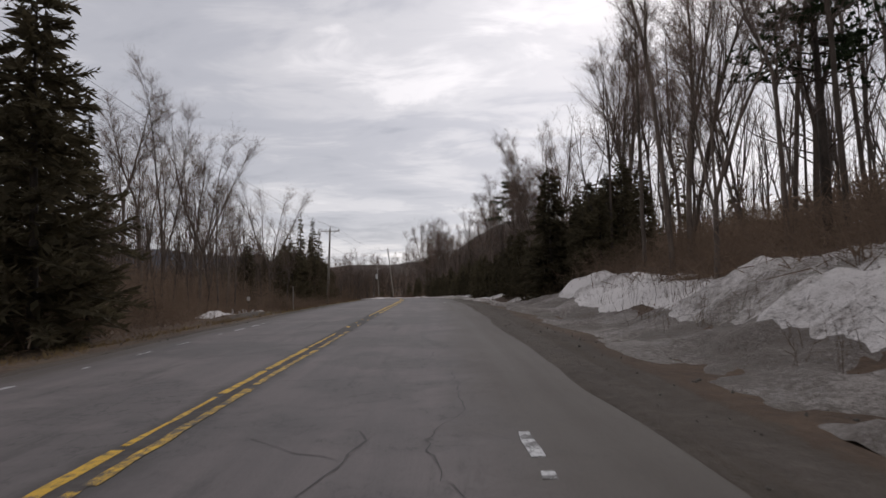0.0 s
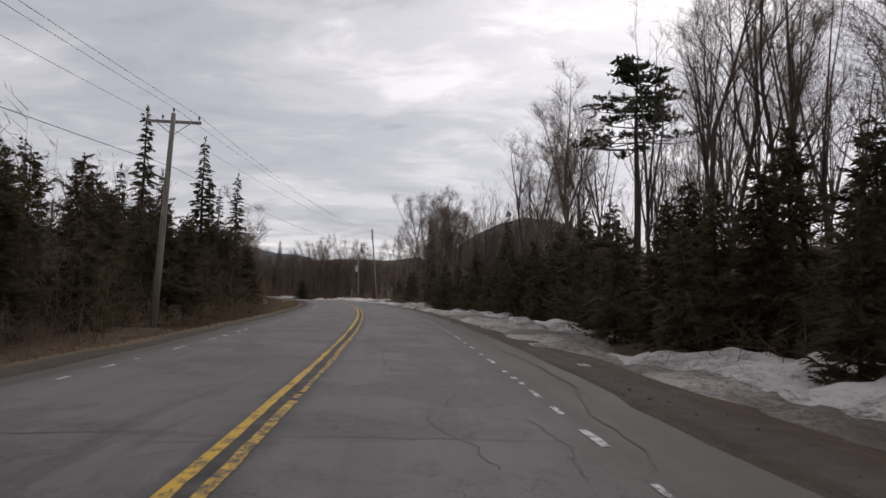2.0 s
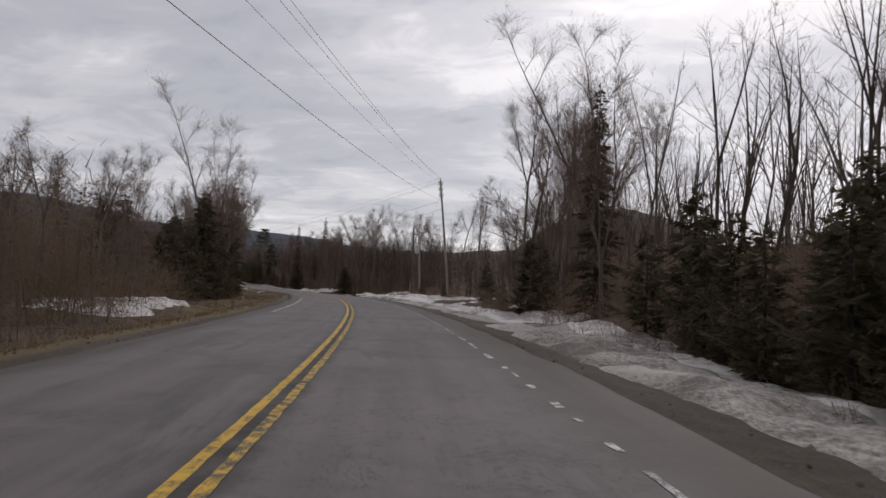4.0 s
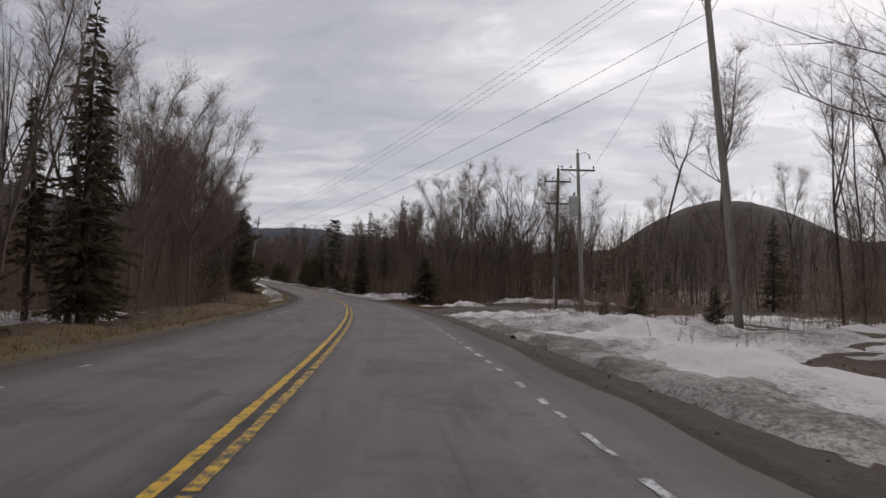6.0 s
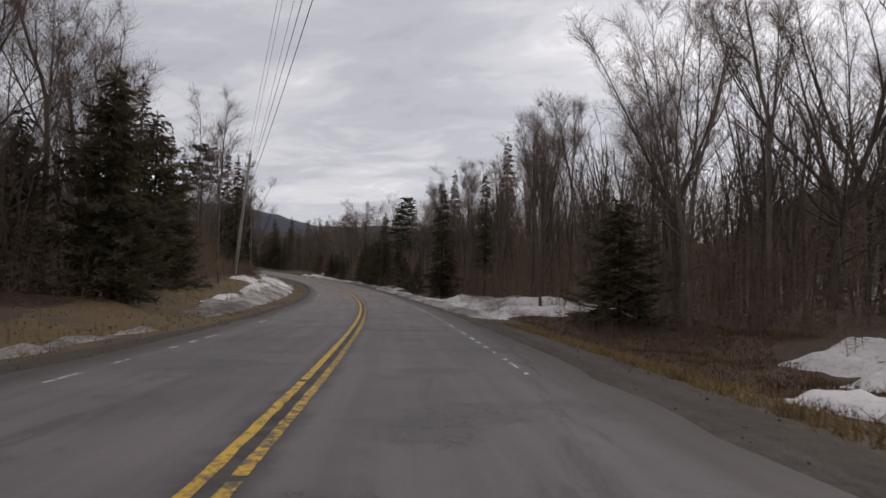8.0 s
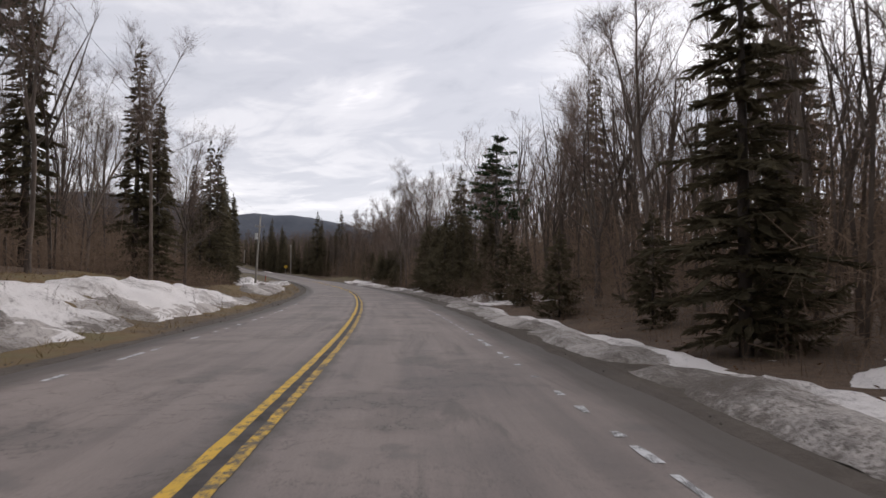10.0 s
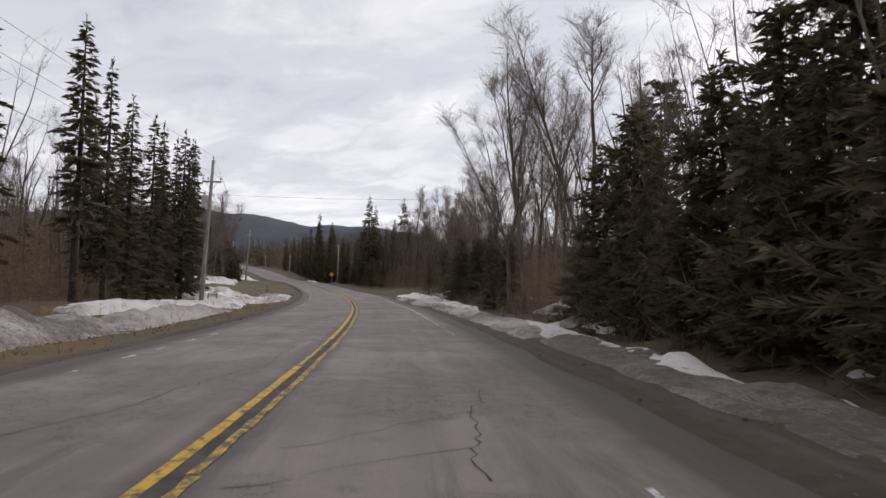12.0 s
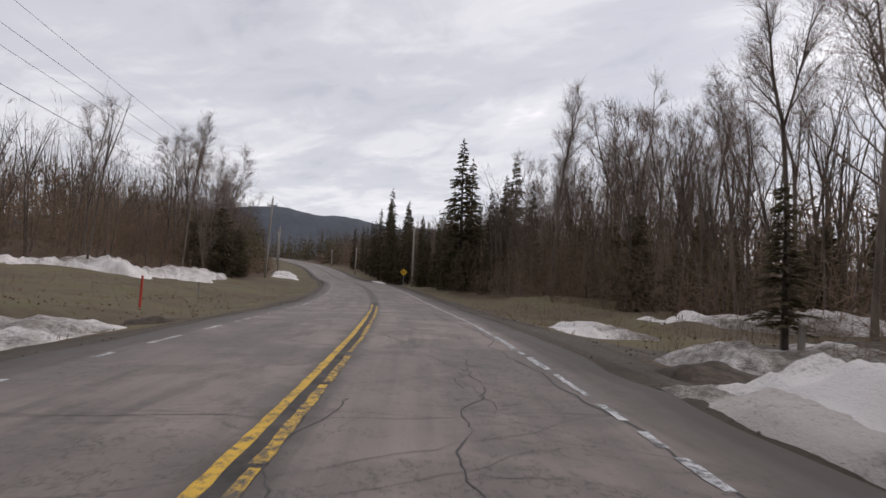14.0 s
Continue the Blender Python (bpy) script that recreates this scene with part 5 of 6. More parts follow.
def fill(count, deep, choose, near, first=-40, last=520):
    for _ in range(count):
        s, side = rng.uniform(first, last), rng.choice((-1, 1))
        edge = of(EDGE_WOODS_RIGHT if side > 0 else EDGE_WOODS_LEFT, s)
        u = side * (edge + deep * rng.random() ** 1.25)
        if clear(s, u, near):
            choose(s, u)


def pick_tree(s, u):
    r = rng.random()
    evergreen = 0.14 + 0.16 * (80 < s < 140) + 0.2 * (330 < s < 395 and u < 0) + 0.12 * (300 < s < 380)
    if s < 60 and u > 0:
        evergreen = 0.03
    if r < evergreen:
        plant(rng.choice(SPRUCE), s, u, rng.uniform(6, 12) * min(1, tall_woods(s, u) / 12), 12.0)
    else:
        plant(rng.choice(BARE), s, u, rng.uniform(0.78, 1.12) * tall_woods(s, u))


fill(165, 10, pick_tree, 2.4, -15, 470)
fill(40, 9, pick_tree, 1.7, 0, 70)


def pick_brush(s, u):
    at = put(s, u)
    k = rng.choice((0, 0, 1, 2, 2))
    copy_thing(THICKET[k], Matrix.Translation(at) @ Matrix.Rotation(rng.uniform(0, 6.28), 4, "Z")).scale = [rng.uniform(0.75, 1.25)] * 3


PLANTED.clear()
for _ in range(55):
    s, side = rng.uniform(-10, 430), rng.choice((-1, 1))
    edge = of(EDGE_WOODS_RIGHT if side > 0 else EDGE_WOODS_LEFT, s)
    if not (side > 0 and s < 135):
        pick_brush(s, side * (edge + 0.8 + 5 * rng.random() ** 1.6))
for s, u in ((14, 12.2), (19, 12.6), (24, 12), (28, 12.8), (33, 11.6), (38, 12.5), (20, 15), (30, 15.5), (10, 13), (6, 12.5), (149, 9.6), (153, 10.5), (158, 11.5), (150, 12), (189, 14), (192, 12.6), (246, 9.8), (251, 11), (199, 13.5), (201, 15), (204, 16.5), (206.5, 14), (209, 17), (212, 14.2), (197, 17), (203, 19), (195.5, 15), (386.8, 9.4), (383, 8.2), (319, 8), (315, 9), (322, 8.6), (387.3, 10.8), (388.2, 12.4), (386, 12.2), (243, 13.5), (247.5, 13.2), (236, 15.2), (240, 15)):
    copy_thing(THICKET[3], Matrix.Translation(put(s, u)) @ Matrix.Rotation(rng.uniform(0, 6.28), 4, "Z"))
for pattern in BARE + [OAK, LEANER, BIG, SNAG] + SPRUCE + HEMLOCK + FIR + PINE + THICKET:
    for ob in (*pattern.children_recursive, pattern):
        bpy.data.objects.remove(ob)


def simple_trees(r, root, tall, stems, shoots, leaders, limbs, subs, twigs, thick=1.0):
    """Leafless trees in the depth of the woods: stem, rising leaders, limbs, branches and twigs, all at once."""
    n = len(root)
    split = r.uniform(0.3, 0.62, n)
    top = root + np.stack([r.normal(0, 0.04, n) * tall, r.normal(0, 0.04, n) * tall, tall * split], -1)
    rad = 0.0068 * tall * r.uniform(0.7, 1.25, n)
    stems.prisms(root, top, rad, rad * 0.8)
    for k in range(leaders):
        a = r.uniform(0, 6.28, n)
        tilt = r.uniform(0.05, 0.4, n)
        d0 = unit(np.stack([np.cos(a) * tilt, np.sin(a) * tilt, np.ones(n)], -1))
        long0 = tall * (1 - split) * r.uniform(0.78, 1.05, n)
        p0 = root + (top - root) * (1.0 if k == 0 else r.uniform(0.85, 1.0, n)[:, None])
        mid = p0 + d0 * (long0 * 0.5)[:, None]
        d1 = unit(d0 + wild(r, n, (0.3, 1.0)) * 0.16)
        q0 = mid + d1 * (long0 * 0.5)[:, None]
        stems.prisms(p0, mid, rad * 0.66, rad * 0.4)
        stems.spikes(mid, q0, rad * 0.4)
        for _ in range(limbs):
            f = r.uniform(0.05, 0.98, n)
            p = np.where(f[:, None] < 0.5, p0 + (mid - p0) * 2 * f[:, None], mid + (q0 - mid) * (2 * f[:, None] - 1))
            d = unit(wild(r, n, (0.4, 1.6)) + d0 * 0.5)
            long = tall * 0.20 * (1.1 - 0.75 * f) * r.uniform(0.6, 1.25, n)
            q = p + d * long[:, None]
            stems.slivers(r, p, q, (0.0016 * tall * (1.15 - f) + 0.006) * thick ** 0.5)
            for _ in range(subs):
                g = r.uniform(0.2, 1.0, n)[:, None]
                p2 = p + (q - p) * g
                d2 = unit(d * 0.8 + wild(r, n, (-0.3, 1.3)) * 0.8)
                q2 = p2 + d2 * (long * r.uniform(0.32, 0.6, n))[:, None]
                shoots.slivers(r, p2, q2, 0.0085 * thick)
                for _ in range(twigs):
                    g = r.uniform(0.1, 1.0, n)[:, None]
                    p3 = p2 + (q2 - p2) * g
                    q3 = p3 + unit(d2 + wild(r, n, (-0.2, 1.2)) * 0.8) * (tall * r.uniform(0.03, 0.065, n))[:, None]
                    shoots.slivers(r, p3, q3, 0.007 * thick)


def far_woods():
    """The depth of the woods behind the first rows, and the woods beyond the bends."""
    r = np.random.RandomState(11)
    root_ob = thing("far_woods", "deep bare woods with scattered dark evergreens behind the road", "woods", kind="stuff")
    stems, shoots, firs = Soup(), Soup(), Soup()

    def spots(n, s0, s1, near, deep, power):
        s, side = r.uniform(s0, s1, n), r.choice([-1, 1], n)
        edge = np.where(side > 0, of(EDGE_WOODS_RIGHT, s), of(EDGE_WOODS_LEFT, s))
        off = near + deep * r.rand(n) ** power
        return s, side * (edge + off), off

    def feet(s, u, sink=0.4):
        x, y = lay(s, u)
        return np.stack([x, y, ground_z(s, u) - sink], -1)

    s, u, off = spots(1050, -25, 520, 1.5, 20, 1.2)
    ok = r.rand(len(s)) < np.where((u > 0) & (s < 140), 0.8, 1.0)
    s, u = s[ok], u[ok]
    simple_trees(r, feet(s, u), tall_woods(s, u) * r.uniform(0.7, 1.12, len(s)), stems, shoots, 3, 6, 3, 4, 0.9)
    s, u, off = spots(2200, -40, 600, 10, 42, 1.2)
    fs, fu = r.uniform(120, 560, 800), r.uniform(90, 260, 800)          # across the valley, past the bends
    x, y = lay(fs, fu)
    far = np.stack([x, y, ground_z(fs, np.full(len(fs), 70.0)) - 1], -1)
    simple_trees(r, np.concatenate([feet(s, u), far]), np.r_[tall_woods(s, u) * r.uniform(0.8, 1.1, len(s)), r.uniform(9, 15, len(fs))], stems, shoots, 3, 4, 2, 1, 2.4)
    s, u, off = spots(300, -40, 640, 9, 55, 1.4)
    ls, lu, off = spots(320, 480, 700, 0.5, 40, 1.5)                     # dark stand on the hill ahead
    es, eu = r.uniform(722, 800, 110), r.uniform(-45, 45, 110)
    a, h = np.concatenate([feet(s, u), feet(ls, lu), feet(es, eu)]), np.r_[r.uniform(5, 12, len(s)), r.uniform(7, 13, len(ls)), r.uniform(9, 15, len(es))]
    for k in range(100):
        f = r.uniform(0.03, 0.99, len(a))
        t = r.uniform(0, 6.28, len(a))
        reach = (0.25 + 0.16 * h * (1 - f)) * r.uniform(0.5, 1.1, len(a))
        way = np.stack([np.cos(t) * reach, np.sin(t) * reach, r.uniform(-0.6, 0.1, len(a)) * reach], -1)
        p = a + np.stack([0 * h, 0 * h, h * f], -1) + way * 0.15
        firs.slivers(r, p, p + way, 0.07 + 0.13 * reach, True)
    stems.spikes(a, a + np.stack([0 * h, 0 * h, h], -1), 0.12)
    s = r.uniform(240, 345, 560)                                         # thick woods past the gravel lot
    u = of(EDGE_WOODS_RIGHT, s) + 1.5 + 42 * r.rand(len(s)) ** 1.1
    simple_trees(r, feet(s, u), r.uniform(8.5, 13.5, len(s)), stems, shoots, 3, 5, 3, 3, 1.2)
    s = r.uniform(394, 470, 240)                                         # and past the grassy track
    u = of(EDGE_WOODS_RIGHT, s) + 2.0 + 32 * r.rand(len(s)) ** 1.2
    simple_trees(r, feet(s, u), r.uniform(7, 11, len(s)), stems, shoots, 3, 5, 3, 3, 1.3)
    s, u, off = spots(520, 470, 640, 1.0, 34, 1.0)                       # round the last bend
    simple_trees(r, feet(s, u), tall_woods(s, u) * r.uniform(0.7, 1.1, len(s)), stems, shoots, 3, 4, 2, 2, 2.4)
    # undergrowth: fine upright whips by the edge, coarser growth behind
    near, deep = Soup(), Soup()
    for soup, n, per, first, depth, power, wide, long in ((near, 11000, 38, 0.3, 9.0, 1.25, (0.007, 0.015), (0.4, 1.3)), (near, 5000, 4, 0.6, 10.0, 1.2, (0.006, 0.011), (1.8, 4.2)),
                                                          (deep, 9000, 20, 5.0, 16.0, 1.1, (0.018, 0.035), (0.6, 1.9)), (deep, 4000, 6, 2.5, 30.0, 1.2, (0.014, 0.03), (2.0, 4.8)), (deep, 5000, 14, 14.0, 26.0, 1.2, (0.05, 0.10), (0.8, 2.4))):
        s, u, off = spots(n, -30, 620, first, depth, power)
        low = np.where(u > 0, of(UNDER_RIGHT, s), of(UNDER_LEFT, s))
        foot, h = feet(s, u, 0.1), low * r.uniform(0.45 if first < 1 else 0.65, 1.12, n) * (0.3 + 0.7 * ease(0, 4.5, off))
        upright = long[1] > 3
        for k in range(per):
            p = foot + np.stack([r.normal(0, 0.9, n), r.normal(0, 0.9, n), h * (0.5 * r.rand(n) if upright else r.rand(n) ** (1.15 if first < 1 else 0.9))], -1)
            soup.slivers(r, p, p + wild(r, n, (2.5, 9.0) if upright else (-0.6, 1.9)) * (r.uniform(*long, n) * (np.minimum(1, h / 4.5) if upright else 1))[:, None], r.uniform(*wide, n))
    for name, soup, mat in (("stems", stems, BARK), ("shoots", shoots, TWIG), ("evergreens", firs, NEEDLE), ("undergrowth", near, BRUSH), ("undergrowth", deep, BRUSH)):
        tagged(part(name, soup, mat, root_ob), kind="stuff")


far_woods()


# ---- snow ----
BARE_SPOTS = [(256.4, 6.7, 3.0, 0.9), (262.5, 14.2, 2.5, 0.8), (358, 8.2, 7.5, 1.6), (207.5, 10.5, 4.0, 2.5), (384.6, 9.2, 3.0, 1.1), (340, 8.0, 8.0, 0.8)]


def snow_patch(label, s0, s1, u0, u1, high, mat, cell=0.35, ragged=0.55, holes=0.0, name="snow_bank", category="snow", group="old snow"):
    """Old snow on the ground: thick in the middle, thin and ragged at its rim, with bare holes."""
    cell = min(cell, max(0.16, (s1 - s0) / 70))
    ss, us = np.arange(s0, s1 + cell, cell), np.arange(u0, u1 + cell * 0.6, cell * 0.6)
    S, U = np.meshgrid(ss, us, indexing="ij")
    a = np.minimum(np.minimum(S - s0, s1 - S) / max(1.0, 0.12 * (s1 - s0)), 1)
    b = np.minimum(np.minimum(U - U.min(axis=1, keepdims=True), U.max(axis=1, keepdims=True) - U) / (0.35 * (u1 - u0)), 1)
    x, y = lay(S, U)
    body = np.minimum(a, 1) * np.sqrt(np.maximum(b, 0)) + rough_field(x, y, 3.2, 3) * ragged + rough_field(x + 9, y, 0.9, 2) * 0.3 - 0.24
    if holes:
        body = body - holes * ease(0.02, 0.2, rough_field(x + 40, y, 4.0, 2))
    for cs, cu, rs, ru in BARE_SPOTS:
        body = body - 1.6 * np.clip(1.25 - ((S - cs) / rs) ** 2 - ((U - cu) / ru) ** 2, 0, 1)
    z = ground_z(S, U) + np.clip(body, -0.4, 1.0) * high + (rough_field(x, y, 1.1, 3) * (0.18 + 0.4 * high) + rough_field(x + 5, y + 3, 0.45, 2) * 0.10) * np.clip(body * 3, 0, 1) - 0.02
    ns, nu = S.shape
    keep = body > -0.25
    i, j = np.meshgrid(np.arange(ns - 1), np.arange(nu - 1), indexing="ij")
    ok = (keep[:-1, :-1] | keep[1:, :-1] | keep[:-1, 1:] | keep[1:, 1:]).ravel()
    k = (i * nu + j).ravel()[ok]
    used, inv = np.unique(np.stack([k, k + 1, k + nu + 1, k + nu], 1), return_inverse=True)
    me = bpy.data.meshes.new(name)
    me.from_pydata(np.stack([x, y, z], -1).reshape(-1, 3)[used].tolist(), [], inv.reshape(-1, 4).tolist())
    me.materials.append(mat)
    me.shade_smooth()
    return tagged(new(name, me), label, category, group, "stuff")


PLOUGHED = "sandy ploughed snow along the gravel shoulder"
OLD = "patch of old white snow on the forest floor"
for s0, s1, u0, u1, h, mat, la, holes in ((-20, 52, 5.8, 9.7, 0.20, SNOW_SANDY, PLOUGHED, 0.15), (-18, 36, 8.0, 12.4, 0.45, SNOW, "clean snow lying on the roadside bank", 0.5), (24, 40, 8.4, 12.0, 0.5, SNOW, "clean snow lying on the roadside bank", 0.6), (52, 72, 5.8, 8.2, 0.20, SNOW_DIRTY, PLOUGHED, 0.3), (51, 54.6, 8.0, 11.0, 0.4, SNOW, OLD, 0.1), (62, 76, 6.8, 11.5, 0.35, SNOW, OLD, 0.4), (68, 142, 4.9, 8.8, 0.30, SNOW_DIRTY, PLOUGHED, 0.1), (76, 140, 7.0, 9.6, 0.34, SNOW, "white crest of the ploughed snow bank", 0.3),
        (134, 204, 5.1, 7.2, 0.20, SNOW_DIRTY, PLOUGHED, 0.0), (136, 202, 5.7, 9.6, 0.28, SNOW, "white crest of the ploughed snow bank", 0.25), (172, 203, 8.4, 16.0, 0.25, SNOW, "wide field of old snow beside the road", 0.7), (138, 145, 8.4, 11.5, 0.5, SNOW, OLD, 0.2), (150, 156, 11, 14, 0.3, SNOW, OLD, 0.3), (193.5, 203.2, 5.6, 10.6, 0.5, SNOW, "ploughed heap of white snow at the gravel lot", 0.0), (182, 204, 7.0, 13, 0.4, SNOW, "wide field of old snow beside the road", 0.25), (184, 206, 14, 32, 0.25, SNOW, "wide field of old snow beside the road", 0.8),):
    snow_patch(la, s0, s1, u0, u1, h, mat, holes=holes)
for s0, s1, u0, u1, h, mat, la, holes in ((200, 214, 11.5, 20, 0.25, SNOW, OLD, 0.6), (228.6, 233.2, 10.6, 13.6, 0.75, SNOW, "ploughed heap of white snow at the gravel lot", 0.0), (237.0, 240.6, 14, 38, 0.5, SNOW, "ploughed ridge of snow behind the gravel lot", 0.2), (249, 263, 5.6, 10.5, 0.3, SNOW, OLD, 0.5), (224.5, 229, 6.6, 10.5, 0.35, SNOW, OLD, 0.3), (230.6, 237.5, 12.0, 15.4, 0.5, SNOW, "ploughed ridge of snow behind the gravel lot", 0.3), (246, 285, 6.6, 14, 0.36, SNOW, "wide field of old snow beside the road", 0.5), (246, 312, 5.5, 7.6, 0.26, SNOW, PLOUGHED, 0.2), (247, 312, 4.6, 6.4, 0.2, SNOW_DIRTY, PLOUGHED, 0.1),
        (300, 348, 5.1, 7.2, 0.22, SNOW_SANDY, PLOUGHED, 0.05), (340, 384, 4.8, 7.2, 0.26, SNOW_DIRTY, PLOUGHED, 0.05), (330, 384, 5.5, 7.3, 0.28, SNOW, "white crest of the ploughed snow bank", 0.3), (362, 386, 12, 21, 0.2, SNOW, OLD, 0.6), (336, 352, 12, 20, 0.2, SNOW, OLD, 0.7), (308, 336, 6.4, 15, 0.2, SNOW, "thin patchy snow among the brush", 0.7), (345, 352, 7.4, 10.5, 0.35, SNOW, OLD, 0.3), (352, 362, 9, 13.5, 0.25, SNOW, OLD, 0.5),):
    snow_patch(la, s0, s1, u0, u1, h, mat, holes=holes)
for s0, s1, u0, u1, h, mat, la, holes in ((366, 385, 6.0, 8.2, 0.4, SNOW, OLD, 0.25), (374, 387.4, 4.7, 8.6, 0.62, SNOW, "ploughed heap of white snow at the grassy track", 0.1), (370, 387.6, 4.4, 5.9, 0.3, SNOW_DIRTY, PLOUGHED, 0.1), (387.6, 391.6, 5.7, 10.2, 0.75, SNOW, "ploughed heap of white snow at the grassy track", 0.0), (403.5, 409, 10.5, 27, 0.75, SNOW, "ridge of snow at the far end of the grassy track", 0.3), (398.6, 403.5, 6.2, 9.6, 0.55, SNOW, OLD, 0.0), (40, 46, -12.8, -10.2, 0.25, SNOW, OLD, 0.6), (50, 56, -12.5, -9.5, 0.3, SNOW, OLD, 0.5),
        (138, 150, -13.5, -8.6, 0.4, SNOW, OLD, 0.4), (150, 210, -20, -12, 0.25, SNOW, OLD, 0.9), (225, 239, -6.9, -5.5, 0.12, SNOW_DIRTY, PLOUGHED, 0.6), (275, 281, -10.5, -8.3, 0.25, SNOW, OLD, 0.2), (244, 318, -8.2, -6.0, 0.26, SNOW_DIRTY, PLOUGHED, 0.0), (250, 296, -8.7, -6.9, 0.16, SNOW, "thin crest of old snow on the verge", 0.5), (284, 312, -9.6, -6.0, 0.35, SNOW, "wide field of old snow on the verge", 0.4),):
    snow_patch(la, s0, s1, u0, u1, h, mat, holes=holes)
for s0, s1, u0, u1, h, mat, la, holes in ((324, 364, -9.2, -6.6, 0.42, SNOW_DIRTY, PLOUGHED, 0.0), (350, 392, -12.5, -7.6, 0.4, SNOW, "wide field of old snow on the verge", 0.35), (378, 394.2, -9.0, -5.0, 0.42, SNOW, "wide field of old snow on the verge", 0.1), (383.5, 391, -15, -8.2, 0.85, SNOW, "ploughed ridge of snow on the grass", 0.1), (426, 432, -42, -24, 1.1, SNOW, "long ploughed ridge of snow before the woods", 0.15), (430, 437, -26, -16.5, 1.0, SNOW, "long ploughed ridge of snow before the woods", 0.1), (436, 446, -20.5, -13.0, 0.8, SNOW, "long ploughed ridge of snow before the woods", 0.2),
        (478, 516, -11.5, -7.2, 0.5, SNOW, "bank of snow by the road's bend", 0.4), (486, 500, 5.6, 7.4, 0.2, SNOW, OLD, 0.6),):
    snow_patch(la, s0, s1, u0, u1, h, mat, holes=holes)


# raised dark brown patches stand in for two hollows, darkness put into the colour
HOLLOW_DARK = simple("dark_hollow_brown", (0.022, 0.015, 0.010), (0.075, 0.052, 0.034), 7.0, 0.9, 0.5)
snow_patch("dark brown patch in a hollow in the grass", 394.2, 397.4, -6.8, -4.9, 0.24, HOLLOW_DARK, 0.2, 0.3, name="bare_soil", category="soil", group="")
snow_patch("dark brown patch for the hole at the end of the snow heap", 386.2, 389.4, 5.0, 7.2, 0.24, HOLLOW_DARK, 0.2, 0.3, name="bare_soil", category="soil", group="")

# ---- poles and wires ----
def utility_pole(s, u, tall, lean=(0.0, 0.0), mat=None, arms=((0.35, 2.4),), label="", tank=None, aim=None, rack=False):
    """A wooden pole with its crossarms, braces, insulators and, on some, a transformer. Gives the wires' places."""
    root = thing("utility_pole", label or "weathered wooden utility pole with a crossarm beside the road", "utility pole", "utility poles", m=Matrix.Translation(put(s, u)))
    mat = mat or POLE_WOOD
    way = Vector((lean[0], lean[1], 1.0))
    shaft = Soup()
    shaft.tube([way * z for z in (-0.6, tall * 0.33, tall * 0.66, tall)], [0.165, 0.145, 0.125, 0.10], 12)
    part("shaft", shaft, mat, root, smooth=True)
    turn = radians(heading(s) if aim is None else aim)
    across, along = Vector((math.cos(turn), math.sin(turn), 0)), Vector((-math.sin(turn), math.cos(turn), 0))
    frame_ = Matrix((across, along, Vector((0, 0, 1)))).transposed().to_4x4()
    ends = []
    for drop, length in arms:
        c = way * (tall - drop) + along * 0.13
        arm = Soup()
        arm.box((0, 0, 0), (length, 0.10, 0.12), Matrix.Translation(c) @ frame_)
        bar = part("crossarm", arm, mat, root)
        for side in (-1, 1):
            brace = Soup()
            brace.tube([c + across * side * length * 0.3 - Vector((0, 0, 0.05)), way * (tall - drop - 0.62) + along * 0.12], [0.018, 0.018], 5)
            part("brace", brace, STEEL, root)
        for f in (-0.46, -0.2, 0.46):
            p = c + across * f * length + Vector((0, 0, 0.06))
            pin = Soup()
            pin.tube([p, p + Vector((0, 0, 0.08)), p + Vector((0, 0, 0.09)), p + Vector((0, 0, 0.15)), p + Vector((0, 0, 0.16)), p + Vector((0, 0, 0.22)), p + Vector((0, 0, 0.25))], [0.015, 0.015, 0.055, 0.045, 0.06, 0.05, 0.02], 8)
            part("insulator", pin, CERAMIC, bar)
            ends.append(root.location + p + Vector((0, 0, 0.25)))
    cap = Soup()
    p = way * tall
    cap.tube([p, p + Vector((0, 0, 0.12)), p + Vector((0, 0, 0.13)), p + Vector((0, 0, 0.22)), p + Vector((0, 0, 0.26))], [0.02, 0.02, 0.06, 0.05, 0.02], 8)
    part("insulator", cap, CERAMIC, root)
    if tank:
        low, size = tank
        c = way * (tall - low) - across * 0.36
        can = Soup()
        can.tube([c + Vector((0, 0, z * size)) for z in (-0.5, -0.46, 0.42, 0.47, 0.5)], [0.20 * size, 0.24 * size, 0.24 * size, 0.255 * size, 0.1 * size], 14)
        body = part("transformer", can, TANK, root, "pale grey transformer can", True)
        for side in (-1, 1):
            b = c + along * side * 0.1 * size + Vector((0, 0, 0.5 * size))
            bush = Soup()
            bush.tube([b, b + Vector((0, 0, 0.1)), b + Vector((0, 0, 0.11)), b + Vector((0, 0, 0.2)), b + Vector((0, 0, 0.24))], [0.03, 0.03, 0.05, 0.035, 0.01], 7)
            part("bushing", bush, CERAMIC, body)
        strap = Soup()
        strap.box((0, 0, 0), (0.5, 0.12, 0.06), Matrix.Translation(c + across * 0.22) @ frame_)
        part("bracket", strap, STEEL, root)
    if rack:
        fuse = Soup()
        c = way * (tall - 0.1) + across * 0.1
        fuse.tube([c, c + across * 0.34 + Vector((0, 0, 0.16)), c + across * 0.62 + Vector((0, 0, 0.02))], [0.02, 0.02, 0.015], 5)
        fuse.tube([c + across * 0.62 + Vector((0, 0, 0.05)), c + across * 0.74 - Vector((0, 0, 0.3))], [0.035, 0.035], 6)
        part("fuse_holder", fuse, CERAMIC, root)
    top = root.location + p + Vector((0, 0, 0.26))
    low = root.location + way * (tall - 2.4) + across * 0.13
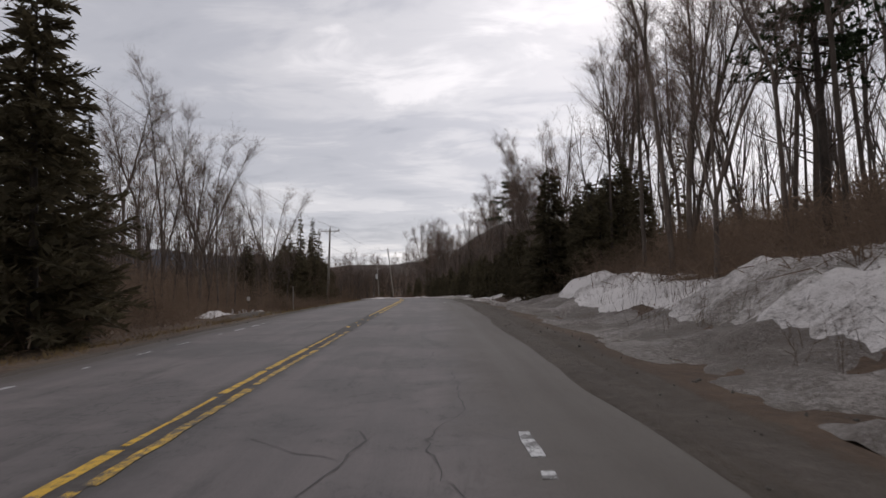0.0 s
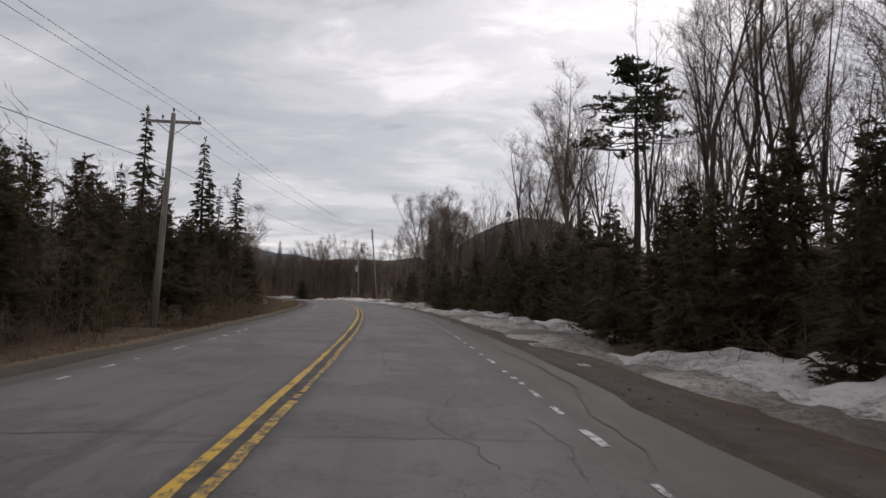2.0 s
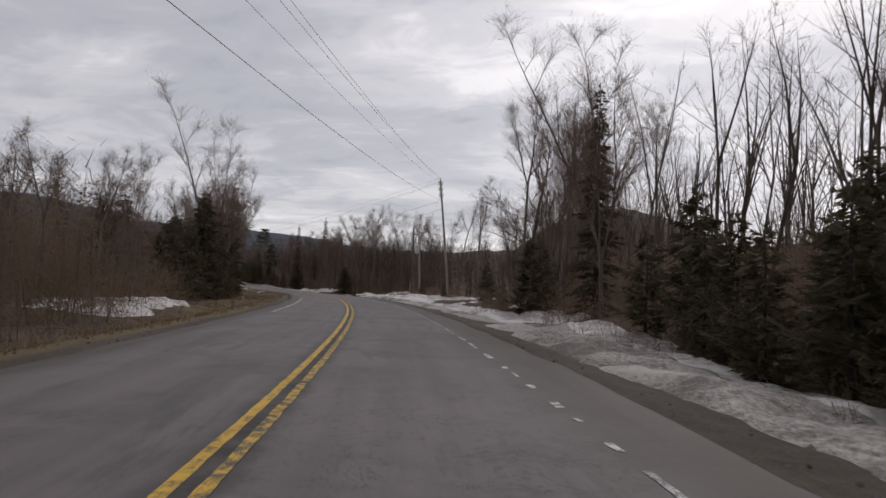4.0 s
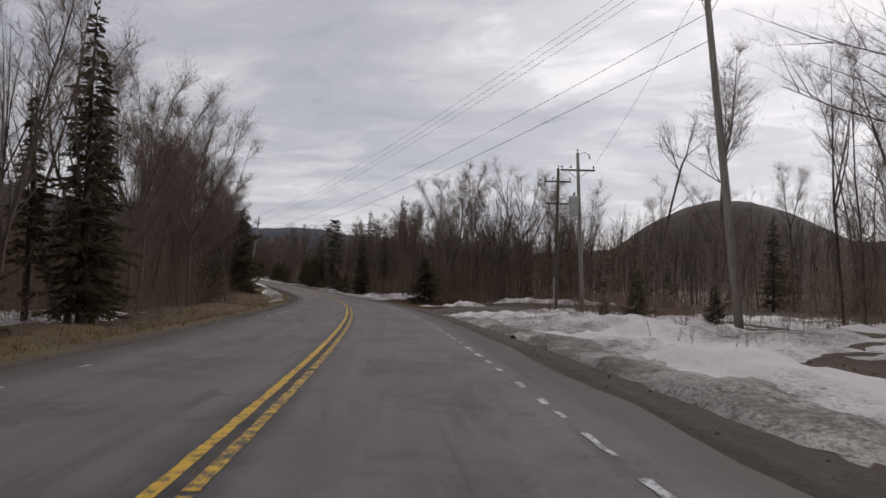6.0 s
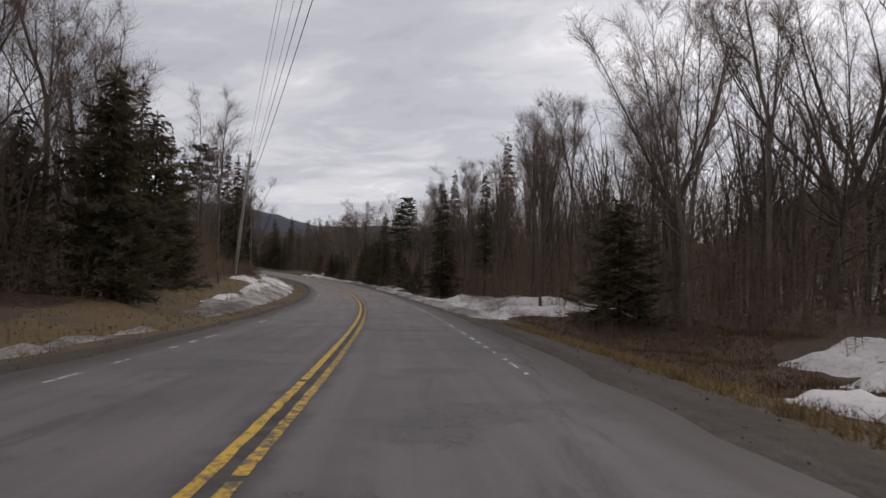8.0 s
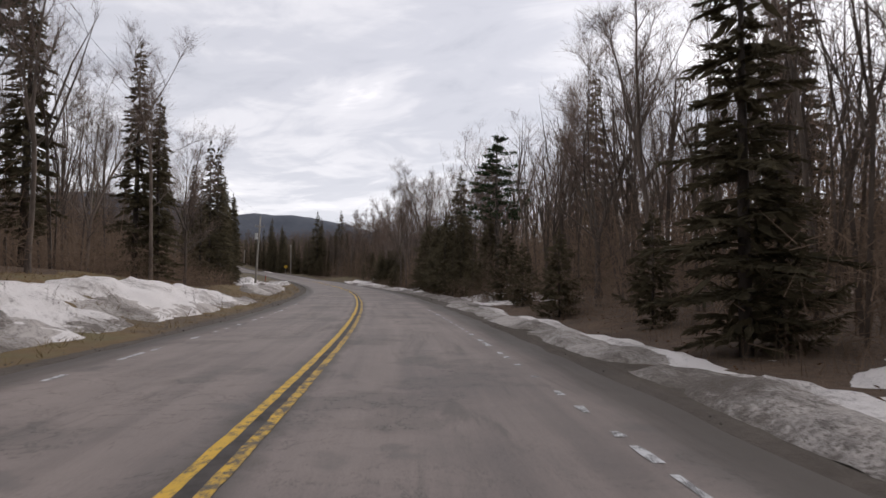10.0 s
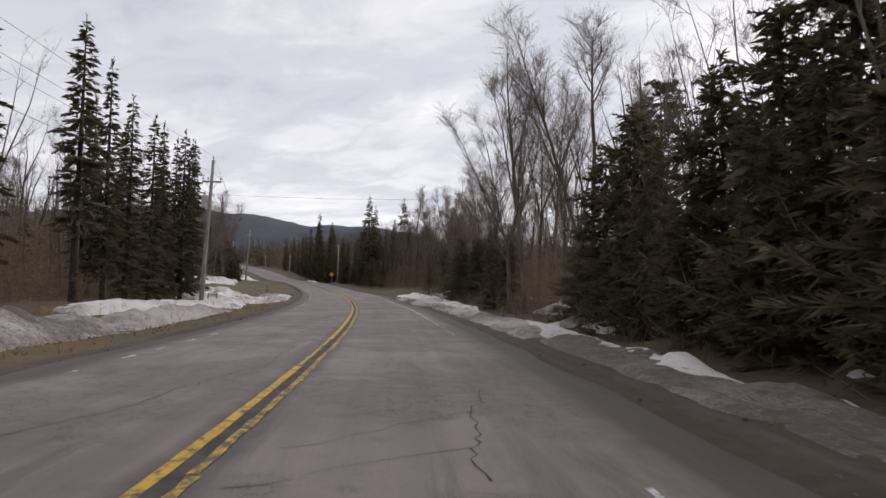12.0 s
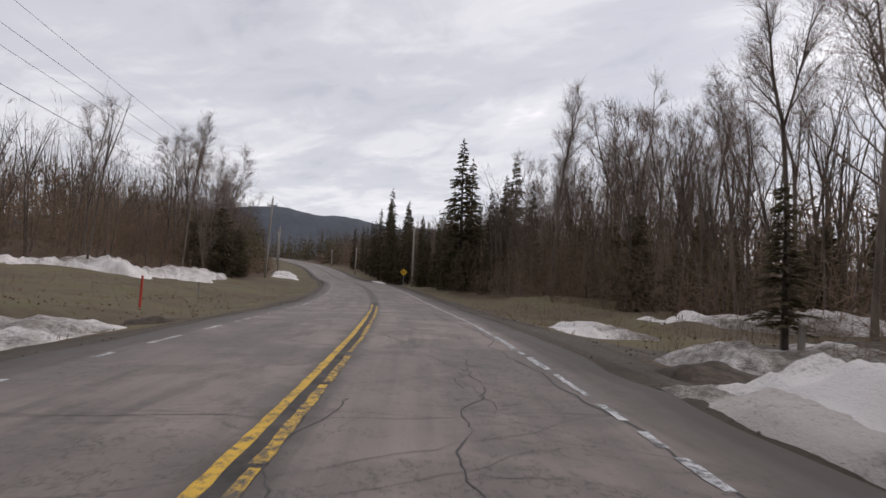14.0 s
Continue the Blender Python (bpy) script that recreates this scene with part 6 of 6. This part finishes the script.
    lower = root.location + way * (tall - 3.4) + across * 0.13
    return {"top": top, "ends": ends, "low": low, "lower": lower}


P0 = utility_pole(-4, -9.2, 10.0)
P1 = utility_pole(86.0, -9.0, 9.6, (0.045, 0.0))
PN = utility_pole(186.5, 13.9, 14.0, (-0.10, -0.02), arms=((0.5, 0.5), (1.2, 0.5), (1.9, 0.5)), label="tall leaning wooden utility pole with side brackets on the snowy verge")
PA = utility_pole(206.4, 15.2, 10.8, (-0.045, 0.02), arms=((1.15, 2.3),), tank=(3.6, 1.35), rack=True, label="pale wooden utility pole with a crossarm and a grey transformer", aim=12)
PB = utility_pole(212.9, 15.6, 10.9, (0.0, 0.0), POLE_DARK, arms=((1.0, 2.0), (2.7, 1.9)), label="dark wooden utility pole with two crossarms", aim=12)
PC = utility_pole(278.7, -10.5, 10.8, (0.115, 0.0), arms=((1.1, 0.7),), label="leaning weathered utility pole on the grassy verge")
PD = utility_pole(373.9, -10.5, 10.3, (0.075, 0.0), arms=((1.5, 1.3),), tank=(2.9, 0.9), label="leaning weathered utility pole with a small transformer on the snow")
PE = utility_pole(464.0, -11.3, 9.9, (0.075, 0.0), arms=((0.9, 1.2),))
PF = utility_pole(524.0, -11.0, 9.5, arms=((0.9, 1.2),))
PH = utility_pole(562.0, -10.5, 9.0, arms=((0.9, 1.2),))
utility_pole(476.0, 9.0, 8.7, arms=((0.4, 0.6),), label="grey utility pole standing among dark evergreens")
PK = utility_pole(382.0, 21.0, 9.6, arms=((0.4, 0.6),), label="grey utility pole standing in the woods")
PI = utility_pole(535.0, 6.4, 6.2, (0.03, 0.0), arms=((0.5, 0.6),))
utility_pole(577.0, 6.0, 5.0, arms=((0.5, 0.6),))


def wire(a, b, sag, thick=0.008):
    """A cable hanging between two places."""
    pts = [a.lerp(b, f / 22) - Vector((0, 0, sag * 4 * (f / 22) * (1 - f / 22))) for f in range(23)]
    soup = Soup()
    soup.tube(pts, [thick] * 23, 5)
    return tagged(new("wire", soup.mesh("wire", CABLE, True)), "thin dark overhead wire slung between utility poles", "wire", "overhead wires")


for a, b, sag in ((P0, P1, 1.1), (P1, PN, 1.2), (PC, PD, 1.1), (PD, PE, 1.0), (PE, PF, 0.5), (PF, PH, 0.5)):
    wire(a["top"], b["top"], sag), wire(a["ends"][0], b["ends"][0], sag), wire(a["ends"][2], b["ends"][2], sag * 1.05), wire(a["low"], b["low"], sag * 1.2, 0.011)
wire(PN["top"], PC["top"], 1.1), wire(PN["ends"][0], PC["ends"][0], 1.1), wire(PN["ends"][2], PC["ends"][2], 1.15), wire(PN["low"], PC["low"], 1.3, 0.011), wire(PN["lower"], PC["lower"], 1.4, 0.012)
wire(PN["ends"][5], PA["ends"][2], 0.3), wire(PA["ends"][0], PB["ends"][2], 0.12), wire(PA["ends"][1], PB["ends"][1], 0.12), wire(PA["low"], PB["low"], 0.15)
wire(PD["low"], PK["top"], 0.5), wire(PE["top"], PI["top"], 0.5)


# ---- signs, stakes and odds and ends ----
def stake(s, u, tall, mat, label, wide=0.05, name="marker_stake", lean=0.0):
    root = thing(name, label, "marker", "roadside markers", m=Matrix.Translation(put(s, u)))
    rod = Soup()
    rod.tube([(0, 0, -0.3), (lean * 0.5, 0, tall * 0.5), (lean, 0, tall)], [wide, wide, wide * 0.85], 8)
    part("rod", rod, mat, root)
    band = Soup()
    band.tube([(lean, 0, tall), (lean, 0, tall + 0.03), (lean, 0, tall + 0.05)], [wide * 1.15, wide * 1.15, wide * 0.5], 8)
    part("cap", band, mat, root)


stake(401.9, -8.0, 1.05, RED, "slim red marker stake stuck in the dead grass", 0.045, lean=0.07)
stake(416.8, -9.8, 0.75, POLE_WOOD, "short grey wooden post in the dead grass", 0.06, "wooden_post")
stake(268.5, -10.2, 0.8, POLE_DARK, "short dark wooden post in the dead grass", 0.06, "wooden_post")
stake(389.7, 8.2, 1.0, POLE_WOOD, "weathered wooden stake standing in the snow heap", 0.07, "wooden_post", 0.05)
stake(211.6, 15.0, 2.4, WHITE_BOARD, "thin white pipe standing by the foot of a pole", 0.03, "guard_pipe")
stake(61.7, -9.8, 2.3, POLE_WOOD, "thin grey wooden post at the wood's edge", 0.05, "wooden_post")


def bend_sign(s, u):
    root = thing("bend_sign", "yellow diamond warning sign with a black bent arrow", "road sign", m=Matrix.Translation(put(s, u)) @ Matrix.Rotation(radians(heading(s) - 4), 4, "Z"))
    post = Soup()
    post.box((0, 0, 1.1), (0.06, 0.04, 2.8))
    part("post", post, STEEL, root)
    face = Soup()
    face.box((0, 0, 0), (0.76, 0.012, 0.76), Matrix.Translation((0, -0.035, 2.2)) @ Matrix.Rotation(radians(45), 4, "Y"))
    plate = part("panel", face, SIGN_YELLOW, root, "yellow diamond panel")
    arrow = Soup()
    arrow.box((0.06, -0.046, 2.07), (0.08, 0.006, 0.3))
    arrow.box((-0.04, -0.046, 2.24), (0.26, 0.006, 0.08))
    arrow.add([(-0.17, -0.049, 2.36), (-0.17, -0.049, 2.12), (-0.33, -0.049, 2.24), (-0.17, -0.044, 2.36), (-0.17, -0.044, 2.12), (-0.33, -0.044, 2.24)], [(0, 2, 1), (3, 4, 5), (0, 1, 4, 3), (1, 2, 5, 4), (2, 0, 3, 5)])
    part("arrow", arrow, SIGN_BLACK, plate, "black bent arrow")


bend_sign(478.0, 8.0)


def step_rack(s, u):
    """The small rack of boards that leans at the foot of a pole."""
    root = thing("wooden_rack", "small weathered wooden rack leaning on the pole's foot", "rack", m=Matrix.Translation(put(s, u)) @ Matrix.Rotation(radians(heading(s)), 4, "Z"))
    for x in (-0.28, 0.28):
        leg = Soup()
        leg.box((x, 0, 0.45), (0.07, 0.07, 1.1), Matrix.Rotation(radians(-12), 4, "X"))
        part("leg", leg, POLE_WOOD, root)
        stay = Soup()
        stay.box((x, 0.2, 0.35), (0.06, 0.05, 0.9), Matrix.Rotation(radians(16), 4, "X"))
        part("stay", stay, POLE_WOOD, root)
    for z in (0.25, 0.55, 0.88):
        rung = Soup()
        rung.box((0, -0.04, z), (0.62, 0.04, 0.08), Matrix.Rotation(radians(-12), 4, "X"))
        part("rung", rung, POLE_WOOD, root)


step_rack(373.6, -9.7)


def low_fence(s, u):
    """A short run of white boards on a rail."""
    root = thing("low_fence", "short run of low white boards standing on the snow", "fence", m=Matrix.Translation(put(s, u)) @ Matrix.Rotation(radians(heading(s) + 8), 4, "Z"))
    rail = Soup()
    rail.box((0, 0.03, 0.34), (2.0, 0.04, 0.08))
    part("rail", rail, WHITE_BOARD, root)
    for x, w, h in ((-0.85, 0.24, 0.62), (-0.42, 0.16, 0.56), (-0.18, 0.16, 0.58), (0.06, 0.14, 0.54), (0.58, 0.2, 0.5), (0.86, 0.14, 0.44)):
        board = Soup()
        board.box((x, 0, h / 2 - 0.05), (w, 0.03, h + 0.1))
        part("board", board, WHITE_BOARD, root)


def small_notice(s, u):
    root = thing("small_notice", "small pale blank notice on a thin wooden post", "sign", m=Matrix.Translation(put(s, u)) @ Matrix.Rotation(radians(heading(s) + 5), 4, "Z"))
    post = Soup()
    post.box((0, 0, 0.7), (0.06, 0.06, 1.8))
    part("post", post, POLE_DARK, root)
    board = Soup()
    board.box((0, -0.045, 1.42), (0.26, 0.02, 0.34))
    part("panel", board, WHITE_BOARD, root, "pale blank panel")


low_fence(52.6, -11.9)
small_notice(57.5, -12.8)


def fallen_branch(s, u, length, seed, turn):
    r = random.Random(seed)
    root = thing("fallen_branch", "dead grey branch lying at the wood's edge", "branch", "fallen branches", m=Matrix.Translation(put(s, u, 0.06)) @ Matrix.Rotation(radians(turn), 4, "Z"))
    stem, p, pts = Soup(), Vector((0, 0, 0)), []
    for i in range(6):
        pts.append(p.copy())
        p = p + Vector((length / 5, r.uniform(-0.15, 0.15), r.uniform(-0.02, 0.10)))
    stem.tube(pts, [0.05 * (1 - i / 7) for i in range(6)], 6)
    part("stem", stem, BARK, root)
    b, t = [], []
    for i in range(14):
        q = pts[r.randrange(1, 6)]
        b.append(q[:]); t.append((q + Vector((r.uniform(0.1, 0.7), r.uniform(-0.6, 0.6), r.uniform(0, 0.6))))[:])
    tw = Soup()
    tw.spikes(b, t, 0.012)
    part("twigs", tw, TWIG, root)


for i, (s, u, l, t) in enumerate(((30, 8.6, 2.6, 40), (84.5, 8.2, 1.6, 70), (55, 8.2, 2.0, 120), (318, 7.4, 1.8, 60), (386.3, 7.6, 0.9, 80), (254, 8.4, 2.2, 20), (196, 12.5, 1.8, 15), (104, -8.8, 1.8, 100))):
    fallen_branch(s, u, l, 300 + i, t)


def scatter(name, label, category, count, place, grow, mat):
    r = np.random.RandomState(hash(len(name)) % 1000 + count)
    soup = Soup()
    grow(r, soup, *place(r, count))
    tagged(new(name, soup.mesh(name, mat)), label, category, kind="stuff")


def verge_places(r, count):
    s = r.uniform(0, 440, count)
    left = r.rand(count) < 0.72
    room = of([(0, 2.2), (60, 3.5), (140, 3.0), (170, 5.5), (330, 6), (385, 8), (395, 22), (430, 22), (440, 6)], s)
    u = np.where(left, -5.0 - room * r.rand(count), 5.4 + 6 * r.rand(count))
    ok = left | ((s > 223) & (s < 252)) | ((s > 146) & (s < 160) & (u > 8.5)) | ((s > 398) & (s < 430)) | ((s > 200) & (s < 207) & (u < 9))
    return s[ok], u[ok]


def blades(r, soup, s, u):
    x, y = lay(s, u)
    b = np.stack([x, y, ground_z(s, u) - 0.03], -1)
    for k in range(4):
        o = np.stack([r.normal(0, 0.07, len(s)), r.normal(0, 0.07, len(s)), np.zeros(len(s))], -1)
        h = r.uniform(0.05, 0.24, len(s))
        t = b + o + np.stack([r.normal(0, 0.5, len(s)) * h, r.normal(0, 0.5, len(s)) * h, h], -1)
        soup.spikes(b + o, t, 0.011)


def hollow_places(r, count):
    """The wet hollow past the gravel lot."""
    s, u = r.uniform(222, 252, count), r.uniform(6.9, 15.5, count)
    ok = s > 222 + np.clip(4 * (u - 9), 0, 17)
    return s[ok], u[ok]


def strip_places(r, count):
    return r.uniform(217, 244, count), 5.55 + np.abs(r.normal(0, 0.62, count))


def stones_at(r, count):
    s = r.uniform(0, 420, count)
    right = r.rand(count) < 0.7
    return s, np.where(right, r.uniform(4.3, 7.4, count), r.uniform(-5.4, -4.2, count))


def stones(r, soup, s, u):
    x, y = lay(s, u)
    z = ground_z(s, u)
    size = r.uniform(0.006, 0.022, len(s)) * r.choice([1, 1, 1, 2.0], len(s))
    c = np.stack([x, y, z + size * 0.3], -1)
    dirs = np.array([[1, 0, 0], [-0.4, 0.9, 0.1], [-0.6, -0.8, 0], [0.1, 0.1, 0.8], [0, 0, -0.8]])
    v = c[:, None, :] + dirs[None] * size[:, None, None] * r.uniform(0.7, 1.3, (len(s), 5, 1))
    k = np.arange(len(s))[:, None] * 5
    soup.add(v.reshape(-1, 3), np.concatenate([k + [[0, 1, 3]], k + [[1, 2, 3]], k + [[2, 0, 3]], k + [[1, 0, 4]], k + [[2, 1, 4]], k + [[0, 2, 4]]]))


STONE = simple("roadside_stones", (0.05, 0.043, 0.036), (0.2, 0.18, 0.155), 12.0, 0.85, 0.2)
scatter("dead_grass", "tufts of dead straw-coloured grass on the verges", "grass", 9000, verge_places, blades, STRAW)
RUSSET = simple("russet_grass", (0.065, 0.034, 0.017), (0.185, 0.105, 0.05), 1.2, 0.9, 0.0, None, 0.3)
scatter("dead_grass", "matted russet grass and fern in a wet hollow", "grass", 7000, hollow_places, blades, RUSSET)
scatter("dead_grass", "strip of dead straw-coloured grass along the shoulder", "grass", 1500, strip_places, blades, STRAW)
scatter("loose_stones", "loose stones and grit along the gravel shoulders", "stones", 6000, stones_at, stones, STONE)


def stalk_places(r, count):
    s = r.uniform(0, 420, count)
    right = r.rand(count) < 0.7
    edge = np.where(right, of(EDGE_WOODS_RIGHT, s), of(EDGE_WOODS_LEFT, s))
    inner = np.where(right, 7.2, 6.4)
    off = inner + np.maximum(np.minimum(edge, 26) - inner + 1.0, 0.8) * r.rand(count) ** 0.7
    patchy = rough_field(s * 1.0, off * 2.0, 5.0, 2) > -0.05
    tidy = right & (s > 206) & (s < 238) & (off < 40)
    ok = patchy & ~tidy
    return s[ok], np.where(right, off, -off)[ok]


def stalks(r, soup, s, u):
    x, y = lay(s, u)
    b = np.stack([x, y, ground_z(s, u) - 0.05], -1)
    for k in range(3):
        o = np.stack([r.normal(0, 0.12, len(s)), r.normal(0, 0.12, len(s)), np.zeros(len(s))], -1)
        h = r.uniform(0.35, 1.05, len(s))
        t = b + o + np.stack([r.normal(0, 0.22, len(s)) * h, r.normal(0, 0.22, len(s)) * h, h], -1)
        soup.spikes(b + o, t, 0.007)
        f = r.uniform(0.5, 0.9, len(s))[:, None]
        p = b + o + (t - b - o) * f
        soup.spikes(p, p + np.stack([r.normal(0, 0.12, len(s)), r.normal(0, 0.12, len(s)), r.uniform(0.05, 0.2, len(s))], -1), 0.006)


def leaf_places(r, count):
    s = r.uniform(0, 420, count)
    right = r.rand(count) < 0.6
    u = np.where(right, 6.8 + 6 * r.rand(count), -6.2 - 5 * r.rand(count))
    ok = ~(right & (s > 198) & (s < 236))
    return s[ok], u[ok]


def leaves(r, soup, s, u):
    x, y = lay(s, u)
    p = np.stack([x, y, ground_z(s, u) + 0.015], -1)
    way = np.stack([r.normal(0, 1, len(s)), r.normal(0, 1, len(s)), r.uniform(-0.1, 0.35, len(s))], -1)
    soup.slivers(r, p, p + unit(way) * r.uniform(0.05, 0.12, len(s))[:, None], 0.03, True)


LEAF = simple("fallen_leaves", (0.07, 0.035, 0.016), (0.22, 0.125, 0.06), 3.0, 0.85, 0.0, None, 0.3)
scatter("dead_stalks", "thin dead weed stalks standing in the snow and grass", "weeds", 5200, stalk_places, stalks, BRUSH)
scatter("fallen_leaves", "brown fallen leaves scattered along the wood's edge", "leaves", 12000, leaf_places, leaves, LEAF)
